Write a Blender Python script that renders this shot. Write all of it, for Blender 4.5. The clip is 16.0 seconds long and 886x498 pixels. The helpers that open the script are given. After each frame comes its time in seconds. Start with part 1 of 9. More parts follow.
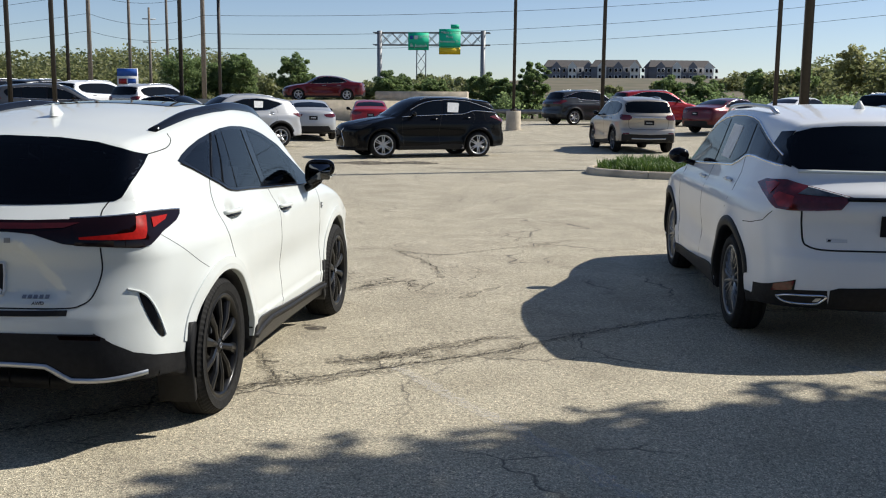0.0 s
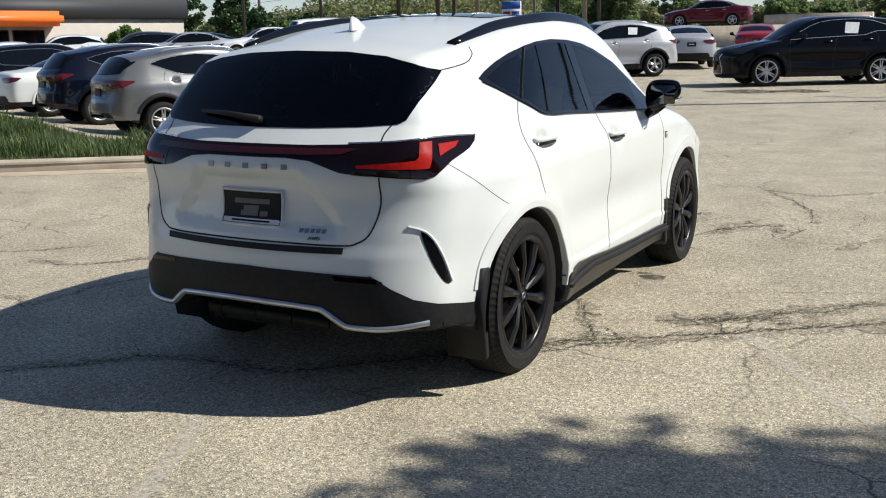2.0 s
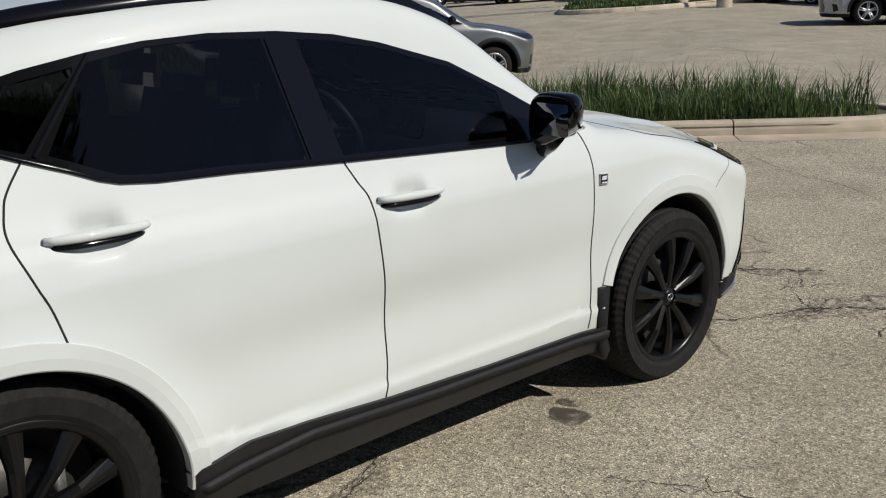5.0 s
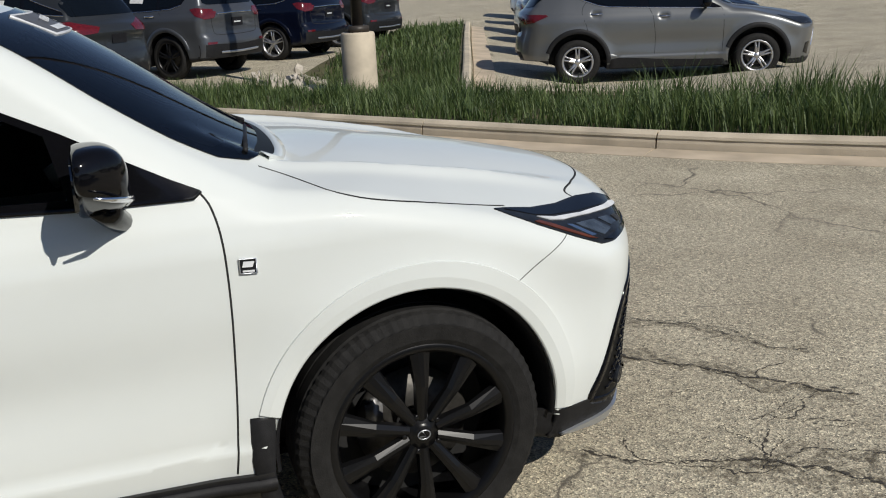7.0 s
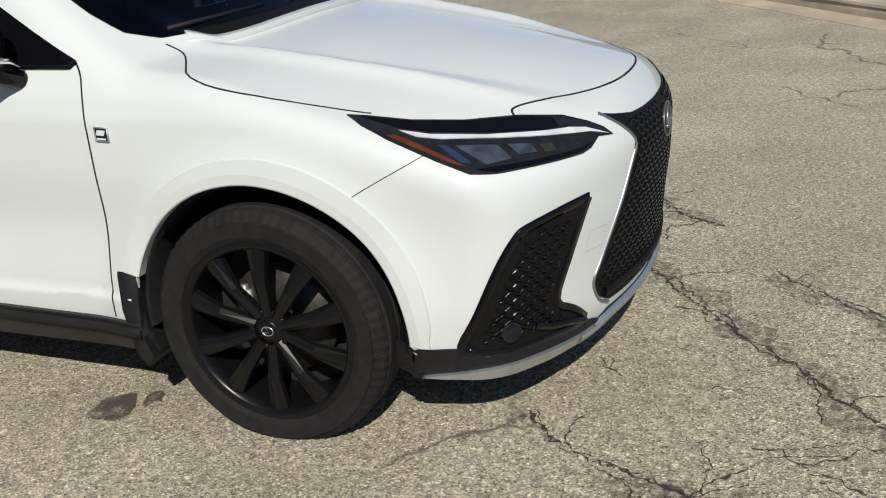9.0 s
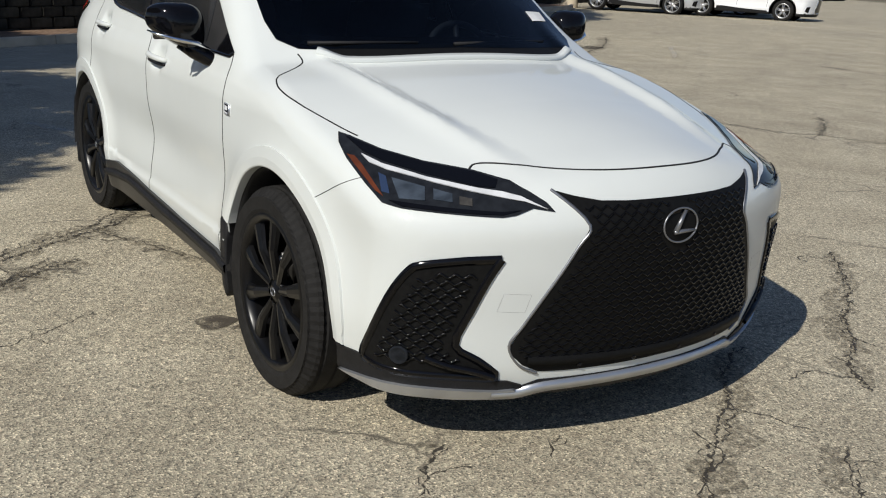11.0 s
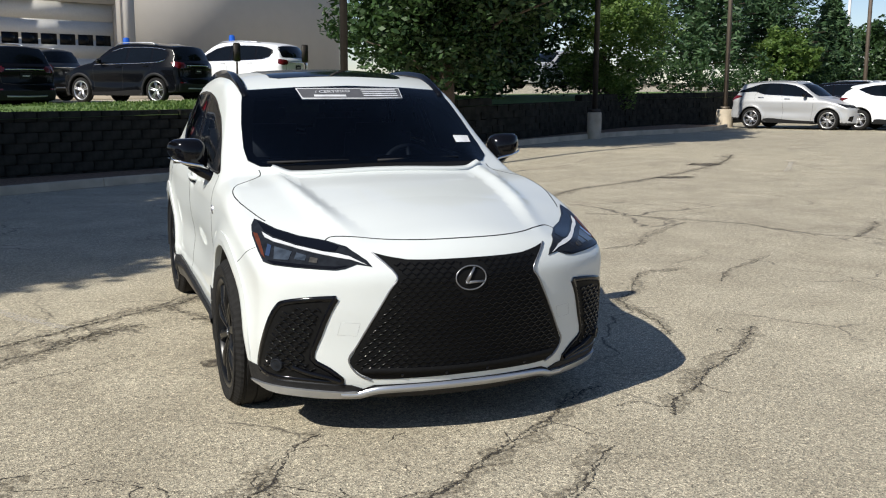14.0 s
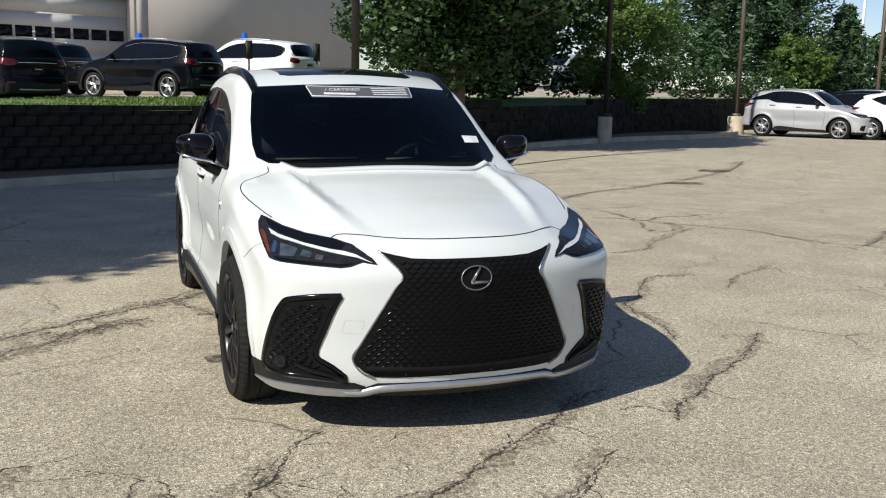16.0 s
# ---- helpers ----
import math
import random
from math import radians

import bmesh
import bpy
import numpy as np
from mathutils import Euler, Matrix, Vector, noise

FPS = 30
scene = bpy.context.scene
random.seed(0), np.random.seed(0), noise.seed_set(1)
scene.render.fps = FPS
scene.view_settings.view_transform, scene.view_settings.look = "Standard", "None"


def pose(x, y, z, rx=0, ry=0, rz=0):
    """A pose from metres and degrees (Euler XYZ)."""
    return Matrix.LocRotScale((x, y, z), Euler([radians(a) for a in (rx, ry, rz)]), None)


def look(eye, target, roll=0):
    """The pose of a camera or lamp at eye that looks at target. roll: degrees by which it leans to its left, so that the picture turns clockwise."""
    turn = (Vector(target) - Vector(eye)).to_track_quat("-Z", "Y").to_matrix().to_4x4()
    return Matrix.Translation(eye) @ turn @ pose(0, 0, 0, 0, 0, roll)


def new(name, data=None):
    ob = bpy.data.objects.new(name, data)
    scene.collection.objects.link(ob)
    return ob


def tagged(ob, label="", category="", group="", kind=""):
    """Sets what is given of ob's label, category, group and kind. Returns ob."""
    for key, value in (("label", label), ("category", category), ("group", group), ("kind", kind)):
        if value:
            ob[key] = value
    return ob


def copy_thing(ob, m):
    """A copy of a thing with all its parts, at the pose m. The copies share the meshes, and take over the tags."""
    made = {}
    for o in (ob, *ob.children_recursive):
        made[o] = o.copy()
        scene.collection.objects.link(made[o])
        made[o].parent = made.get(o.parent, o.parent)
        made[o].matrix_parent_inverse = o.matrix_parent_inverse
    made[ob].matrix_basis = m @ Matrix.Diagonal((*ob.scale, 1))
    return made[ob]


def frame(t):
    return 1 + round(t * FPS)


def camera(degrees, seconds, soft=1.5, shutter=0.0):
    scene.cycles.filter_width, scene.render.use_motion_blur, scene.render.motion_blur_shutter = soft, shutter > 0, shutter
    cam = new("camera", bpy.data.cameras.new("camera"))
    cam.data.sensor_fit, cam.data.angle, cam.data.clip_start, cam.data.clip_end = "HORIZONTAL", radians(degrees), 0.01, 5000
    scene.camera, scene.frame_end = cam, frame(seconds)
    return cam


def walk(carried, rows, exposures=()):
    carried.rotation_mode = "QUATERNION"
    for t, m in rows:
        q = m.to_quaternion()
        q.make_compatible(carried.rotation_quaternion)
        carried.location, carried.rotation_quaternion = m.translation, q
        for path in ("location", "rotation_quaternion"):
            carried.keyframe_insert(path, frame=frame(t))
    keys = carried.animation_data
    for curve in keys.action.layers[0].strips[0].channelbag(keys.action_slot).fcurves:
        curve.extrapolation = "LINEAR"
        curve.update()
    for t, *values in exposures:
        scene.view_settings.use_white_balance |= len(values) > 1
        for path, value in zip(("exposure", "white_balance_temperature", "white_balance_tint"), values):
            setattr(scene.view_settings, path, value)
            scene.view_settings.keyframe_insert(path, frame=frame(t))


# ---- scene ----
import itertools

from mathutils.bvhtree import BVHTree
from mathutils.geometry import delaunay_2d_cdt

cam = camera(49.0, 16.0, soft=1.1)
PATH = [
    (0, (2.634, -6.355, 1.656), (2.422, -4.388, 1.366), 0.6),
    (0.5, (2.596, -6.349, 1.639), (2.126, -4.44, 1.269), 0.3),
    (1, (2.58, -6.268, 1.637), (1.89, -4.436, 1.228), 0.0),
    (1.5, (2.557, -5.906, 1.562), (1.722, -4.133, 1.163), -1.0),
    (2, (2.649, -5.401, 1.538), (1.719, -3.682, 1.115), -1.0),
    (2.5, (2.735, -4.89, 1.538), (1.759, -3.202, 1.092), 0.0),
    (3, (2.826, -4.338, 1.545), (1.798, -2.688, 1.074), -0.2),
    (3.5, (2.954, -3.785, 1.557), (1.845, -2.196, 1.061), 0.1),
    (4, (3.027, -3.18, 1.582), (1.838, -1.65, 1.091), -0.2),
    (4.5, (3.153, -2.592, 1.639), (1.807, -1.203, 1.131), -0.9),
    (5, (3.208, -2.003, 1.648), (1.774, -0.714, 1.117), -1.6),
    (5.2, (3.262, -1.722, 1.657), (1.774, -0.508, 1.106), -2.1),
    (7.3, (3.367, 0.88, 1.596), (1.516, 1.391, 1.036), -2.8),
    (7.5, (3.355, 1.12, 1.567), (1.479, 1.504, 0.99), -3.1),
    (8, (3.297, 1.675, 1.542), (1.411, 1.774, 0.885), -3.4),
    (8.5, (3.202, 2.222, 1.515), (1.341, 1.991, 0.82), -4.2),
    (9, (3.116, 2.796, 1.508), (1.381, 2.096, 0.801), -4.8),
    (9.2, (3.023, 2.984, 1.48), (1.336, 2.178, 0.771), -3.8),
    (11.3, (2.182, 4.649, 1.505), (1.252, 2.97, 0.942), 2.4),
    (11.5, (2.177, 4.833, 1.527), (1.321, 3.113, 0.971), 1.6),
    (12, (2.099, 5.286, 1.543), (1.371, 3.493, 1.036), 1.4),
    (12.5, (2.023, 5.685, 1.556), (1.341, 3.869, 1.069), 1.8),
    (13, (1.879, 5.977, 1.587), (1.178, 4.156, 1.146), 1.4),
    (13.5, (1.685, 6.185, 1.586), (0.959, 4.358, 1.218), 0.5),
    (14, (1.663, 6.257, 1.595), (0.945, 4.422, 1.256), 0.2),
    (14.5, (1.665, 6.273, 1.594), (0.954, 4.434, 1.258), 1.3),
    (15, (1.659, 6.264, 1.595), (0.949, 4.427, 1.247), 1.3),
    (15.5, (1.657, 6.261, 1.592), (0.94, 4.426, 1.248), 1.1),
    (16, (1.654, 6.258, 1.586), (0.951, 4.416, 1.25), 1.3),
]
walk(cam, [(t, look(eye, target, roll)) for t, eye, target, roll in PATH],
     exposures=[(0.0, 0.31), (1.5, 0.46), (2.5, 0.12), (4.0, -0.37), (5.0, -0.28), (7.5, -0.17), (9.0, -0.11), (11.5, -0.12), (12.5, 0.19), (14.5, 0.29), (16.0, 0.29)])

# ---- world and light ----
SUN_DIR = Vector((1.06, 0.47, 1.0)).normalized()
sun_el = math.asin(SUN_DIR.z)
sun_az = math.atan2(SUN_DIR.x, SUN_DIR.y)
world = bpy.data.worlds.new("sky")
scene.world = world
world.use_nodes = True
wn = world.node_tree.nodes
wn.clear()
sky = wn.new("ShaderNodeTexSky")
sky.sky_type, sky.sun_disc = "NISHITA", False
sky.sun_elevation, sky.sun_rotation = sun_el, sun_az
sky.air_density, sky.dust_density, sky.ozone_density = 1.0, 0.7, 2.0
sky.altitude = 1500
bg = wn.new("ShaderNodeBackground")
bg.inputs["Strength"].default_value = 0.085
wout = wn.new("ShaderNodeOutputWorld")
tone = wn.new("ShaderNodeMix")
tone.data_type, tone.blend_type = "RGBA", "MULTIPLY"
tone.inputs["Factor"].default_value, tone.inputs["B"].default_value = 1.0, (0.99, 0.97, 1.03, 1)
world.node_tree.links.new(sky.outputs[0], tone.inputs["A"])
world.node_tree.links.new(tone.outputs["Result"], bg.inputs["Color"])
world.node_tree.links.new(bg.outputs[0], wout.inputs["Surface"])
sun_data = bpy.data.lights.new("sun", "SUN")
sun_data.energy, sun_data.angle, sun_data.color = 4.5, radians(0.53), (1.0, 0.96, 0.88)
sun = new("sun", sun_data)
sun.rotation_mode = "QUATERNION"
sun.rotation_quaternion = SUN_DIR.to_track_quat("Z", "Y")
sun.location = (20, 10, 40)


# ---- materials ----
def nodes_of(name):
    m = bpy.data.materials.new(name)
    m.use_nodes = True
    nt = m.node_tree
    return m, nt, nt.nodes["Principled BSDF"]


def ramp(nt, src, stops):
    r = nt.nodes.new("ShaderNodeValToRGB")
    el = r.color_ramp.elements
    while len(el) < len(stops):
        el.new(0.5)
    for e, (p, c) in zip(el, stops):
        e.position, e.color = p, (*c, 1)
    nt.links.new(src, r.inputs[0])
    return r.outputs[0]


def tex(nt, kind, scale, coords="Object", detail=4.0):
    tc = nt.nodes.new("ShaderNodeTexCoord")
    n = nt.nodes.new("ShaderNodeTex" + kind)
    n.inputs["Scale"].default_value = scale
    if kind == "Noise":
        n.inputs["Detail"].default_value = detail
    nt.links.new(tc.outputs[coords], n.inputs["Vector"])
    return n


def plain(name, color, rough=0.5, metal=0.0, vary=0.12, scale=14.0, bump=0.0, coat=0.0, bump_scale=60.0):
    """A painted, moulded or metal surface: soft blotches, fine grain and a little relief."""
    m, nt, b = nodes_of(name)
    n = tex(nt, "Noise", scale)
    lo = tuple(c * (1 - vary) for c in color)
    hi = tuple(min(1, c * (1 + vary)) for c in color)
    nt.links.new(ramp(nt, n.outputs["Fac"], [(0.3, lo), (0.7, hi)]), b.inputs["Base Color"])
    b.inputs["Roughness"].default_value, b.inputs["Metallic"].default_value = rough, metal
    b.inputs["Coat Weight"].default_value, b.inputs["Coat Roughness"].default_value = coat, 0.03
    if bump:
        f = tex(nt, "Noise", bump_scale)
        bp = nt.nodes.new("ShaderNodeBump")
        bp.inputs["Strength"].default_value, bp.inputs["Distance"].default_value = bump, 0.01
        nt.links.new(f.outputs["Fac"], bp.inputs["Height"])
        nt.links.new(bp.outputs[0], b.inputs["Normal"])
    return m


def dull(m, spec):
    """Lower a material's plain reflection."""
    m.node_tree.nodes["Principled BSDF"].inputs["Specular IOR Level"].default_value = spec
    return m


def film(name, color, scale, lo, hi, cover, rough=0.9):
    """A thin broken layer on the ground: dirt or worn paint that the surface below shows through."""
    m, nt, b = nodes_of(name)
    b.inputs["Base Color"].default_value, b.inputs["Roughness"].default_value = (*color, 1), rough
    n = tex(nt, "Noise", scale, detail=9)
    k = ramp(nt, n.outputs["Fac"], [(lo, (0, 0, 0)), (hi, (cover, cover, cover))])
    t = nt.nodes.new("ShaderNodeBsdfTransparent")
    mx = nt.nodes.new("ShaderNodeMixShader")
    nt.links.new(k, mx.inputs[0])
    nt.links.new(t.outputs[0], mx.inputs[1])
    nt.links.new(b.outputs[0], mx.inputs[2])
    nt.links.new(mx.outputs[0], nt.nodes["Material Output"].inputs["Surface"])
    return m


def paint(name, color, metal=0.0, rough=0.35):
    m = plain(name, color, rough, metal, 0.02, 3.0, 0.0, 0.65)
    m.node_tree.nodes["Principled BSDF"].inputs["Specular IOR Level"].default_value = 0.1
    return m


WHITE = paint("white_paint", (0.665, 0.692, 0.668), 0.0, 0.4)
WHITE2 = paint("white_paint_b", (0.78, 0.79, 0.80), 0.0, 0.4)
BLACK = paint("black_paint", (0.004, 0.0045, 0.006), 0.0, 0.16)
BLACK.node_tree.nodes["Principled BSDF"].inputs["Coat Weight"].default_value = 0.14
NAVY = paint("navy_paint", (0.0025, 0.004, 0.012), 0.0, 0.3)
SILVER = paint("silver_paint", (0.45, 0.455, 0.46), 0.3, 0.35)
NICKEL = paint("nickel_paint", (0.165, 0.169, 0.168), 0.6, 0.35)
GREY = paint("grey_paint", (0.085, 0.09, 0.098), 0.5, 0.35)
DGREY = paint("dark_grey_paint", (0.030, 0.033, 0.036), 0.3, 0.3)
BEIGE = paint("beige_paint", (0.42, 0.37, 0.31), 0.6, 0.35)
RED = paint("red_paint", (0.36, 0.02, 0.025), 0.3, 0.3)
MAROON = paint("maroon_paint", (0.10, 0.008, 0.012), 0.2, 0.3)
GLOSS = dull(plain("gloss_black", (0.004, 0.004, 0.005), 0.08, 0.0, 0.05, 20), 0.3)
NET = plain("grille_black", (0.009, 0.009, 0.009), 0.45, 0.0, 0.2, 60)
NET.node_tree.nodes["Principled BSDF"].inputs["Specular IOR Level"].default_value = 0.08
TRIM = dull(plain("black_plastic", (0.015, 0.015, 0.016), 0.55, 0.0, 0.2, 40, 0.15, 0.0, 300), 0.2)
SHEEN = dull(plain("satin_black_plastic", (0.014, 0.014, 0.015), 0.36, 0.0, 0.15, 40, 0.05, 0.0, 300), 0.45)
RUBBER = dull(plain("rubber", (0.017, 0.0165, 0.016), 0.75, 0.0, 0.25, 30, 0.2, 0.0, 200), 0.16)
MESH = dull(plain("gloss_black_mesh", (0.0028, 0.0028, 0.0032), 0.16, 0.0, 0.1, 20), 0.22)
GAP = plain("dark_gap", (0.01, 0.01, 0.01), 0.8)
CHROME = plain("chrome", (0.75, 0.75, 0.76), 0.15, 1.0, 0.03)
LIPGREY = plain("satin_grey", (0.27, 0.275, 0.29), 0.35, 0.75, 0.08, 20)
SATIN = plain("satin_silver", (0.52, 0.54, 0.57), 0.32, 0.8, 0.05)
ALLOY = plain("alloy", (0.55, 0.55, 0.56), 0.3, 0.9, 0.08)
BLKRIM = dull(plain("black_rim", (0.005, 0.005, 0.0055), 0.30, 0.0, 0.1, 20), 0.3)
CALIPER = plain("cast_metal", (0.36, 0.36, 0.36), 0.45, 0.7, 0.2, 50)
STEEL = plain("brake_steel", (0.07, 0.066, 0.06), 0.5, 0.7, 0.25, 60)
TINT = dull(plain("tinted_glass", (0.004, 0.006, 0.009), 0.04, 0.0, 0.15, 2.0), 0.19)


def tinted(name, color, ior=1.38):
    """Car glass that darkens what lies behind it and mirrors the sky at its face."""
    m, nt, b = nodes_of(name)
    t = nt.nodes.new("ShaderNodeBsdfTransparent")
    t.inputs["Color"].default_value = (*color, 1)
    g = nt.nodes.new("ShaderNodeBsdfGlossy")
    g.inputs["Roughness"].default_value = 0.02
    fr = nt.nodes.new("ShaderNodeFresnel")
    fr.inputs["IOR"].default_value = ior
    n = tex(nt, "Noise", 1.5)
    bp = nt.nodes.new("ShaderNodeBump")
    bp.inputs["Strength"].default_value, bp.inputs["Distance"].default_value = 0.05, 0.01
    nt.links.new(n.outputs["Fac"], bp.inputs["Height"])
    nt.links.new(bp.outputs[0], g.inputs["Normal"])
    mx = nt.nodes.new("ShaderNodeMixShader")
    nt.links.new(fr.outputs[0], mx.inputs[0])
    nt.links.new(t.outputs[0], mx.inputs[1])
    nt.links.new(g.outputs[0], mx.inputs[2])
    nt.links.new(mx.outputs[0], nt.nodes["Material Output"].inputs["Surface"])
    return m


GLASS_F = tinted("front_glass", (0.30, 0.33, 0.37))
GLASS_R = tinted("privacy_glass", (0.15, 0.165, 0.19))
GLASS_W = tinted("windscreen_glass", (0.33, 0.38, 0.44))
CLOTH = plain("seat_leather", (0.020, 0.020, 0.022), 0.55, 0, 0.2, 30, 0.2, 0, 120)
LINING = plain("cabin_lining", (0.045, 0.044, 0.043), 0.9, 0, 0.15, 20)
LENS_RED = dull(plain("red_lens", (0.34, 0.010, 0.008), 0.38, 0.0, 0.25, 60), 0.05)
LENS_DARK = dull(plain("smoked_lens", (0.007, 0.002, 0.0025), 0.05, 0.0, 0.2, 60), 0.25)
LENS_HEAD = dull(plain("headlight_glass", (0.016, 0.018, 0.022), 0.05, 0.0, 0.3, 30), 0.1)
LENS_CLEAR = dull(plain("projector_lens", (0.06, 0.075, 0.095), 0.06, 0.2, 0.4, 18), 0.5)
AMBER = plain("amber_lens", (0.11, 0.030, 0.012), 0.15, 0.0, 0.2)
MIRROR = plain("mirror_glass", (0.10, 0.105, 0.115), 0.03, 1.0, 0.01)
PAPER = plain("paper", (0.75, 0.75, 0.73), 0.7)
INK = dull(plain("ink", (0.014, 0.014, 0.016), 0.45), 0.15)
PALE = plain("pale_ink", (0.62, 0.63, 0.64), 0.5)
DIM = plain("dim_print", (0.10, 0.10, 0.105), 0.5)
BLUE = plain("blue_plastic", (0.01, 0.09, 0.45), 0.4)


# ---- mesh helpers ----
def part(name, bm, material, parent=None, label="", smooth=True):
    me = bpy.data.meshes.new(name)
    bm.to_mesh(me)
    bm.free()
    if smooth:
        me.shade_smooth()
    ob = new(name, me)
    for m in (material if isinstance(material, (list, tuple)) else [material]):
        me.materials.append(m)
    if parent is not None:
        ob.parent = parent
    if label:
        tagged(ob, label)
    return ob


def thing(name, label, category, group="", kind="", m=None):
    e = new(name)
    e.empty_display_size = 0.2
    tagged(e, label, category, group, kind)
    if m is not None:
        e.matrix_basis = m
    return e


def add_box(bm, c, s, rot=None, bevel=0.0):
    """A box of full size s at c; bevelled when asked."""
    m = Matrix.Translation(c) @ (rot or Matrix()) @ Matrix.Diagonal((*s, 1))
    r = bmesh.ops.create_cube(bm, size=1.0, matrix=m)
    if bevel:
        es = list({e for v in r["verts"] for e in v.link_edges})
        bmesh.ops.bevel(bm, geom=es, offset=bevel, segments=2, affect="EDGES", clamp_overlap=True)
    return bm


def box(c, s, rot=None, bevel=0.0):
    return add_box(bmesh.new(), c, s, rot, bevel)


def add_tube(bm, pts, radii, n=10, cap=True):
    """A round bar through pts; radii one number or one a point."""
    pts = [Vector(p) for p in pts]
    if not isinstance(radii, (list, tuple)):
        radii = [radii] * len(pts)
    rings = []
    for i, p in enumerate(pts):
        d = (pts[min(i + 1, len(pts) - 1)] - pts[max(i - 1, 0)]).normalized()
        a = d.orthogonal().normalized() if abs(d.z) > 0.95 else d.cross(Vector((0, 0, 1))).normalized()
        b = d.cross(a)
        rings.append([bm.verts.new(p + radii[i] * (math.cos(2 * math.pi * k / n) * a + math.sin(2 * math.pi * k / n) * b)) for k in range(n)])
    for r0, r1 in zip(rings, rings[1:]):
        for k in range(n):
            bm.faces.new((r0[k], r0[(k + 1) % n], r1[(k + 1) % n], r1[k]))
    if cap:
        bm.faces.new(rings[0][::-1])
        bm.faces.new(rings[-1])
    return bm


def lathe(profile, n=48, axis="x"):
    """A turned form: profile of (along, radius) round the x axis (or z)."""
    bm = bmesh.new()
    rings = []
    for a, r in profile:
        ring = []
        for k in range(n):
            c, s = math.cos(2 * math.pi * k / n) * r, math.sin(2 * math.pi * k / n) * r
            ring.append(bm.verts.new((a, c, s) if axis == "x" else (c, s, a)))
        rings.append(ring)
    for r0, r1 in zip(rings, rings[1:]):
        for k in range(n):
            bm.faces.new((r0[k], r1[k], r1[(k + 1) % n], r0[(k + 1) % n]))
    bmesh.ops.recalc_face_normals(bm, faces=bm.faces)
    return bm


def interp(x, pts):
    """A smooth curve through (x, value) pairs, evaluated on an array."""
    px = np.array([p[0] for p in pts], float)
    py = np.array([p[1] for p in pts], float)
    d = np.diff(py) / np.diff(px)
    s = np.r_[d[0], np.where(d[:-1] * d[1:] > 0, 2 * d[:-1] * d[1:] / (d[:-1] + d[1:] + 1e-12 * np.sign(d[:-1] + d[1:])), 0), d[-1]]
    x = np.clip(x, px[0], px[-1])
    i = np.clip(np.searchsorted(px, x) - 1, 0, len(px) - 2)
    h = px[i + 1] - px[i]
    t = (x - px[i]) / h
    return (py[i] * (1 + 2 * t) * (1 - t) ** 2 + h * s[i] * t * (1 - t) ** 2 + py[i + 1] * t * t * (3 - 2 * t) + h * s[i + 1] * t * t * (t - 1))


def smax(a, b, k):
    h = np.maximum(k - np.abs(a - b), 0) / k
    return np.maximum(a, b) + h * h * k * 0.25


def poly_dist(px, pz, poly):
    """Signed distance to a polygon, negative inside."""
    d = np.full(np.shape(px), 1e9)
    s = np.ones(np.shape(px))
    n = len(poly)
    for i in range(n):
        (ax, az), (bx, bz) = poly[i], poly[i - 1]
        ex, ez, wx, wz = bx - ax, bz - az, px - ax, pz - az
        t = np.clip((wx * ex + wz * ez) / (ex * ex + ez * ez), 0, 1)
        d = np.minimum(d, (wx - ex * t) ** 2 + (wz - ez * t) ** 2)
        c1, c2, c3 = pz >= az, pz < bz, ex * wz > ez * wx
        s = np.where((c1 & c2 & c3) | (~c1 & ~c2 & ~c3), -s, s)
    return s * np.sqrt(d)


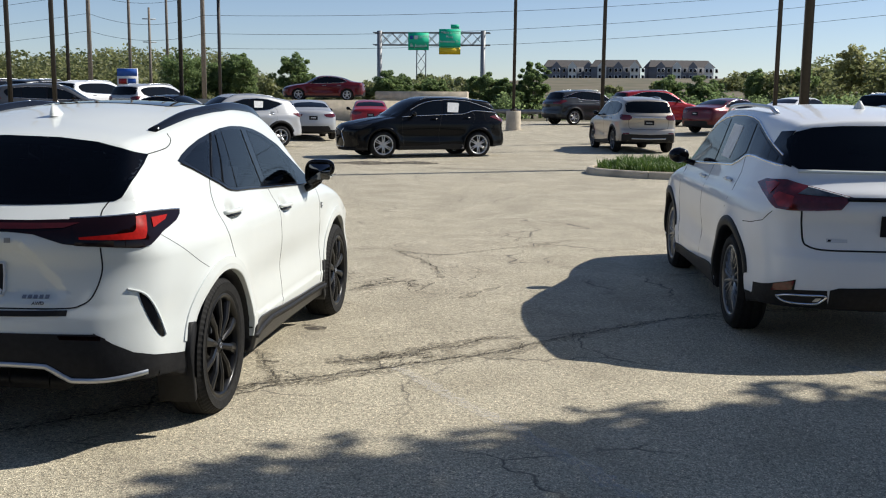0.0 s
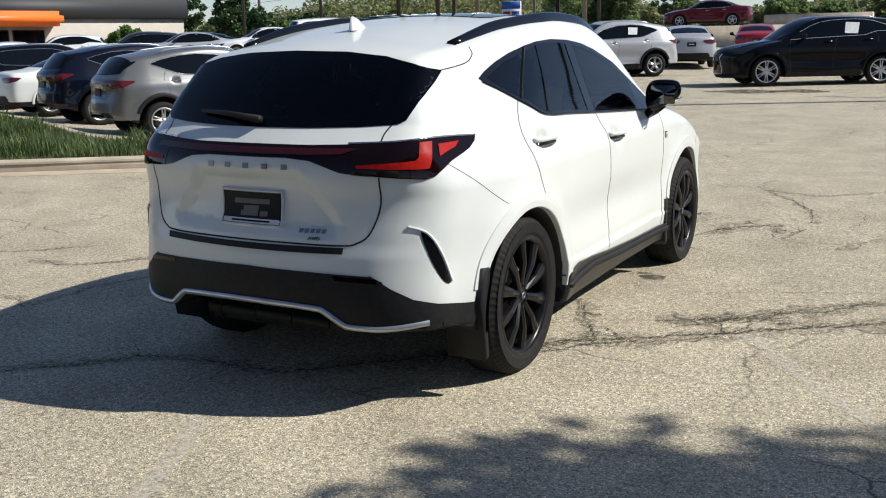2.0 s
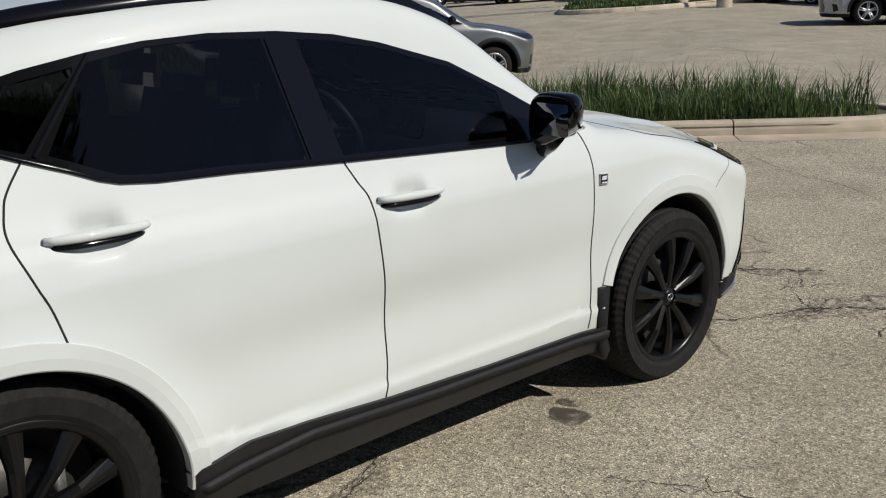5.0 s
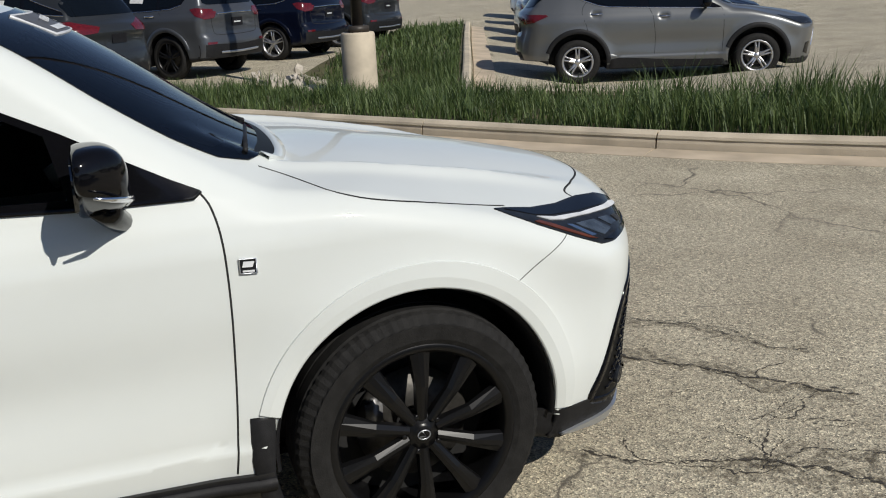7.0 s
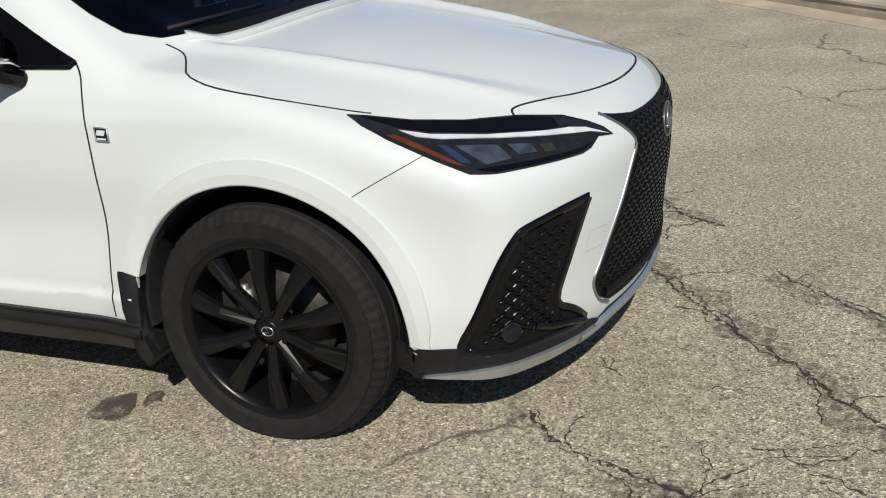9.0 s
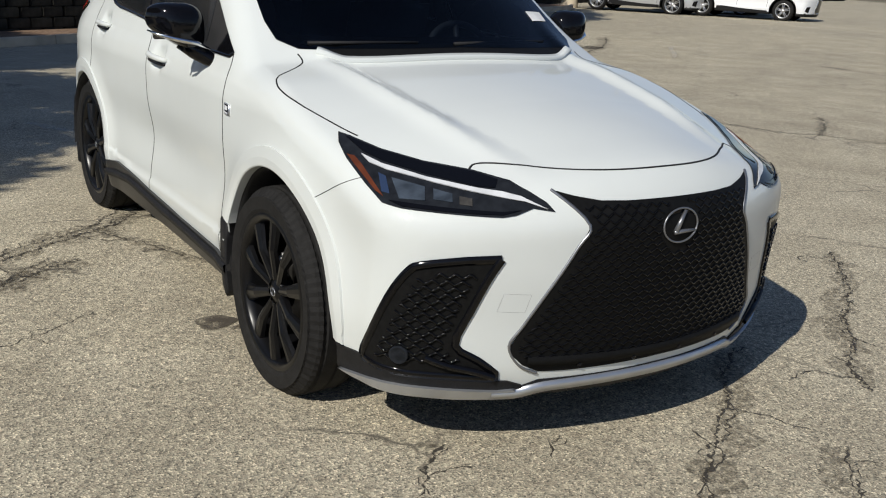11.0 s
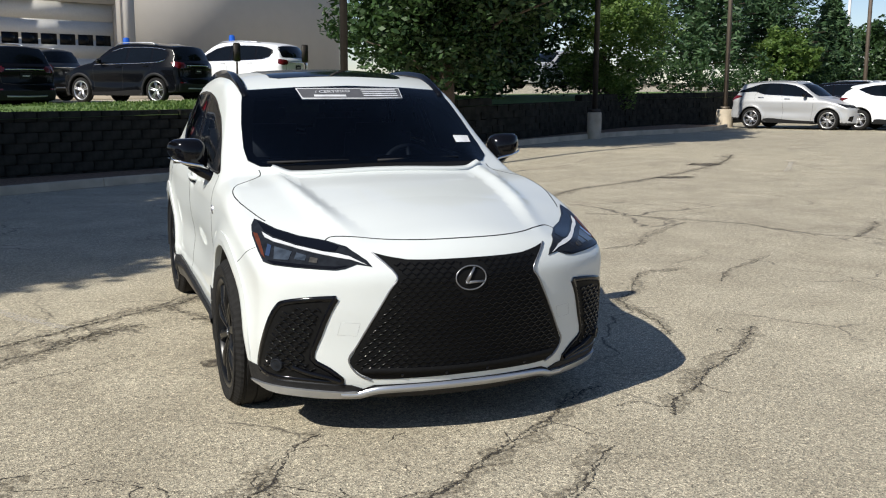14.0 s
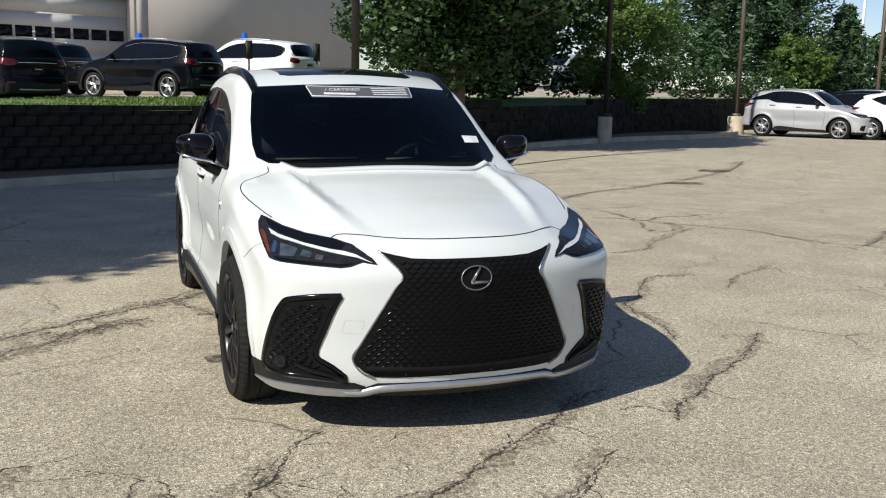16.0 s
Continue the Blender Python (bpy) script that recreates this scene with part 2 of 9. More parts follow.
def nets(f, lo, hi, h):
    """The zero surface of f (negative inside) as vertices and quads, by surface nets and a few Newton steps."""
    ax = [np.arange(a, b + h, h) for a, b in zip(lo, hi)]
    g = np.meshgrid(*ax, indexing="ij", sparse=False)
    v = f(*g)
    ins = v < 0
    c = ins[:-1, :-1, :-1].astype(np.int8)
    tot = np.zeros_like(c, dtype=np.int16)
    corners = [(i, j, k) for i in (0, 1) for j in (0, 1) for k in (0, 1)]
    sl = lambda i, n: slice(i, n - 1 + i)
    N = v.shape
    for i, j, k in corners:
        tot += ins[sl(i, N[0]), sl(j, N[1]), sl(k, N[2])]
    cells = np.argwhere((tot > 0) & (tot < 8))
    idx = np.full(tuple(n - 1 for n in N), -1, np.int64)
    idx[tuple(cells.T)] = np.arange(len(cells))
    acc = np.zeros((len(cells), 3))
    cnt = np.zeros(len(cells))
    for a in corners:
        for d in range(3):
            if a[d]:
                continue
            b = list(a)
            b[d] = 1
            va = v[tuple((cells + a).T)]
            vb = v[tuple((cells + b).T)]
            x = (va < 0) != (vb < 0)
            t = np.where(x, va / np.where(x, va - vb, 1), 0)
            p = np.repeat(np.array(a, float)[None], len(cells), 0)
            p[:, d] += t
            acc[x] += p[x]
            cnt += x
    P = np.array(lo) + h * (cells + acc / cnt[:, None])
    for _ in range(3):
        e = h * 0.15
        f0 = f(P[:, 0], P[:, 1], P[:, 2])
        grad = np.stack([(f(P[:, 0] + e * (d == 0), P[:, 1] + e * (d == 1), P[:, 2] + e * (d == 2)) - f0) / e for d in range(3)], 1)
        step = f0[:, None] * grad / np.maximum((grad ** 2).sum(1), 0.05)[:, None]
        P -= np.clip(step, -h * 0.6, h * 0.6)
    F = []
    for d in range(3):
        o = [(d + 1) % 3, (d + 2) % 3]
        s0 = [slice(1, -1)] * 3
        s0[d] = slice(0, -1)
        s1 = list(s0)
        s1[d] = slice(1, None)
        a, b = ins[tuple(s0)], ins[tuple(s1)]
        e = np.argwhere(a != b)
        off = np.ones(3, int)
        off[d] = 0
        e = e + off
        flip = ins[tuple(e.T)]
        q = []
        for da, db in ((0, 0), (-1, 0), (-1, -1), (0, -1)):
            w = e.copy()
            w[:, o[0]] += da
            w[:, o[1]] += db
            q.append(idx[tuple(w.T)])
        q = np.stack(q, 1)
        q[~flip] = q[~flip][:, ::-1]
        F.append(q)
    F = np.concatenate(F)
    return P, F[(F >= 0).all(1)]


def smooth_poly(pts, n=4):
    """Rounds an outline: a closed spline through pts."""
    out = []
    k = len(pts)
    for i in range(k):
        p0, p1, p2, p3 = (Vector(pts[(i + j - 1) % k]) for j in range(4))
        for s in range(n):
            t = s / n
            out.append(0.5 * (2 * p1 + (p2 - p0) * t + (2 * p0 - 5 * p1 + 4 * p2 - p3) * t * t + (3 * p1 - p0 - 3 * p2 + p3) * t ** 3))
    return [(p.x, p.y) for p in out]


AXES = {"+x": 90, "-y": 0, "+y": 180, "-x": -90}


class Skin:
    """The surface of a body, onto which flat outlines are laid along a level direction (degrees round from the rear, 90 the right side) or from above."""

    def __init__(self, P, F, f):
        self.f = f
        self.tree = BVHTree.FromPolygons([tuple(p) for p in P], [tuple(int(i) for i in q) for q in F])

    def spots(self, pts, axis):
        """Places on the skin and normals there; the points are (u, z), or (x, y) from above."""
        if axis == "+z":
            u, v, d = Vector((1, 0, 0)), Vector((0, 1, 0)), Vector((0, 0, 1))
        else:
            a = radians(AXES.get(axis, axis))
            u, v, d = Vector((math.cos(a), math.sin(a), 0)), Vector((0, 0, 1)), Vector((math.sin(a), -math.cos(a), 0))
        out = []
        for a, b in pts:
            o = u * a + v * b + d * 5
            hit = self.tree.ray_cast(o, -d)
            out.append(hit[0] if hit[0] is not None else self.tree.find_nearest(o - d * 4)[0])
        p, dv = np.array(out), np.array(d)
        e = 0.004

        def grad(q):
            f0 = self.f(q[:, 0], q[:, 1], q[:, 2])
            return f0, np.stack([(self.f(q[:, 0] + e * (k == 0), q[:, 1] + e * (k == 1), q[:, 2] + e * (k == 2)) - f0) / e for k in range(3)], 1)
        for _ in range(3):
            f0, g = grad(p)
            p = p - np.clip(f0[:, None] * g / np.maximum((g ** 2).sum(1), 0.1)[:, None], -0.01, 0.01)
        _, g = grad(p)
        g /= np.maximum(np.linalg.norm(g, axis=1), 1e-6)[:, None]
        return p, g

    def panel(self, outline, axis, off=0.003, thick=0.012, grid=0.03, holes=()):
        """A sheet with the given outline that follows the skin, off proud of it, with edges thick deep."""
        ed = []
        for i, p in enumerate(outline):
            q = outline[(i + 1) % len(outline)]
            n = max(1, int(math.dist(p, q) / grid + 0.5))
            ed += [(p[0] + (q[0] - p[0]) * k / n, p[1] + (q[1] - p[1]) * k / n) for k in range(n)]
        a = np.array(ed)
        lo, hi = a.min(0), a.max(0)
        gx, gy = np.meshgrid(np.arange(lo[0], hi[0], grid), np.arange(lo[1], hi[1], grid))
        gx, gy = gx.ravel() + grid * 0.37, gy.ravel() + grid * 0.41
        keep = poly_dist(gx, gy, outline) < -grid * 0.35
        pts = ed + list(zip(gx[keep], gy[keep]))
        n = len(ed)
        rims = [(i, (i + 1) % n) for i in range(n)]
        for hole in holes:
            k = len(pts)
            ring = resample(list(hole) + [hole[0]], grid)[:-1]
            pts = pts + ring
            rims += [(k + i, k + (i + 1) % len(ring)) for i in range(len(ring))]
        v2, _, fs, *_ = delaunay_2d_cdt([Vector((float(p[0]), float(p[1]))) for p in pts], rims, [], 1, 1e-6)
        if holes:
            mid = np.array([np.mean([v2[i] for i in q], axis=0) for q in fs])
            cut = np.min([poly_dist(mid[:, 0], mid[:, 1], hole) for hole in holes], axis=0) < -0.0005
            fs = [q for q, c in zip(fs, cut) if not c]
            used = sorted({i for q in fs for i in q})
            place = {j: i for i, j in enumerate(used)}
            v2, fs = [v2[i] for i in used], [[place[i] for i in q] for q in fs]
        P, N = self.spots([(v[0], v[1]) for v in v2], axis)
        bm = bmesh.new()
        vs = [bm.verts.new(p + m * off) for p, m in zip(P, N)]
        for q in fs:
            try:
                bm.faces.new([vs[i] for i in q])
            except ValueError:
                pass
        bm.normal_update()
        bm.verts.index_update()
        if sum(sum(q.normal[k] * N[q.verts[0].index][k] for k in range(3)) for q in bm.faces) < 0:
            bmesh.ops.reverse_faces(bm, faces=bm.faces)
        if thick:
            back = {v: Vector(m) for v, m in zip(vs, N)}
            rim = [e for e in bm.edges if e.is_boundary]
            for e in rim:
                back[e.verts[0]], back[e.verts[1]] = back[e.verts[0]], back[e.verts[1]]
            low = {}
            for e in rim:
                for v in e.verts:
                    if v not in low:
                        low[v] = (bm.verts.new(v.co), bm.verts.new(v.co - back[v] * thick))
            for e in rim:
                lp = e.link_loops[0]
                a, b = lp.vert, lp.link_loop_next.vert
                bm.faces.new((low[b][0], low[a][0], low[a][1], low[b][1]))
        return bm

    def strip(self, line, axis, width=0.006, off=0.0015, step=0.02):
        """A thin band along a line on the skin: a shut line, a moulding."""
        pts = []
        for p, q in zip(line, line[1:]):
            n = max(1, int(math.dist(p, q) / step))
            pts += [(p[0] + (q[0] - p[0]) * k / n, p[1] + (q[1] - p[1]) * k / n) for k in range(n)]
        pts.append(line[-1])
        bm = bmesh.new()
        prev = None
        P, N = self.spots(pts, axis)
        for i in range(len(P)):
            p, nm = Vector(P[i]), Vector(N[i])
            t = Vector(P[min(i + 1, len(P) - 1)] - P[max(i - 1, 0)])
            side = nm.cross(t).normalized() * width * 0.5
            a, b = bm.verts.new(p + side + nm * off), bm.verts.new(p - side + nm * off)
            c, d = bm.verts.new(p + side - nm * 0.004), bm.verts.new(p - side - nm * 0.004)
            if prev:
                bm.faces.new((prev[0], prev[1], b, a))
                bm.faces.new((prev[2], prev[0], a, c))
                bm.faces.new((prev[1], prev[3], d, b))
            prev = (a, b, c, d)
        bmesh.ops.recalc_face_normals(bm, faces=bm.faces)
        return bm


def resample(line, step):
    out = [line[0]]
    for p, q in zip(line, line[1:]):
        n = max(1, round(math.dist(p, q) / step))
        out += [(p[0] + (q[0] - p[0]) * k / n, p[1] + (q[1] - p[1]) * k / n) for k in range(1, n + 1)]
    return out


def flip_x(bm):
    """The mirror image of a mesh, for the other side of a car."""
    b = bm.copy()
    for v in b.verts:
        v.co.x = -v.co.x
    bmesh.ops.reverse_faces(b, faces=b.faces)
    return b


def both(name, bm, material, parent, label="", smooth=True):
    other = flip_x(bm)
    return part(name, bm, material, parent, label, smooth), part(name, other, material, parent, label, smooth)


def whole(half):
    """A closed outline from its half with x >= 0, from the top of the middle round to its bottom."""
    return list(half) + [(-x, z) for x, z in reversed(half) if x > 1e-6]


def spline(pts, n=6):
    """An open smooth line through 2D points."""
    out = []
    for i in range(len(pts) - 1):
        p0, p1, p2, p3 = (Vector(pts[min(max(i + j - 1, 0), len(pts) - 1)]) for j in range(4))
        for s in range(n):
            t = s / n
            out.append(0.5 * (2 * p1 + (p2 - p0) * t + (2 * p0 - 5 * p1 + 4 * p2 - p3) * t * t + (3 * p1 - p0 - 3 * p2 + p3) * t ** 3))
    out.append(Vector(pts[-1]))
    return [tuple(p) for p in out]


# ---- cars ----
def body_shape(c):
    """The form of a car's body as a function that is negative inside, from its side, top and end lines in the dict c."""
    wy, rw, fw, R = c["hub_z"], c["rear"], c["front"], c["arch"]

    def f(x, y, z):
        ax = np.abs(x)
        side = interp(y, c["plan"]) + interp(z, c["section"])
        cab = np.clip((z - c["belt"]) / (c["height"] - c["belt"]), 0, 1)
        side = side - cab * interp(y, c["cabin"])
        for yc in (rw, fw):
            r = np.hypot(y - yc, z - wy)
            side = side + c["flare"] * np.exp(-((r - R - 0.02) / 0.085) ** 2) * (z < c["belt"])
        waist = np.exp(-((z - 0.60) / 0.13) ** 2) * np.exp(-((y + 0.02) / 0.62) ** 2)
        side = side - c.get("waist", 0.016) * waist
        for cy, cz in c.get("cups", ()):
            side = side - 0.030 * np.exp(-((y - cy) / 0.066) ** 4 - ((z - cz + 0.002) / 0.042) ** 2)
        if "cups" in c:
            zc = 0.415 + 0.05 * np.clip((-y - 0.45) / 0.5, 0, 1) ** 2
            side = side + 0.011 * np.clip((zc - z) / 0.022, 0, 1) * np.clip((0.95 - np.abs(y)) / 0.15, 0, 1)
        bend = interp(y, [(-2.5, -0.22), (-1.0, -0.10), (0.0, 0.12), (0.6, 0.27), (1.3, 0.20), (2.6, 0.22)])
        yy = y + bend * ax * ax
        top = interp(yy, c["top"]) - interp(y, c["crown"]) * ax * ax
        if "ridge" in c:
            u = interp(y, c["ridge"])
            lift = np.clip((y - 0.75) / 0.4, 0, 1) * np.clip((2.2 - y) / 0.5, 0, 1)
            top = top - lift * 0.014 * np.clip((u - ax) / 0.08, 0, 1) + lift * 0.016 * np.exp(-((ax - u) / 0.05) ** 2)
        fr = y - (interp(z, c["nose"]) - c["nose_curve"] * ax * ax - 0.10 * ax ** 6)
        rr = (interp(z, c["tail"]) + c["tail_curve"] * ax * ax) - y
        if "dish" in c:
            rr = rr + 0.030 * np.clip(-poly_dist(ax, z, c["dish"]) / 0.05, 0, 1)
        d = smax(ax - side, (z - top) * 0.8, c["round"])
        d = smax(d, fr, 0.07)
        d = smax(d, rr, c.get("tail_round", 0.09))
        d = np.maximum(d, interp(y, c["floor"]) - z)
        for yc in (rw, fw):
            r = np.hypot(y - yc, z - wy)
            d = np.maximum(d, np.minimum(R - r, ax - 0.55))
        for where, outline, depth in c.get("carve", ()):
            pd = -poly_dist(ax, z, outline)
            pd = np.where(y > 0 if where == "front" else y < 0, pd, -1.0)
            d = np.maximum(d, np.minimum(pd, d + depth))
        return d

    return f


NX = dict(skirt=True, cups=((-1.063, 1.062), (-0.052, 0.996)),
    hub_z=0.338, rear=-1.345, front=1.345, arch=0.438, flare=0.022, belt=1.08, height=1.64, round=0.06,
    plan=[(-2.4, 0.60), (-2.0, 0.805), (-1.5, 0.895), (-0.9, 0.912), (0.0, 0.905), (0.9, 0.915), (1.4, 0.915), (1.9, 0.885), (2.4, 0.80)],
    section=[(0.15, -0.05), (0.30, -0.015), (0.45, 0.0), (0.62, -0.006), (0.80, 0.003), (0.93, 0.0), (1.0, -0.015), (1.08, -0.05), (1.20, -0.085), (1.65, -0.20)],
    cabin=[(-2.4, 0.22), (-1.9, 0.17), (-1.4, 0.10), (-0.8, 0.04), (0.0, 0.03), (0.6, 0.06), (1.2, 0.12)],
    top=[(-2.40, 0.86), (-2.32, 1.02), (-2.26, 1.10), (-2.17, 1.16), (-1.92, 1.42), (-1.82, 1.50), (-1.5, 1.56), (-1.0, 1.635), (-0.4, 1.672), (0.0, 1.655), (0.35, 1.580), (1.05, 1.165), (1.15, 1.118), (1.4, 1.085), (1.75, 1.03), (2.05, 0.96), (2.24, 0.90), (2.36, 0.80), (2.5, 0.60)],
    crown=[(-2.4, 0.05), (-1.5, 0.13), (-0.5, 0.11), (0.5, 0.10), (1.1, 0.06), (1.6, 0.12), (2.1, 0.20), (2.4, 0.2)],
    ridge=[(0.7, 0.62), (1.5, 0.56), (2.3, 0.42)],
    nose=[(0.15, 2.23), (0.22, 2.285), (0.30, 2.31), (0.45, 2.325), (0.62, 2.345), (0.75, 2.35), (0.84, 2.33), (0.95, 2.25)],
    nose_curve=0.36,
    tail=[(0.15, -2.10), (0.28, -2.20), (0.36, -2.27), (0.50, -2.285), (0.66, -2.27), (0.74, -2.25), (0.90, -2.225), (1.02, -2.26), (1.10, -2.27), (1.2, -2.16)],
    tail_curve=0.27, tail_round=0.16,
    dish=[(-0.1, 1.03), (0.27, 1.03), (0.46, 0.80), (0.42, 0.745), (-0.1, 0.745)],
    floor=[(-2.4, 0.375), (-1.95, 0.36), (-1.7, 0.27), (-1.2, 0.21), (1.5, 0.20), (2.4, 0.17)],
    carve=[("rear", [(-0.1, 0.462), (0.34, 0.450), (0.375, 0.438), (0.45, 0.384), (0.45, 0.2), (-0.1, 0.2)], 0.12)],
)


def wheel(name, parent, pos, r, width, rim_r, rim_mat, spokes, side, tyre_mat=RUBBER, detail=1.0, twin=False):
    """A wheel: tyre with tread, turned rim, split spokes, hub cap, disc. side: +1 looks to +x."""
    e = new(name)
    e.parent = parent
    e.matrix_basis = pose(*pos) @ Matrix.Diagonal((side, 1, 1, 1))
    w = width / 2
    n = int(72 * detail)
    bm = lathe([(-w + 0.02, rim_r), (-w, rim_r + 0.02), (-w + 0.005, r - 0.035), (-w + 0.03, r - 0.006), (-w * 0.62, r), (-w * 0.58, r - 0.007), (-w * 0.5, r - 0.007), (-w * 0.46, r), (-w * 0.05, r + 0.001), (0, r - 0.007), (w * 0.05, r + 0.001),
                (w * 0.46, r), (w * 0.5, r - 0.007), (w * 0.58, r - 0.007), (w * 0.62, r), (w - 0.03, r - 0.006),
                (w - 0.008, r - 0.03), (w, (r + rim_r) / 2 + 0.015), (w - 0.004, rim_r + 0.02), (w - 0.012, rim_r + 0.004), (w - 0.03, rim_r - 0.004)], n * 2 if detail >= 1 else n)
    if detail >= 1:
        bm.verts.ensure_lookup_table()
        m = n * 2
        for j in (3, 4, 14, 15, 16):
            for k in range(0, m, 2):
                v = bm.verts[j * m + k]
                v.co.y *= 1 - 0.0035 / r
                v.co.z *= 1 - 0.0035 / r
    part("tyre", bm, tyre_mat, e, smooth=detail < 1)
    bm = lathe([(w - 0.012, rim_r + 0.005), (w - 0.006, rim_r - 0.006), (w - 0.02, rim_r - 0.022), (w - 0.05, rim_r - 0.03), (-w + 0.03, rim_r - 0.035)], n)
    rim = part("rim", bm, rim_mat, e)
    bm = bmesh.new()
    hub_x = w - 0.03
    for k in range(spokes):
        a0 = 2 * math.pi * k / spokes
        for da in ((-0.13, 0.13) if twin else (0.0,)):
            rot = Matrix.Rotation(a0, 4, "X")
            hw, ow = (0.024, 0.013) if twin else ((0.040, 0.030) if spokes < 9 else (0.017, 0.037))
            inner, outer = 0.045, rim_r - 0.012
            ci = Vector((hub_x, da * 0.10, inner))
            co = Vector((w - 0.022, math.sin(da) * outer, math.cos(da) * outer))
            t = Vector((0, 1, 0))
            vs = []
            for p, hh, dp in ((ci, hw, 0.03), (ci.lerp(co, 0.5) + Vector((0.012, 0, 0)), (hw + ow) * 0.42, 0.017), (co, ow, 0.022)):
                vs.append([bm.verts.new(rot @ (p + t * hh * 0.85 - Vector((0.005, 0, 0)))), bm.verts.new(rot @ (p + t * hh * 0.25 + Vector((0.003, 0, 0)))), bm.verts.new(rot @ (p - t * hh * 0.25 + Vector((0.003, 0, 0)))), bm.verts.new(rot @ (p - t * hh * 0.85 - Vector((0.005, 0, 0)))), bm.verts.new(rot @ (p - t * hh - Vector((dp, 0, 0)))), bm.verts.new(rot @ (p + t * hh - Vector((dp, 0, 0))))])
            for q0, q1 in zip(vs, vs[1:]):
                for i in range(6):
                    bm.faces.new((q0[i], q0[(i + 1) % 6], q1[(i + 1) % 6], q1[i]))
    bmesh.ops.recalc_face_normals(bm, faces=bm.faces)
    part("spokes", bm, rim_mat, rim, smooth=False)
    part("hub_cap", lathe([(hub_x + 0.005, 0.0005), (hub_x + 0.0045, 0.026), (hub_x + 0.001, 0.030), (hub_x - 0.002, 0.034), (hub_x - 0.006, 0.056), (hub_x - 0.012, 0.062), (hub_x - 0.05, 0.065)], 24), rim_mat, rim)
    if detail >= 1:
        bm = bmesh.new()
        add_tube(bm, [(hub_x + 0.006, 0.019 * math.cos(k * math.pi / 8), 0.014 * math.sin(k * math.pi / 8)) for k in range(17)], 0.002, 5, False)
        add_tube(bm, [(hub_x + 0.006, -0.004, 0.011), (hub_x + 0.006, 0.006, -0.005), (hub_x + 0.006, -0.014, -0.005)], 0.002, 5)
        part("hub_emblem", bm, SATIN, rim)
        for k in range(5):
            a = 2 * math.pi * (k + 0.5) / 5
            part("wheel_nut", lathe([(hub_x - 0.02, 0.009), (hub_x - 0.002, 0.009), (hub_x, 0.005), (hub_x, 0.0003)], 8), rim_mat, rim).location = (0, 0.057 * math.cos(a), 0.057 * math.sin(a))
        part("caliper", box((-0.005, 0.12 * (-1 if pos[1] > 0 else 1), 0.05), (0.05, 0.05, 0.10), None, 0.015), CALIPER, e)
    part("brake_disc", lathe([(-0.012, 0.05), (-0.012, rim_r * 0.62), (-0.03, rim_r * 0.62)], 36), STEEL, e)
    part("wheel_back", lathe([(-0.06, 0.001), (-0.06, rim_r - 0.03)], 24), GAP, e)
    return e


def hero_body():
    P, F = nets(body_shape(NX), (-1.0, -2.45, 0.10), (1.0, 2.45, 1.72), 0.019)
    return P, F


def open_glass(P, F, f):
    """The shell without its window openings: faces behind the glass go, and the edges close up to the glass."""
    P = P.copy()
    e = 0.004
    f0 = f(P[:, 0], P[:, 1], P[:, 2])
    N = np.stack([(f(P[:, 0] + e * (k == 0), P[:, 1] + e * (k == 1), P[:, 2] + e * (k == 2)) - f0) / e for k in range(3)], 1)
    jobs = [((1, 2), q, (np.abs(P[:, 0]) > 0.45) & (np.abs(N[:, 0]) > 0.4)) for q in (PANE_Q, PANE_R, PANE_F)]
    jobs += [((0, 2), whole(W_SHIELD), (P[:, 1] > 0.1) & (N[:, 1] > 0.15)), ((0, 2), whole(R_GLASS), (P[:, 1] < -1.4) & (N[:, 1] < -0.1))]
    keep = np.ones(len(F), bool)
    for (a, b), poly, where in jobs:
        d = np.where(where, poly_dist(P[:, a], P[:, b], poly), 1.0)
        if a == 0:
            keep &= d[F].max(1) > -0.005
            continue
        gone = d[F].mean(1) < 0
        keep &= ~gone
        edge = np.zeros(len(P), bool)
        edge[F[~gone].ravel()] = True
        edge &= (d < 0.004)
        for _ in range(2):
            d = poly_dist(P[:, a], P[:, b], poly)
            ga = (poly_dist(P[:, a] + e, P[:, b], poly) - d) / e
            gb = (poly_dist(P[:, a], P[:, b] + e, poly) - d) / e
            P[:, a] += np.where(edge, (0.004 - d) * ga, 0)
            P[:, b] += np.where(edge, (0.004 - d) * gb, 0)
        q = P[edge]
        for _ in range(4):
            f0 = f(q[:, 0], q[:, 1], q[:, 2])
            g = np.stack([(f(q[:, 0] + e * (k == 0), q[:, 1] + e * (k == 1), q[:, 2] + e * (k == 2)) - f0) / e for k in range(3)], 1)
            q = q - np.clip((f0 + 0.004)[:, None] * g / np.maximum((g ** 2).sum(1), 0.1)[:, None], -0.02, 0.02)
        P[edge] = q
    return P, F[keep]


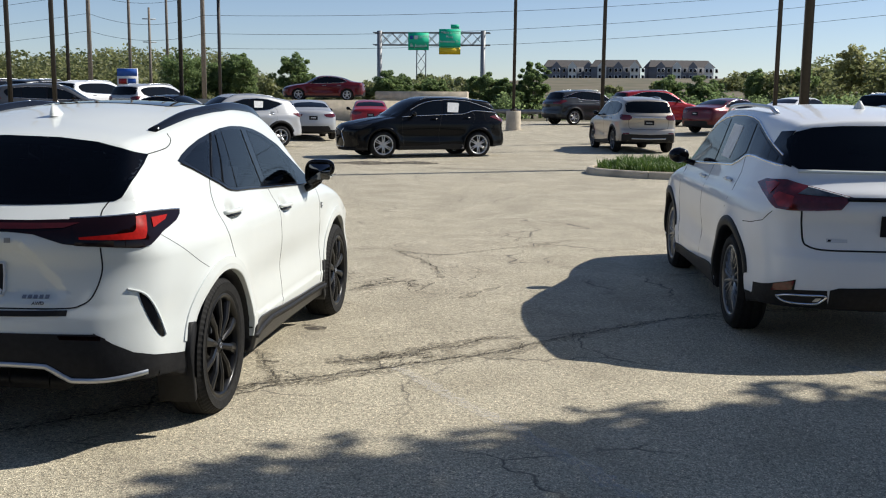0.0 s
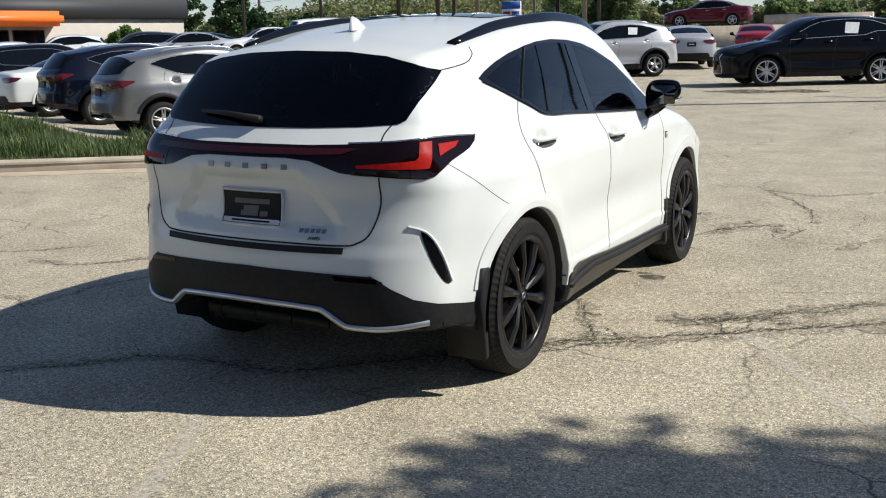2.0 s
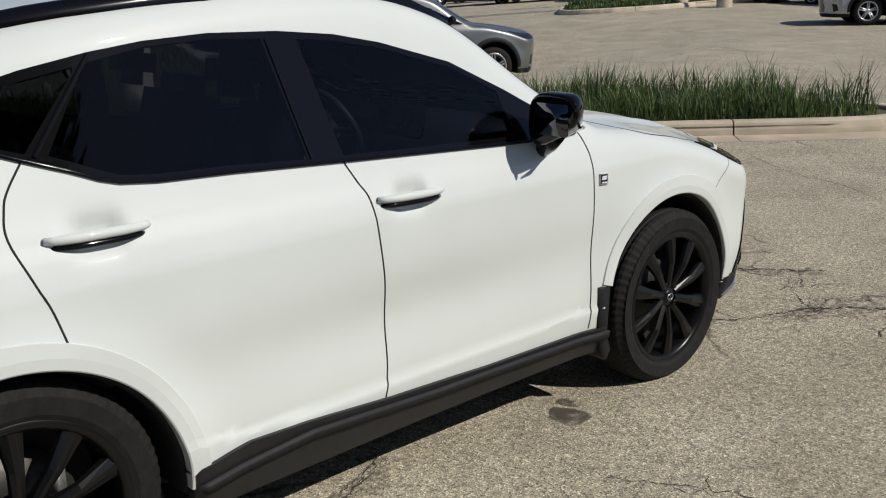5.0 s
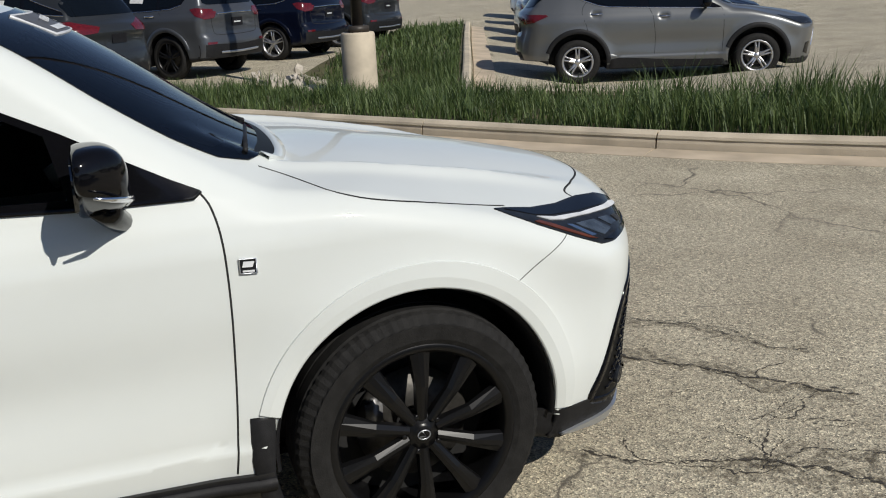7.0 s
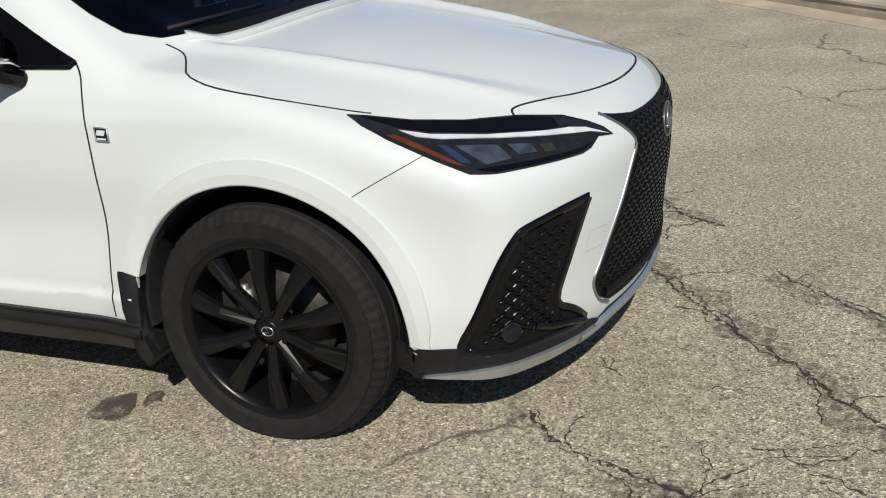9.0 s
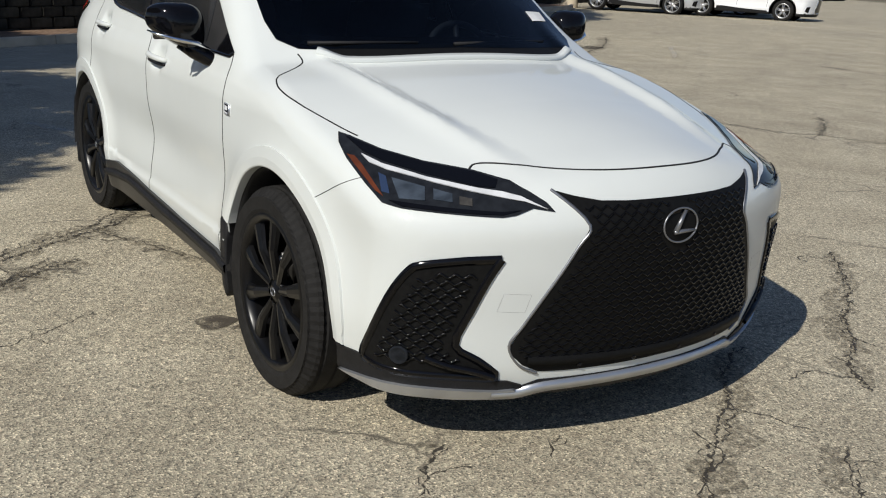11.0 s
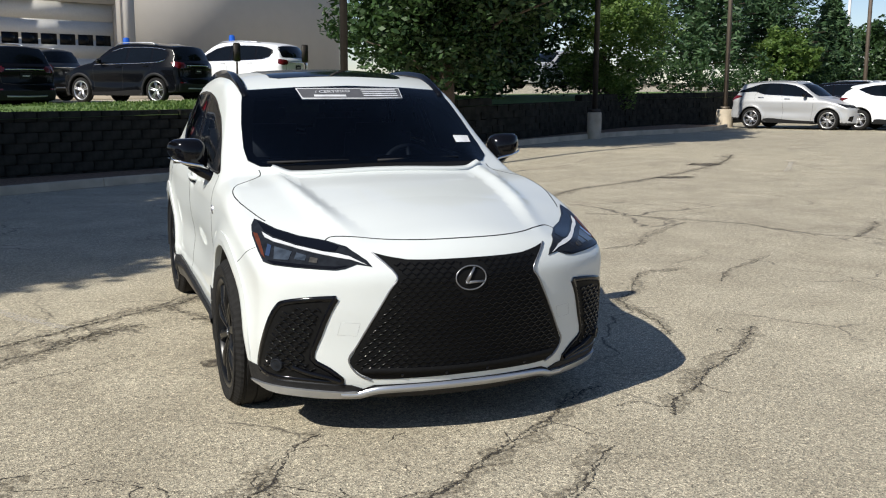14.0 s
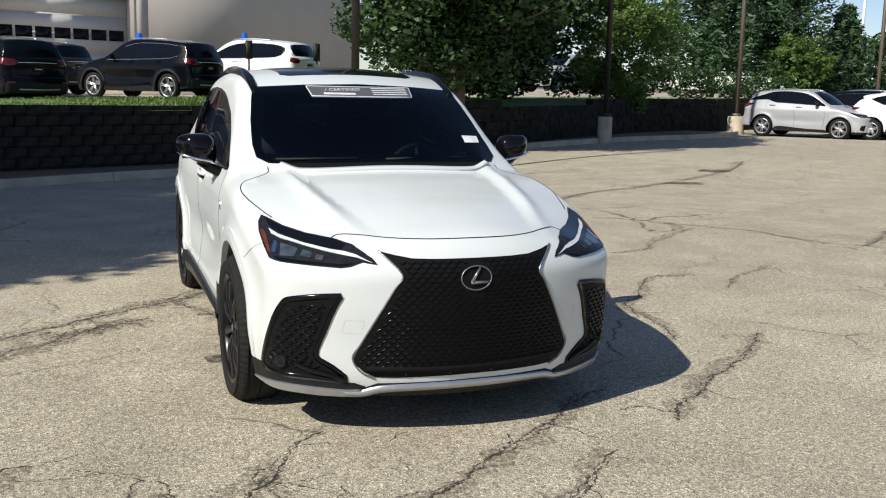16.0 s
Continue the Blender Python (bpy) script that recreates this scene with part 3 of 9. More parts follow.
def cabin(car, P, F, f):
    """What shows through the glass: dark lining, dashboard with steering wheel, seats with headrests."""
    e = 0.004
    f0 = f(P[:, 0], P[:, 1], P[:, 2])
    N = np.stack([(f(P[:, 0] + e * (k == 0), P[:, 1] + e * (k == 1), P[:, 2] + e * (k == 2)) - f0) / e for k in range(3)], 1)
    N /= np.maximum(np.linalg.norm(N, axis=1), 1e-6)[:, None]
    C = P[F].mean(1)
    q = F[(C[:, 2] > 0.82) & (C[:, 1] > -2.1) & (C[:, 1] < 1.0)]
    me = bpy.data.meshes.new("cabin_lining")
    used = np.unique(q)
    idx = np.full(len(P), -1)
    idx[used] = np.arange(len(used))
    me.from_pydata((P[used] - N[used] * 0.022).tolist(), [], idx[q].tolist())
    me.materials.append(LINING)
    me.shade_smooth()
    new("cabin_lining", me).parent = car
    part("cabin_floor", box((0, -0.5, 0.62), (1.5, 2.8, 0.05), None, 0.01), LINING, car)
    part("dashboard", box((0, 0.82, 0.95), (1.36, 0.42, 0.26), Matrix.Rotation(0.12, 4, "X"), 0.07), CLOTH, car, "black dashboard")
    part("screen", box((0.0, 0.66, 1.08), (0.30, 0.03, 0.14), Matrix.Rotation(-0.3, 4, "X"), 0.01), GLOSS, car)
    bm = bmesh.new()
    m = Matrix.Translation((-0.36, 0.55, 1.03)) @ Matrix.Rotation(radians(-65), 4, "X")
    add_tube(bm, [m @ Vector((0.185 * math.cos(a * math.pi / 16), 0.185 * math.sin(a * math.pi / 16), 0)) for a in range(33)], 0.016, 8, False)
    for a in (0.0, math.pi, -math.pi / 2):
        add_tube(bm, [m @ Vector((0.04 * math.cos(a), 0.04 * math.sin(a), -0.02)), m @ Vector((0.18 * math.cos(a), 0.18 * math.sin(a), 0))], 0.014, 6)
    add_tube(bm, [m @ Vector((0, 0, 0.0)), m @ Vector((0, 0, -0.16))], [0.06, 0.04], 12)
    part("steering_wheel", bm, plain("wheel_leather", (0.05, 0.05, 0.052), 0.5, 0, 0.15, 30), car, "dark leather steering wheel")
    for x, y, w, name in ((-0.37, -0.12, 0.50, "front_seat"), (0.37, -0.12, 0.50, "front_seat"), (-0.36, -1.02, 0.60, "rear_seat"), (0.36, -1.02, 0.60, "rear_seat")):
        seat = part(name, box((x, y + 0.18, 0.74), (w, 0.50, 0.16), None, 0.06), CLOTH, car, "black leather seat")
        part("seat_back", box((x, y - 0.10, 1.04), (w * 0.94, 0.16, 0.58), Matrix.Rotation(-0.28, 4, "X"), 0.07), CLOTH, seat)
        part("headrest", box((x, y - 0.23, 1.385), (0.27, 0.11, 0.17), Matrix.Rotation(-0.15, 4, "X"), 0.05), CLOTH, seat)
    part("rear_view_mirror", box((0, 0.40, 1.445), (0.22, 0.04, 0.06), None, 0.015), GLOSS, car, "black inside mirror")


def ground_z(x, y):
    r = math.hypot(x, y)
    k = min(1, max(0, (r - 4) / 9))
    side = 0.003 - (0.012 * min(1, max(0, -y / 12)) if x < 0 else 0)
    rise = 0.026 * max(0.0, min(y, 60) - 12) * min(1, max(0, (-x - 4) / 14)) * min(1, max(0.2, (42 + x) / 16))
    swale = 0.38 * math.exp(-((x + 11.6) / 2.4) ** 2 - ((y - 4.7) / 1.3) ** 2)
    east = min(1, max(0, (x + 3) / 5)) * min(1, max(0, (y - 27) / 14)) * min(1, max(0, (60 - y) / 12))
    berm = 0.35 * east * east * (3 - 2 * east)
    off = y - 7.1 + 0.414 * (x + 12.5)
    stall = min(1, max(0, (-8 - x) / 2)) * min(1, max(0, off / 1.8)) * min(1, max(0, (16 - off) / 7)) * min(1, max(0, (34 + x) / 6))
    drain = min(1, max(0, (-y - 6) / 5)) * min(1, max(0, (x + 11) / 6))
    berm -= 0.14 * drain * drain * (3 - 2 * drain)
    return rise + berm - swale - 0.26 * stall * stall * (3 - 2 * stall) - 0.038 * math.exp(-((x - 1.2) ** 2 + (y - 1.7) ** 2) / 1.4) + k * k * (3 - 2 * k) * (0.011 * max(min(y, 60), -30) + side * max(x, -30))


def split_body(parent, P, F, f, names, paint_of, pick):
    """The painted shell as panels of their own that meet edge to edge; pick gives each face's panel."""
    e = 0.004
    f0 = f(P[:, 0], P[:, 1], P[:, 2])
    N = np.stack([(f(P[:, 0] + e * (k == 0), P[:, 1] + e * (k == 1), P[:, 2] + e * (k == 2)) - f0) / e for k in range(3)], 1)
    N /= np.maximum(np.linalg.norm(N, axis=1), 1e-6)[:, None]
    C = P[F].mean(1)
    which = pick(C[:, 0], C[:, 1], C[:, 2], N[F].mean(1))
    made = []
    for i, name in enumerate(names):
        q = F[which == i]
        if not len(q):
            continue
        used = np.unique(q)
        idx = np.full(len(P), -1)
        idx[used] = np.arange(len(used))
        me = bpy.data.meshes.new(name)
        me.from_pydata(P[used].tolist(), [], idx[q].tolist())
        me.materials.append(paint_of[i])
        me.shade_smooth()
        me.normals_split_custom_set_from_vertices(N[used].tolist())
        ob = new(name, me)
        ob.parent = parent
        made.append(ob)
    return made


def inside(u, v, poly):
    return poly_dist(u, v, poly) < 0


# outlines on the compact SUV, in metres: side lines as (y, z), end lines as (x, z)
DLO = [(-1.47, 1.362), (-1.405, 1.39), (-1.287, 1.428), (-1.147, 1.464), (-0.97, 1.497), (-0.82, 1.516), (-0.626, 1.526), (-0.40, 1.520), (-0.20, 1.500), (-0.03, 1.466),
       (0.25, 1.385), (0.48, 1.272), (0.63, 1.188), (0.72, 1.140), (0.795, 1.104), (0.775, 1.090), (0.66, 1.091), (0.48, 1.093), (0.06, 1.115), (-0.26, 1.132), (-0.65, 1.155), (-0.87, 1.164), (-0.97, 1.175), (-1.02, 1.189),
       (-1.086, 1.217), (-1.197, 1.258), (-1.353, 1.319), (-1.45, 1.352)]
DOOR_R = [(-1.198, 1.25), (-1.245, 1.19), (-1.264, 1.15), (-1.275, 1.08), (-1.24, 0.97), (-1.213, 0.90), (-1.190, 0.80), (-1.180, 0.745)]
DOOR_B = [(-0.274, 1.134), (-0.238, 1.06), (-0.212, 1.0), (-0.190, 0.82), (-0.176, 0.69), (-0.178, 0.56), (-0.188, 0.43), (-0.205, 0.345)]
DOOR_F = [(0.792, 1.10), (0.815, 1.060), (0.830, 0.974), (0.834, 0.813), (0.828, 0.61), (0.812, 0.417), (0.802, 0.325)]
SILL = [(-0.97, 0.33), (-0.905, 0.362), (-0.714, 0.386), (-0.511, 0.378), (-0.18, 0.350), (0.26, 0.328), (0.83, 0.318), (0.93, 0.32)]
HOOD_SIDE = [(0.98, 1.118), (1.06, 1.085), (1.22, 1.034), (1.40, 0.998), (1.54, 0.968), (1.68, 0.938)]
HOOD_CUT = [(0.58, 0.884), (0.55, 0.897), (0.50, 0.903), (0.44, 0.903), (0.36, 0.899), (0.18, 0.898), (0.0, 0.899)]
GRILLE = [(0.0, 0.821), (0.187, 0.821), (0.28, 0.824), (0.36, 0.838), (0.408, 0.850), (0.328, 0.758), (0.36, 0.695), (0.435, 0.555), (0.492, 0.44), (0.524, 0.378), (0.522, 0.348), (0.483, 0.310), (0.43, 0.284), (0.35, 0.281), (0.1, 0.284), (0.0, 0.285)]
R_GLASS = [(0.0, 1.494), (0.26, 1.487), (0.45, 1.466), (0.57, 1.437), (0.652, 1.405), (0.657, 1.36), (0.657, 1.31), (0.650, 1.26), (0.637, 1.216), (0.610, 1.200), (0.47, 1.191), (0.25, 1.185), (0.0, 1.184)]
W_SHIELD = [(0.0, 1.566), (0.34, 1.556), (0.632, 1.537), (0.660, 1.46), (0.690, 1.35), (0.714, 1.22), (0.712, 1.160), (0.66, 1.134), (0.36, 1.139), (0.0, 1.146)]
BAR = [(0.0, 1.122), (0.29, 1.121), (0.58, 1.128), (0.58, 1.005), (0.545, 1.006), (0.444, 1.018), (0.366, 1.044), (0.311, 1.062), (0.2, 1.072), (0.0, 1.072)]
LAMP = [(-1.02, 1.124), (-0.861, 1.130), (-0.699, 1.140), (-0.555, 1.137), (-0.469, 1.131), (-0.476, 1.112), (-0.509, 1.086), (-0.609, 1.047), (-0.690, 0.998), (-0.735, 0.989), (-0.907, 1.003), (-1.02, 1.010)]
HEAD = [(0.10, 0.943), (0.14, 0.936), (0.24, 0.912), (0.37, 0.893), (0.52, 0.883), (0.625, 0.869), (0.685, 0.845), (0.73, 0.822), (0.757, 0.797), (0.69, 0.806), (0.64, 0.787), (0.60, 0.781), (0.48, 0.784), (0.31, 0.788), (0.25, 0.795), (0.20, 0.830), (0.135, 0.884), (0.105, 0.92)]
FOG = [(0.605, 0.660), (0.495, 0.652), (0.37, 0.632), (0.335, 0.612), (0.296, 0.554), (0.262, 0.479), (0.228, 0.385), (0.205, 0.308), (0.225, 0.288), (0.30, 0.276), (0.48, 0.270), (0.618, 0.266), (0.56, 0.325), (0.484, 0.378), (0.523, 0.490), (0.568, 0.595)]
PANE_Q = [(-1.40, 1.362), (-1.20, 1.428), (-1.02, 1.462), (-1.02, 1.45), (-1.185, 1.268), (-1.25, 1.29), (-1.35, 1.335)]
PANE_R = [(-0.985, 1.470), (-0.82, 1.500), (-0.626, 1.509), (-0.46, 1.502), (-0.395, 1.152), (-0.65, 1.170), (-0.87, 1.178), (-0.97, 1.19), (-1.13, 1.258)]
PANE_F = [(-0.335, 1.494), (-0.20, 1.480), (-0.03, 1.448), (0.25, 1.366), (0.44, 1.270), (0.475, 1.115), (0.06, 1.130), (-0.265, 1.146)]
ARCH_R = 0.438


def arch_lip(skin, yc, back, c=NX, back_end=166):
    """The raised lip round a wheel opening, swept along the arch; it swells towards one side."""
    R, hz = c["arch"], c["hub_z"]
    n = 96
    ang = [radians(-4 + (back_end if c.get("skirt") else 188) * k / n) for k in range(n + 1)]
    wide = [0.058 + 0.030 * (0.5 - 0.5 * math.cos(a) * back) * max(0.0, math.sin(a)) ** 0.5 for a in ang]
    far, fn = skin.spots([(yc + (R + w) * math.cos(a), hz + (R + w) * math.sin(a)) for a, w in zip(ang, wide)], "+x")
    mid, mn = skin.spots([(yc + (R + 0.030) * math.cos(a), hz + (R + 0.030) * math.sin(a)) for a in ang], "+x")
    bm = bmesh.new()
    prev = None
    for k, a in enumerate(ang):
        ca, sa = math.cos(a), math.sin(a)
        xo, xm = far[k][0], mid[k][0]
        row = [(xo - 0.004, R + wide[k]), (xo + 0.0075, R + wide[k] - 0.002), (xm + 0.006, R + 0.030), (xm + 0.005, R + 0.001), (xm + 0.002, R - 0.003), (xm - 0.03, R - 0.004)]
        row = [bm.verts.new((x, yc + r * ca, hz + r * sa)) for x, r in row]
        if prev:
            for j in range(len(row) - 1):
                bm.faces.new((prev[j], prev[j + 1], row[j + 1], row[j]))
        prev = row
    bmesh.ops.recalc_face_normals(bm, faces=bm.faces)
    if sum(f.normal.x for f in bm.faces) < 0:
        bmesh.ops.reverse_faces(bm, faces=bm.faces)
    return bm


def slab(outline, x0, x1):
    """A thick plate with a side outline in y and z, its edges a little rounded."""
    bm = bmesh.new()
    cy, cz = (sum(p[i] for p in outline) / len(outline) for i in (0, 1))
    rows = [[bm.verts.new((x, cy + (y - cy) * k, cz + (z - cz) * k)) for y, z in outline] for x, k in ((x0, 0.97), (x0 + 0.006, 1.0), (x1 - 0.006, 1.0), (x1, 0.94))]
    for a, b in zip(rows, rows[1:]):
        for i in range(len(outline)):
            j = (i + 1) % len(outline)
            bm.faces.new((a[i], a[j], b[j], b[i]))
    bm.faces.new(rows[0])
    bm.faces.new(rows[-1][::-1])
    bmesh.ops.recalc_face_normals(bm, faces=bm.faces)
    return bm


def hero_car():
    car = thing("parked_suv", "white compact luxury SUV with black wheels, parked on cracked asphalt", "car")
    f = body_shape(NX)
    P, F = hero_body()
    skin = Skin(P, F, f)
    P2, F2 = open_glass(P, F, f)
    cabin(car, P2, F2, f)
    rear_door = DOOR_R + [(-1.13, 0.72), (-1.0, 0.60), (-0.93, 0.40)] + [p for p in SILL if -0.93 < p[0] < -0.2] + DOOR_B[::-1] + [(-0.26, 1.132), (-0.65, 1.155), (-0.97, 1.175)]
    front_door = DOOR_B + [p for p in SILL if -0.2 < p[0] < 0.85] + DOOR_F[::-1] + [(0.66, 1.092), (0.06, 1.115)]

    def pick(x, y, z, n):
        w = np.zeros(len(x), int)
        side = np.abs(x) > 0.6
        w[(y > 0.9) & (n[:, 2] > 0.45) & (z > 0.86) & (y < 2.25)] = 3
        w[(y > 1.78) & (w == 0)] = 4
        w[(y < -1.75) & (z < 1.16)] = 5
        w[(y < -1.95) & inside(np.abs(x), z, [(-0.1, 1.16), (0.60, 1.16), (0.60, 0.88), (0.56, 0.77), (0.50, 0.725), (-0.1, 0.722)])] = 6
        w[side & inside(y, z, rear_door)] = 1
        w[side & inside(y, z, front_door)] = 2
        w[(w == 1) & (x < 0)] = 8
        w[(w == 2) & (x < 0)] = 9
        w[(z < 0.275) & (y > 1.5) & (y < 1.92) & (np.abs(x) > 0.7)] = 7
        w[(z < 0.225) & (y > 1.5)] = 7
        w[(z < 0.30) & (np.abs(y) < 1.5)] = 7
        w[(z < 0.36) & (y < -1.7)] = 7
        w[(z < 0.44) & (y < -1.68) & (np.abs(x) > 0.6)] = 7
        w[(z < 0.48) & (y < -1.7) & (np.abs(x) < 0.5)] = 7
        w[np.hypot(y - 1.345, z - NX["hub_z"]) < ARCH_R + 0.006] = 7
        w[np.hypot(y + 1.345, z - NX["hub_z"]) < ARCH_R + 0.006] = 7
        w[n[:, 2] < -0.7] = 7
        return w

    split_body(car, P2, F2, f, ["body_shell", "rear_door", "front_door", "hood", "front_bumper", "rear_bumper", "tailgate", "underbody", "rear_door", "front_door"],
               [WHITE] * 7 + [TRIM, WHITE, WHITE], pick)

    # glass
    both("window_surround", skin.panel(DLO, "+x", 0.003, 0.0, 0.02, (PANE_Q, PANE_R, PANE_F)), GLOSS, car, "gloss black window frame")
    for pane, glass in ((PANE_Q, GLASS_R), (PANE_R, GLASS_R), (PANE_F, GLASS_F)):
        both("side_window", skin.panel(pane, "+x", 0.004, 0.003, 0.025), glass, car, "dark tinted side glass")
    both("window_moulding", skin.strip([(p[0], p[1] - 0.003) for p in DLO[14:]], "+x", 0.010, 0.008), GLOSS, car)
    both("window_moulding", skin.strip([(-0.972, 1.492), (-1.165, 1.258)], "+x", 0.012, 0.008), GLOSS, car)
    both("window_moulding", skin.strip([(-0.445, 1.500), (-0.383, 1.150)], "+x", 0.005, 0.007), GLOSS, car)
    part("windscreen", skin.panel(whole(W_SHIELD), "+y", 0.004, 0.008, 0.03), GLASS_W, car, "dark tinted windscreen with a sales sticker")
    part("windscreen_band", skin.panel(whole(W_SHIELD), "+y", 0.0018, 0.0, 0.025, (whole([(0.0, 1.525), (0.30, 1.518), (0.575, 1.500), (0.635, 1.34), (0.672, 1.20), (0.66, 1.180), (0.36, 1.180), (0.0, 1.184)]),)), GLOSS, car, "black printed glass edge")
    part("rear_glass_band", skin.panel(whole(R_GLASS), "-y", 0.0018, 0.0, 0.025, (whole([(0.0, 1.455), (0.26, 1.450), (0.45, 1.432), (0.56, 1.405), (0.585, 1.380), (0.555, 1.245), (0.52, 1.228), (0.25, 1.222), (0.0, 1.220)]),)), GLOSS, car, "black printed glass edge")
    part("cowl", skin.panel(whole([(0.0, 1.108), (0.2, 1.103), (0.36, 1.088), (0.47, 1.063), (0.545, 1.033), (0.60, 0.990), (0.645, 0.930), (0.60, 0.930), (0.48, 0.985), (0.25, 1.03), (0.0, 1.045)]), "+z", 0.003, 0.01, 0.02), NET, car, "black wiper cowl")
    lipline = [(0.0, 1.122), (0.2, 1.117), (0.36, 1.102), (0.475, 1.077), (0.555, 1.045), (0.608, 1.008)]
    part("hood_lip", skin.strip(spline([(-x, y) for x, y in lipline[::-1]] + lipline[1:]), "+z", 0.034, 0.012), WHITE, car)
    rear = part("rear_window", skin.panel(whole(R_GLASS), "-y", 0.004, 0.008, 0.03), GLASS_R, car, "dark tinted rear glass")
    part("sunroof", skin.panel([(-0.43, 0.12), (-0.38, 0.165), (-0.2, 0.185), (0.0, 0.19), (0.2, 0.185), (0.38, 0.165), (0.43, 0.12), (0.42, -0.70), (0.38, -0.76), (-0.38, -0.76), (-0.42, -0.70)], "+z", 0.004, 0.006, 0.05), TINT, car, "dark glass sunroof")
    # shut lines
    for line in (DOOR_R, DOOR_B, DOOR_F, [(-1.93, 1.045), (-1.80, 0.965), (-1.66, 0.88), (-1.56, 0.825)], [(1.86, 0.85), (1.754, 0.796), (1.62, 0.722)]):
        both("shut_line", skin.strip(spline(line), "+x", 0.0055 if len(line) > 4 else 0.0022, 0.0008), GAP, car)
    both("hood_gap", skin.strip(spline(HOOD_SIDE), "+x", 0.0055, 0.001), GAP, car)
    part("hood_gap", skin.strip(spline(HOOD_CUT + [(-x, z) for x, z in HOOD_CUT[-2::-1]]), "+y", 0.007, 0.001), GAP, car)
    both("tailgate_gap", skin.strip(spline([(0.59, 1.205), (0.575, 1.165), (0.58, 1.13)]), "-y", 0.006, 0.001), GAP, car)
    part("tailgate_gap", skin.strip(spline([(0.602, 1.0), (0.597, 0.881), (0.562, 0.775), (0.514, 0.735), (0.44, 0.722), (0.15, 0.724), (-0.15, 0.724), (-0.44, 0.722), (-0.514, 0.735), (-0.562, 0.775), (-0.597, 0.881), (-0.602, 1.0)]), "-y", 0.007, 0.001), GAP, car)
    both("spoiler_gap", skin.strip(spline([(0.648, 1.405), (0.675, 1.43), (0.665, 1.47), (0.64, 1.50)]), "-y", 0.005, 0.001), GAP, car)
    # wheel openings, sills, lower mouldings
    both("arch_moulding", arch_lip(skin, 1.345, -1), WHITE, car, "white wheel arch moulding", False)
    both("arch_moulding", arch_lip(skin, -1.345, 1), WHITE, car, "white wheel arch moulding", False)
    for yc in (1.345, -1.345):
        bm = bmesh.new()
        ring = []
        for k in range(37):
            a = radians(-6 + 192 * k / 36)
            row = []
            for x, r in ((0.905, ARCH_R - 0.006), (0.895, ARCH_R - 0.018), (0.56, ARCH_R - 0.018)):
                row.append(bm.verts.new((x, yc + r * math.cos(a), NX["hub_z"] + r * math.sin(a))))
            if ring:
                for j in range(2):
                    bm.faces.new((ring[-1][j], ring[-1][j + 1], row[j + 1], row[j]))
            ring.append(row)
        both("arch_liner", bm, TRIM, car, "black wheel arch liner")
    both("sill", skin.panel(SILL + [(0.93, 0.215), (-0.97, 0.22)], "+x", 0.012, 0.03, 0.03), SHEEN, car, "black sill moulding")
    both("sill_step", skin.strip([(-0.93, 0.30), (-0.5, 0.335), (0.0, 0.305), (0.9, 0.285)], "+x", 0.030, 0.026), TRIM, car)
    both("rear_skirt", skin.panel([(-1.61, 0.607), (-1.544, 0.552), (-1.46, 0.503), (-1.354, 0.474), (-1.20, 0.448), (-1.13, 0.443), (-1.13, 0.36), (-1.3, 0.362), (-1.61, 0.372)], 60, 0.004, 0.02, 0.025), TRIM, car, "black lower rear bumper")
    part("rear_skirt", skin.panel(whole([(0.0, 0.618), (0.32, 0.611), (0.575, 0.602), (0.62, 0.58), (0.62, 0.374), (0.49, 0.378), (0.458, 0.390), (0.385, 0.442), (0.345, 0.453), (0.0, 0.466)]), "-y", 0.004, 0.02, 0.03), TRIM, car, "black lower rear bumper")
    both("rear_skirt", skin.panel([(-1.782, 0.443), (-1.86, 0.445), (-1.99, 0.449), (-1.99, 0.372), (-1.83, 0.355), (-1.79, 0.40)], "+x", 0.004, 0.02, 0.025), TRIM, car, "black lower rear bumper")
    trim_line = [(0.0, 0.474), (0.2, 0.470), (0.345, 0.461), (0.38, 0.450), (0.455, 0.398), (0.49, 0.388), (0.62, 0.384), (0.765, 0.40)]
    part("diffuser_trim", skin.strip(spline([(-x, z) for x, z in trim_line[::-1]] + trim_line[1:]), "-y", 0.022, 0.012), SATIN, car, "satin silver diffuser trim")
    part("diffuser", box((0, -1.92, 0.345), (0.80, 0.36, 0.10), None, 0.03), TRIM, car, "black plastic diffuser")
    for k in (-0.3, -0.1, 0.1, 0.3):
        part("diffuser_fin", box((k, -2.0, 0.345), (0.015, 0.20, 0.09), None, 0.004), TRIM, car)
    both("reflector", skin.panel([(0.42, 0.600), (0.60, 0.592), (0.60, 0.573), (0.43, 0.582)], "-y", 0.007, 0.006, 0.02), LENS_DARK, car, "dark red rear reflector")
    part("loading_guard", skin.panel([(-0.48, 0.714), (0.458, 0.714), (0.455, 0.688), (-0.478, 0.688)], "-y", 0.006, 0.01, 0.03), TRIM, car, "black loading edge guard")
    both("bumper_vent", skin.panel(smooth_poly([(-1.413, 0.776), (-1.38, 0.760), (-1.332, 0.673), (-1.283, 0.558), (-1.316, 0.561), (-1.36, 0.625), (-1.395, 0.703)], 3), 60, 0.003, 0.01, 0.015), GLOSS, car, "black air outlet slot")
    both("vent_edge", skin.strip(spline([(-1.46, 0.80), (-1.385, 0.768), (-1.322, 0.673), (-1.272, 0.556)]), 60, 0.010, 0.007), WHITE, car)
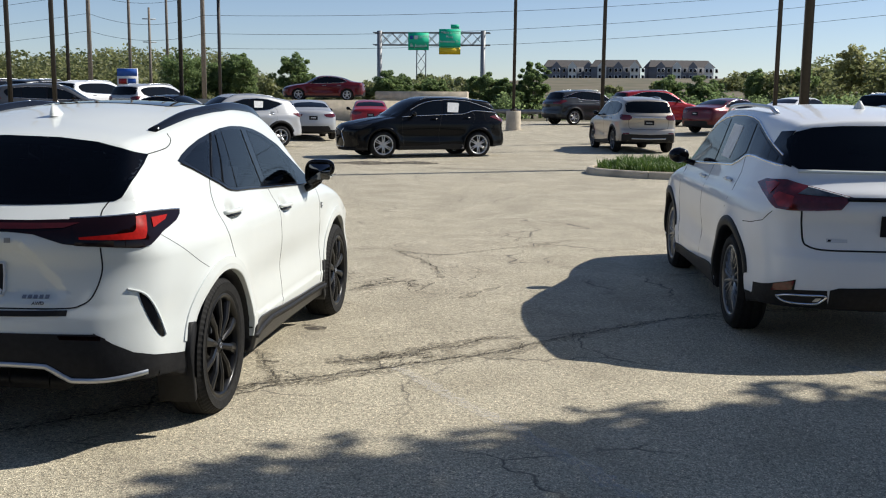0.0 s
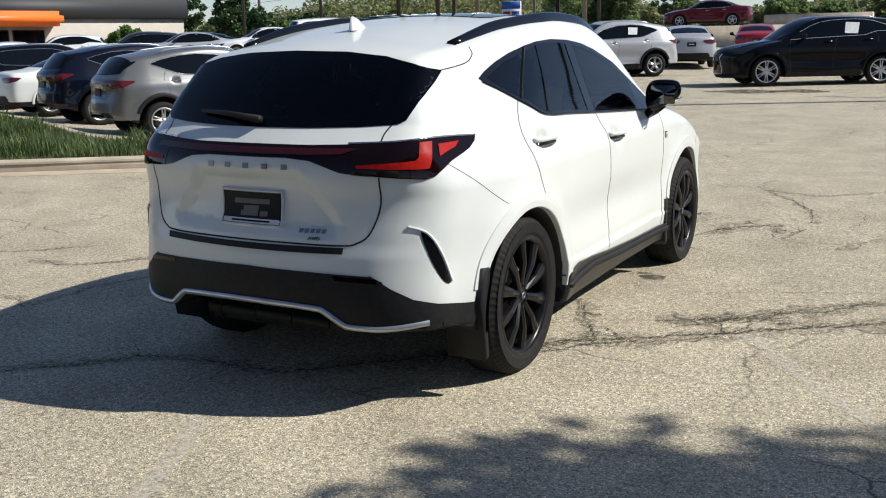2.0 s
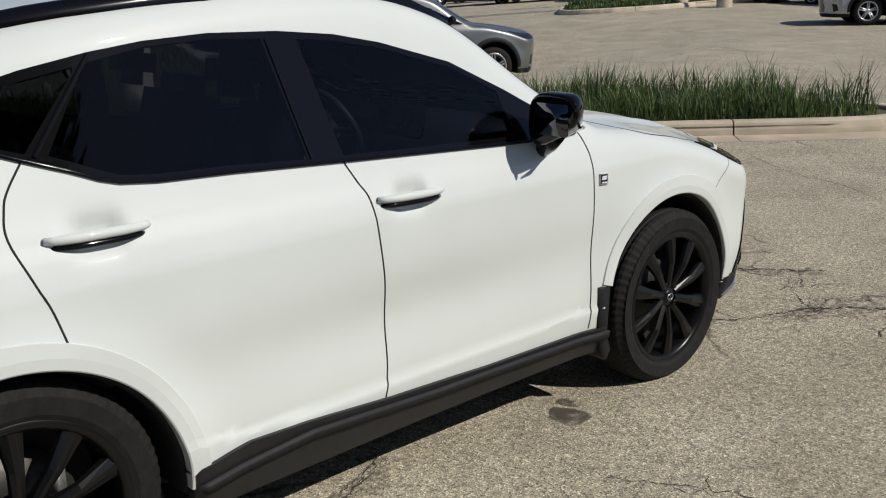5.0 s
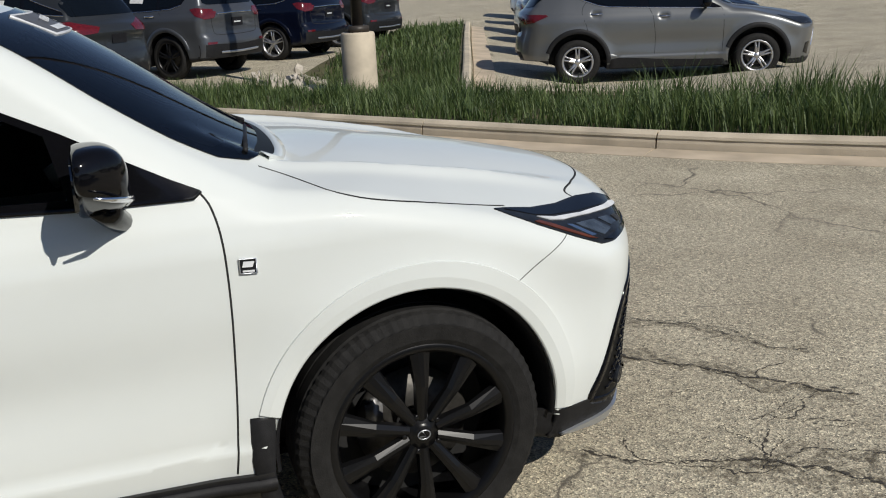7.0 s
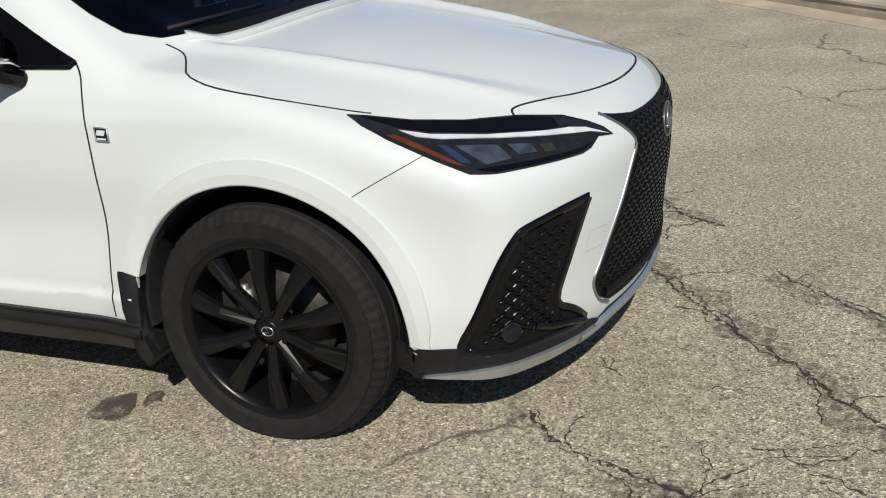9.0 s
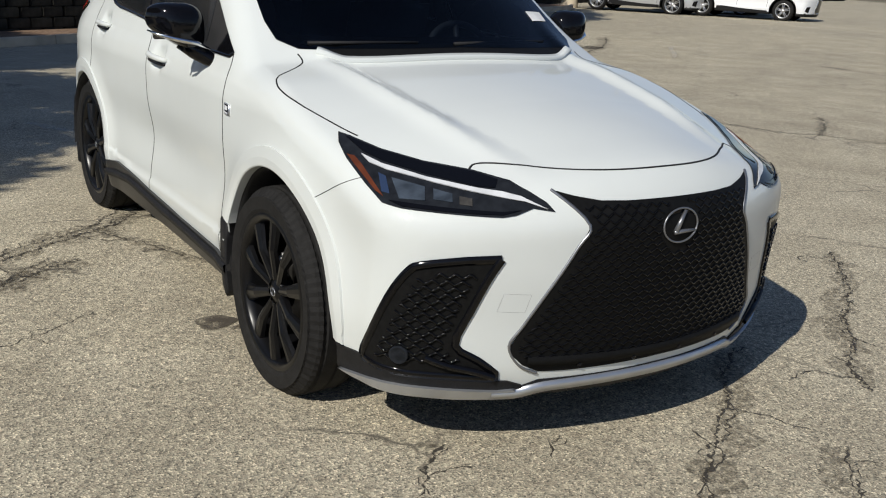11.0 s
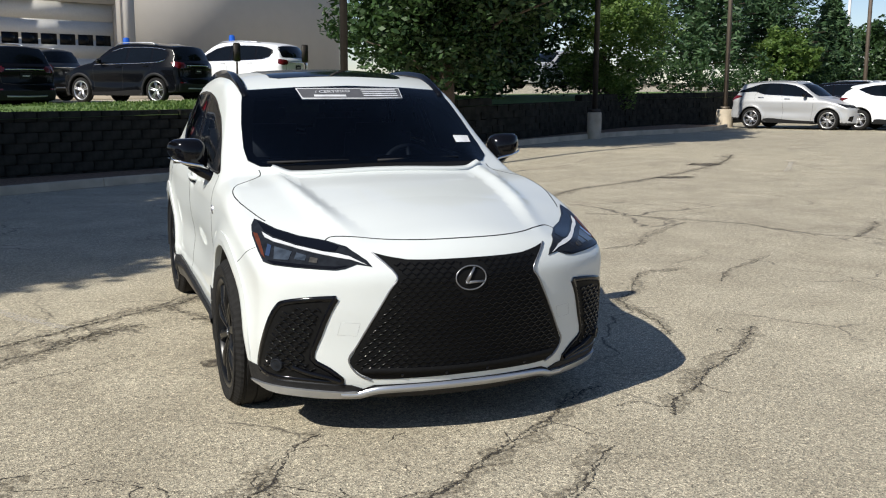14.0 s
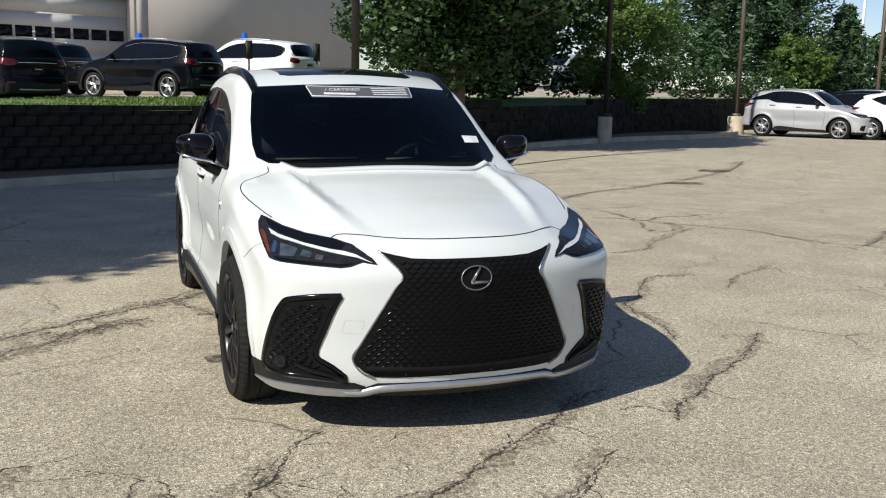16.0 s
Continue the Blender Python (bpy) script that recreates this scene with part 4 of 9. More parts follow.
    # mud flaps
    both("mud_flap", slab([(0.85, 0.482), (0.918, 0.484), (0.912, 0.40), (0.900, 0.28), (0.925, 0.20), (0.90, 0.165), (0.865, 0.20), (0.842, 0.36)], 0.78, 0.938), TRIM, car, "black mud flap")
    both("mud_flap", slab([(-1.730, 0.575), (-1.742, 0.446), (-1.760, 0.30), (-1.748, 0.17), (-1.775, 0.165), (-1.802, 0.33), (-1.828, 0.44), (-1.788, 0.580)], 0.70, 0.893), TRIM, car, "black mud flap")
    # tail lamps
    bar = part("light_bar", skin.panel(whole(BAR), "-y", 0.004, 0.008, 0.02), LENS_DARK, car, "smoked full-width light bar")
    part("light_strip", skin.panel([(-0.57, 1.108), (0.50, 1.108), (0.44, 1.088), (0.30, 1.084), (-0.30, 1.084), (-0.57, 1.086)], "-y", 0.007, 0.003, 0.02), plain("dim_red_lens", (0.045, 0.003, 0.003), 0.3, 0, 0.2, 40), bar, "dim red strip")
    lamps = both("tail_lamp", skin.panel(LAMP, 40, 0.0055, 0.008, 0.02), LENS_DARK, car, "smoked tail lamp")
    for bm in (skin.panel([(-0.746, 1.128), (-0.692, 1.130), (-0.703, 1.059), (-0.714, 1.031), (-0.726, 1.028), (-1.0, 1.036), (-1.0, 1.046), (-0.772, 1.062), (-0.757, 1.075)], 40, 0.009, 0.004, 0.015),
               skin.panel([(-0.664, 1.116), (-0.562, 1.119), (-0.583, 1.098), (-0.665, 1.072)], 40, 0.009, 0.004, 0.015)):
        o = flip_x(bm)
        part("lamp_element", bm, LENS_RED, lamps[0], "bright red element")
        part("lamp_element", o, LENS_RED, lamps[1], "bright red element")
    both("lamp_edge", skin.strip(spline([(-1.02, 1.128), (-0.861, 1.134), (-0.699, 1.144), (-0.555, 1.140), (-0.469, 1.134)]), 40, 0.005, 0.008), CHROME, car)
    # nose
    part("grille", skin.panel(whole(GRILLE), "+y", 0.003, 0.012, 0.025), NET, car, "large black spindle grille")
    for r in range(27):
        z = 0.297 + r * 0.0195
        us = np.linspace(-0.52, 0.52, 105)
        ok = (poly_dist(np.abs(us), np.full(105, z), whole(GRILLE)) < -0.016) & (np.hypot(us, z - 0.737) > 0.078)
        runs = np.split(us[ok], np.where(np.diff(np.where(ok)[0]) > 1)[0] + 1)
        for run in runs:
            if len(run) > 3:
                wave = [(u, z + 0.0062 * math.sin((u / 0.020 + (r % 2)) * math.pi)) for u in run]
                tagged(part("grille_bar", skin.strip(wave, "+y", 0.0045, 0.007, 0.009), MESH, car), kind="")
    for u in (-0.3, -0.1, 0.1, 0.3):
        bp_, bn_ = skin.spots([(u, 0.302)], "+y")
        bm = bmesh.new()
        bmesh.ops.create_icosphere(bm, subdivisions=2, radius=0.009, matrix=Matrix.Translation(bp_[0] + bn_[0] * 0.006))
        part("parking_sensor", bm, GLOSS, car)
    lower = [(-0.47, 0.322), (-0.2, 0.318), (0.0, 0.317), (0.2, 0.318), (0.47, 0.322)]
    part("grille_beam", skin.strip(lower, "+y", 0.030, 0.012), NET, car, "black lower grille beam")
    both("grille_edge", skin.strip(spline([(-0.42, 0.853), (-0.332, 0.758), (-0.364, 0.695), (-0.439, 0.555), (-0.497, 0.44), (-0.530, 0.375), (-0.494, 0.310), (-0.432, 0.278)], 4), "+y", 0.007, 0.006), LIPGREY, car)
    ep, en = skin.spots([(0.0, 0.737)], "+y")
    em = Matrix.Translation(ep[0] + en[0] * 0.004) @ Vector(en[0]).to_track_quat("Z", "Y").to_matrix().to_4x4()
    bm = bmesh.new()
    ring = [Vector((0.072 * math.cos(a * math.pi / 16), 0.054 * math.sin(a * math.pi / 16), 0)) for a in range(33)]
    add_tube(bm, ring, 0.0032, 8, False)
    add_tube(bm, [(0.018, 0.046, 0), (-0.022, -0.018, 0.002)], [0.005, 0.009], 8)
    add_tube(bm, [(-0.026, -0.021, 0), (0.062, -0.020, 0)], [0.008, 0.005], 8)
    bmesh.ops.transform(bm, matrix=em, verts=bm.verts)
    part("emblem", bm, LIPGREY, car, "chrome oval emblem")
    bm = bmesh.new()
    bmesh.ops.create_circle(bm, cap_ends=True, radius=0.072, segments=32, matrix=em @ Matrix.Translation((0, 0, -0.006)) @ Matrix.Diagonal((1, 0.75, 1, 1)))
    part("emblem_plate", bm, GLOSS, car)
    hl = both("headlight", skin.panel(HEAD, 150, 0.004, 0.010, 0.018), LENS_HEAD, car, "slim clear headlight")
    drl = [(0.178, 0.897), (0.245, 0.878), (0.38, 0.858), (0.53, 0.846), (0.60, 0.843), (0.655, 0.834), (0.735, 0.803), (0.665, 0.822), (0.56, 0.834), (0.40, 0.849), (0.26, 0.866), (0.205, 0.879)]
    for name, outl, m, off in (("light_guide", drl, PALE, 0.0075), ("turn_lens", [(0.135, 0.893), (0.18, 0.857), (0.23, 0.818), (0.255, 0.808), (0.222, 0.838), (0.185, 0.872), (0.16, 0.890)], AMBER, 0.0065),
                              ("lamp_unit", [(0.235, 0.858), (0.258, 0.852), (0.272, 0.815), (0.248, 0.818)], CHROME, 0.006), ("lamp_unit", [(0.275, 0.850), (0.375, 0.838), (0.375, 0.810), (0.30, 0.808)], LENS_CLEAR, 0.006), ("lamp_unit", [(0.40, 0.836), (0.455, 0.830), (0.455, 0.812), (0.40, 0.814)], LENS_CLEAR, 0.006),
                              ("lamp_unit", [(0.475, 0.826), (0.512, 0.823), (0.512, 0.806), (0.475, 0.808)], STEEL, 0.0065), ("lamp_base", [(0.27, 0.802), (0.60, 0.795), (0.655, 0.800), (0.60, 0.787), (0.48, 0.788), (0.31, 0.792)], GLOSS, 0.0068),
                              ("lamp_brow", [(0.125, 0.934), (0.24, 0.908), (0.37, 0.889), (0.52, 0.879), (0.59, 0.868), (0.58, 0.850), (0.53, 0.850), (0.38, 0.864), (0.25, 0.884), (0.185, 0.902)], GLOSS, 0.006)):
        bm = skin.panel(outl, 150, off, 0.003, 0.015)
        o = flip_x(bm)
        part(name, bm, m, hl[0])
        part(name, o, m, hl[1])
    both("intake", skin.panel(FOG, 150, 0.003, 0.012, 0.02), NET, car, "gloss black side intake")
    for r in range(15):
        z = 0.325 + r * 0.0215
        us = np.linspace(0.2, 0.62, 64)
        ok = poly_dist(us, np.full(64, z), FOG) < -0.034
        if ok.sum() > 5:
            u = us[ok]
            wave = [(a, z + 0.006 * math.sin((a / 0.022 + (r % 2)) * math.pi)) for a in u]
            both("intake_bar", skin.strip(wave, 150, 0.006, 0.009, 0.007), MESH, car)
    both("intake_frame", skin.strip(spline(FOG[:9] + FOG[9:] + FOG[:1], 3), 150, 0.024, 0.006), GLOSS, car, "gloss black intake frame")
    both("intake_blade", skin.strip(spline([(0.395, 0.335), (0.46, 0.312), (0.54, 0.295), (0.610, 0.272)]), 150, 0.016, 0.018), GLOSS, car, "gloss black intake blade")
    lp, ln = skin.spots([(0.318, 0.338)], 150)
    fm = Matrix.Translation(lp[0]) @ Vector(ln[0]).to_track_quat("X", "Z").to_matrix().to_4x4()
    bm = lathe([(-0.01, 0.030), (0.014, 0.030), (0.016, 0.026), (0.012, 0.022), (0.016, 0.012), (0.017, 0.0005)], 24)
    bmesh.ops.transform(bm, matrix=fm, verts=bm.verts)
    both("fog_lamp", bm, LENS_HEAD, car, "small round fog lamp")
    both("front_skirt", skin.panel([(0.10, 0.300), (0.205, 0.300), (0.23, 0.279), (0.48, 0.262), (0.655, 0.252), (0.70, 0.235), (0.70, 0.19), (0.36, 0.185), (0.10, 0.17)], 150, 0.006, 0.012, 0.02), TRIM, car, "black lower front skirt")
    part("front_skirt", skin.panel(whole([(0.0, 0.258), (0.42, 0.252), (0.50, 0.215), (0.62, 0.205), (0.62, 0.16), (0.0, 0.16)]), "+y", 0.003, 0.012, 0.03), TRIM, car, "black lower front skirt")
    both("lip", skin.panel([(0.135, 0.214), (0.20, 0.222), (0.25, 0.232), (0.31, 0.235), (0.37, 0.233), (0.50, 0.226), (0.62, 0.220), (0.68, 0.224), (0.68, 0.205), (0.62, 0.190), (0.50, 0.190), (0.37, 0.198), (0.25, 0.202), (0.18, 0.205)], 150, 0.016, 0.016, 0.014), SATIN, car, "satin silver front lip")
    lipc = [(0.0, 0.240), (0.2, 0.238), (0.37, 0.232), (0.43, 0.222), (0.48, 0.206), (0.55, 0.204)]
    part("lip", skin.strip(spline([(-x, z) for x, z in lipc[::-1]] + lipc[1:]), "+y", 0.030, 0.018), SATIN, car, "satin silver front lip")
    both("tow_cover", skin.strip([(-0.485, 0.545), (-0.565, 0.549), (-0.577, 0.490), (-0.497, 0.486), (-0.485, 0.545)], "+y", 0.0009, 0.0004), SILVER, car)
    # handles, mirrors, rails, fin
    for y0, z0, tilt in ((-1.063, 1.058, -0.01), (-0.052, 0.992, -0.03)):
        p, n = skin.spots([(y0 - 0.15, z0), (y0 + 0.15, z0)], "+x")
        bm, low = bmesh.new(), bmesh.new()
        row, lrow = [], []
        for k in range(13):
            u = k / 6 - 1
            x = (p[0][0] * (1 - u) + p[1][0] * (1 + u)) / 2 + 0.022 * (1 - abs(u) ** 3.5)
            row.append((x, y0 + 0.135 * u, z0 + 0.006 + tilt * 0.135 * u))
            lrow.append((x - 0.002, y0 + 0.126 * u, z0 - 0.0155 + tilt * 0.135 * u))
        add_tube(bm, row, [0.009 + 0.0045 * (1 - abs(k / 6 - 1) ** 4) for k in range(13)], 10)
        add_tube(low, lrow, [0.006 + 0.003 * (1 - abs(k / 6 - 1) ** 4) for k in range(13)], 8)
        both("door_handle", bm, WHITE, car, "white door handle")
        both("handle_slot", low, GLOSS, car)
    def mirror_form(x, y, z):
        u, v, w = (x - 1.000) / 0.116, (y - 0.535) / 0.085, (z - 1.180 - 0.10 * (x - 1.0)) / (0.092 + 0.012 * np.clip((1.0 - x) / 0.1, -1, 1))
        d = (np.abs(u) ** 3.2 + np.abs(v) ** 2.3 + np.abs(w) ** 2.9) ** (1 / 2.8) - 1
        d = smax(d, (0.497 - y) / 0.08, 0.10)
        d = smax(d, ((x - 1.0) * 0.62 - (z - 1.18) - 0.070) / 0.10, 0.35)
        return smax(d, ((y - 0.60) * 0.75 + (x - 1.06)) / 0.10, 0.5) * 0.09
    mp, mf = nets(mirror_form, (0.86, 0.42, 1.06), (1.15, 0.66, 1.32), 0.0095)
    me_rows = bmesh.new()
    vs = [me_rows.verts.new(p) for p in mp]
    for q in mf:
        me_rows.faces.new([vs[k] for k in q])
    mir = both("wing_mirror", me_rows, GLOSS, car, "gloss black wing mirror")
    bm = bmesh.new()
    add_tube(bm, [(0.835, 0.600, 1.045), (0.875, 0.590, 1.055), (0.925, 0.570, 1.085), (0.965, 0.55, 1.130)], [0.030, 0.030, 0.034, 0.046], 12)
    for ob, o in zip(mir, (bm, flip_x(bm))):
        part("mirror_arm", o, GLOSS, ob)
    for s, ob in zip((1, -1), mir):
        part("mirror_strip", add_tube(bmesh.new(), [(s * 0.885, 0.612, 1.098), (s * 0.935, 0.622, 1.122), (s * 1.01, 0.612, 1.136), (s * 1.075, 0.575, 1.152), (s * 1.105, 0.535, 1.165)], [0.006, 0.009, 0.009, 0.007, 0.003], 8), CHROME, ob, "chrome mirror strip")
        part("mirror_glass", box((s * 0.998, 0.4975, 1.182), (0.15, 0.010, 0.11), None, 0.004), MIRROR, ob)
    ys = np.linspace(-1.47, 0.36, 24)
    rp, rn = skin.spots([(0.632 - 0.06 * max(0, (-y - 0.6)) - 0.03 * max(0, y), y) for y in ys], "+z")
    bm = bmesh.new()
    prev = None
    for i, p in enumerate(rp):
        up = 0.012 + 0.022 * min(1, 4 * (i / 23) * (1 - i / 23) * 1.6)
        row = [bm.verts.new((p[0] + dx, p[1], p[2] + dz)) for dx, dz in ((-0.020, -0.01), (-0.018, up), (0.0, up + 0.006), (0.018, up), (0.022, -0.012))]
        if prev:
            for j in range(4):
                bm.faces.new((prev[j], prev[j + 1], row[j + 1], row[j]))
        else:
            bm.faces.new(row)
        prev = row
    bm.faces.new(prev[::-1])
    bmesh.ops.recalc_face_normals(bm, faces=bm.faces)
    both("roof_rail", bm, GLOSS, car, "black roof rail")
    fp, _ = skin.spots([(0.0, -1.33)], "+z")
    bm = bmesh.new()
    prof = [(0.085, 0.0), (0.05, 0.022), (0.0, 0.05), (-0.045, 0.062), (-0.062, 0.058), (-0.075, 0.0)]
    rows = []
    for y, h in prof:
        w = 0.028 * (1 - abs(y) / 0.16)
        rows.append([bm.verts.new((fp[0][0] + dx, fp[0][1] + y, fp[0][2] - 0.006 + z)) for dx, z in ((-w, 0), (-w * 0.45, h * 0.6), (0, h + 0.006), (w * 0.45, h * 0.6), (w, 0))])
    for a, b in zip(rows, rows[1:]):
        for j in range(4):
            bm.faces.new((a[j], a[j + 1], b[j + 1], b[j]))
    bm.faces.new(rows[0])
    bm.faces.new(rows[-1][::-1])
    bmesh.ops.recalc_face_normals(bm, faces=bm.faces)
    part("antenna_fin", bm, WHITE, car, "white antenna fin")
    # tail details
    wp, wn_ = skin.spots([(0.0, 1.205), (-0.20, 1.225), (-0.36, 1.232)], "-y")
    part("rear_wiper", add_tube(bmesh.new(), [p + n * 0.022 for p, n in zip(wp, wn_)], [0.018, 0.012, 0.007], 8), TRIM, car, "black rear wiper")
    plate = part("plate", skin.panel([(-0.146, 0.925), (0.158, 0.925), (0.158, 0.780), (-0.146, 0.780)], "-y", 0.012, 0.012, 0.05), INK, car, "black dealer plate in a chrome frame")
    part("plate_frame", skin.strip([(-0.150, 0.929), (0.162, 0.929), (0.162, 0.776), (-0.150, 0.776), (-0.150, 0.929)], "-y", 0.007, 0.016, 0.03), PALE, plate, "bright plate frame")
    for u0, u1, z in ((-0.085, 0.10, 0.878), (-0.035, 0.045, 0.848), (-0.05, 0.04, 0.826), (0.05, 0.09, 0.826)):
        part("plate_print", skin.panel([(u0, z + 0.012), (u1, z + 0.014), (u1, z - 0.008), (u0, z - 0.010)], "-y", 0.0145, 0.001, 0.04), DIM, plate)
    part("plate_print", skin.panel([(-0.142, 0.806), (0.154, 0.806), (0.154, 0.781), (-0.142, 0.781)], "-y", 0.0145, 0.001, 0.04), PALE, plate)
    part("plate_print", skin.panel([(-0.095, 0.800), (0.105, 0.800), (0.105, 0.786), (-0.095, 0.786)], "-y", 0.0165, 0.001, 0.04), INK, plate)
    for k in range(5):
        u = -0.197 + k * 0.096
        part("letter_bar", skin.panel([(u, 1.046), (u + 0.028, 1.046), (u + 0.028, 1.026), (u, 1.026)], "-y", 0.004, 0.003, 0.03), LIPGREY, car)
    for k in range(5):
        u = 0.250 + k * 0.0255
        part("model_badge", skin.panel([(u, 0.780), (u + 0.017, 0.780), (u + 0.017, 0.765), (u, 0.765)], "-y", 0.004, 0.002, 0.03), LIPGREY, car)
    ap, an = skin.spots([(0.328, 0.744)], "-y")
    cu = bpy.data.curves.new("badge_text", "FONT")
    cu.body, cu.size, cu.align_x, cu.align_y, cu.extrude = "AWD", 0.022, "CENTER", "CENTER", 0.002
    cu.materials.append(DIM)
    badge = new("badge_text", cu)
    badge.parent = car
    badge.matrix_basis = Matrix.Translation(Vector(ap[0]) + Vector(an[0]) * 0.003) @ Vector(an[0]).to_track_quat("Z", "Y").to_matrix().to_4x4()
    fb = both("fender_badge", skin.panel([(0.866, 0.925), (0.908, 0.922), (0.908, 0.885), (0.866, 0.888)], "+x", 0.004, 0.004, 0.03), INK, car, "small black and silver fender badge")
    for o in (skin.panel([(0.876, 0.919), (0.904, 0.917), (0.898, 0.902), (0.871, 0.904)], "+x", 0.0075, 0.001, 0.006), skin.panel([(0.872, 0.896), (0.903, 0.894), (0.903, 0.889), (0.872, 0.891)], "+x", 0.0075, 0.001, 0.02)):
        m = flip_x(o)
        part("badge_mark", o, PALE, fb[0])
        part("badge_mark", m, PALE, fb[1])
    both("badge_frame", skin.strip([(0.865, 0.926), (0.909, 0.923), (0.909, 0.884), (0.865, 0.887), (0.865, 0.926)], "+x", 0.003, 0.006), SATIN, car)
    # windscreen stickers and wipers
    st = part("window_sticker", skin.panel([(-0.325, 1.546), (0.325, 1.546), (0.312, 1.490), (-0.312, 1.490)], "+y", 0.007, 0.001, 0.05), plain("sticker_grey", (0.09, 0.09, 0.095), 0.5), car, "grey certified-car banner")
    part("sticker_edge", skin.strip([(-0.325, 1.546), (0.325, 1.546), (0.312, 1.490), (-0.312, 1.490), (-0.325, 1.546)], "+y", 0.005, 0.009, 0.04), PALE, st)
    for i in range(4):
        z = 1.539 - 0.011 * i
        part("sticker_print", skin.panel([(0.06, z), (0.29, z), (0.29, z - 0.005), (0.06, z - 0.005)], "+y", 0.009, 0.0005, 0.05), PALE, st)
    part("sticker_print", skin.panel([(-0.24, 1.509), (-0.05, 1.509), (-0.05, 1.498), (-0.24, 1.498)], "+y", 0.009, 0.0005, 0.05), PALE, st)
    tp, tn = skin.spots([(-0.12, 1.526)], "+y")
    cu = bpy.data.curves.new("sticker_text", "FONT")
    cu.body, cu.size, cu.align_x, cu.align_y, cu.extrude = "/ CERTIFIED", 0.042, "CENTER", "CENTER", 0.0004
    cu.materials.append(PALE)
    to = new("sticker_text", cu)
    to.parent = st
    z = Vector(tn[0])
    xdir = Vector((-1, 0, 0))
    ydir = z.cross(xdir).normalized()
    mm = Matrix((xdir, ydir, z)).transposed().to_4x4()
    mm.translation = Vector(tp[0]) + z * 0.010
    to.matrix_basis = mm
    part("price_card", skin.panel([(0.545, 1.272), (0.662, 1.266), (0.655, 1.230), (0.545, 1.234)], "+y", 0.007, 0.001, 0.04), PAPER, car, "white paper card on the windscreen")
    for a, b in (((-0.62, 1.150), (-0.18, 1.160)), ((-0.02, 1.155), (0.50, 1.158))):
        q, qn = skin.spots([a, b], "+y")
        part("wiper", add_tube(bmesh.new(), [q[0] + qn[0] * 0.007, q[1] + qn[1] * 0.007], [0.008, 0.005], 8), TRIM, car, "black wiper")
    # wheels
    for yy, xx, zz in ((-1.345, 0.79, 0.356), (1.342, 0.835, 0.325)):
        for s in (1, -1):
            wheel("wheel", car, (s * xx, yy, zz), 0.376, 0.23, 0.279, BLKRIM, 10, s)
    return car


hero = hero_car()



# ---- other cars ----
SEDAN = dict(
    hub_z=0.325, rear=-1.40, front=1.40, arch=0.385, flare=0.014, belt=0.93, height=1.45, round=0.06, waist=0.02,
    plan=[(-2.4, 0.78), (-2.0, 0.87), (-1.4, 0.90), (0.0, 0.90), (1.3, 0.905), (1.9, 0.87), (2.4, 0.78)],
    section=[(0.15, -0.05), (0.30, -0.015), (0.45, 0.0), (0.62, 0.0), (0.80, -0.005), (0.90, -0.03), (0.96, -0.06), (1.05, -0.10), (1.45, -0.24)],
    cabin=[(-2.4, 0.12), (-1.6, 0.10), (-0.8, 0.04), (0.0, 0.03), (0.6, 0.06), (1.2, 0.12)],
    top=[(-2.48, 0.80), (-2.42, 0.98), (-2.30, 1.065), (-1.85, 1.11), (-1.65, 1.15), (-1.15, 1.33), (-0.8, 1.405), (-0.3, 1.45), (0.1, 1.435), (0.4, 1.36), (1.05, 1.02), (1.2, 0.98), (1.6, 0.93), (2.0, 0.85), (2.3, 0.74), (2.45, 0.60)],
    crown=[(-2.4, 0.06), (-0.5, 0.13), (0.5, 0.12), (1.1, 0.08), (2.4, 0.14)],
    nose=[(0.15, 2.26), (0.30, 2.36), (0.50, 2.40), (0.62, 2.38), (0.75, 2.30)], nose_curve=0.38,
    tail=[(0.15, -2.30), (0.30, -2.40), (0.55, -2.43), (0.80, -2.40), (1.0, -2.38), (1.1, -2.30)], tail_curve=0.25, tail_round=0.12,
    floor=[(-2.4, 0.28), (-1.2, 0.19), (1.5, 0.18), (2.4, 0.18)])
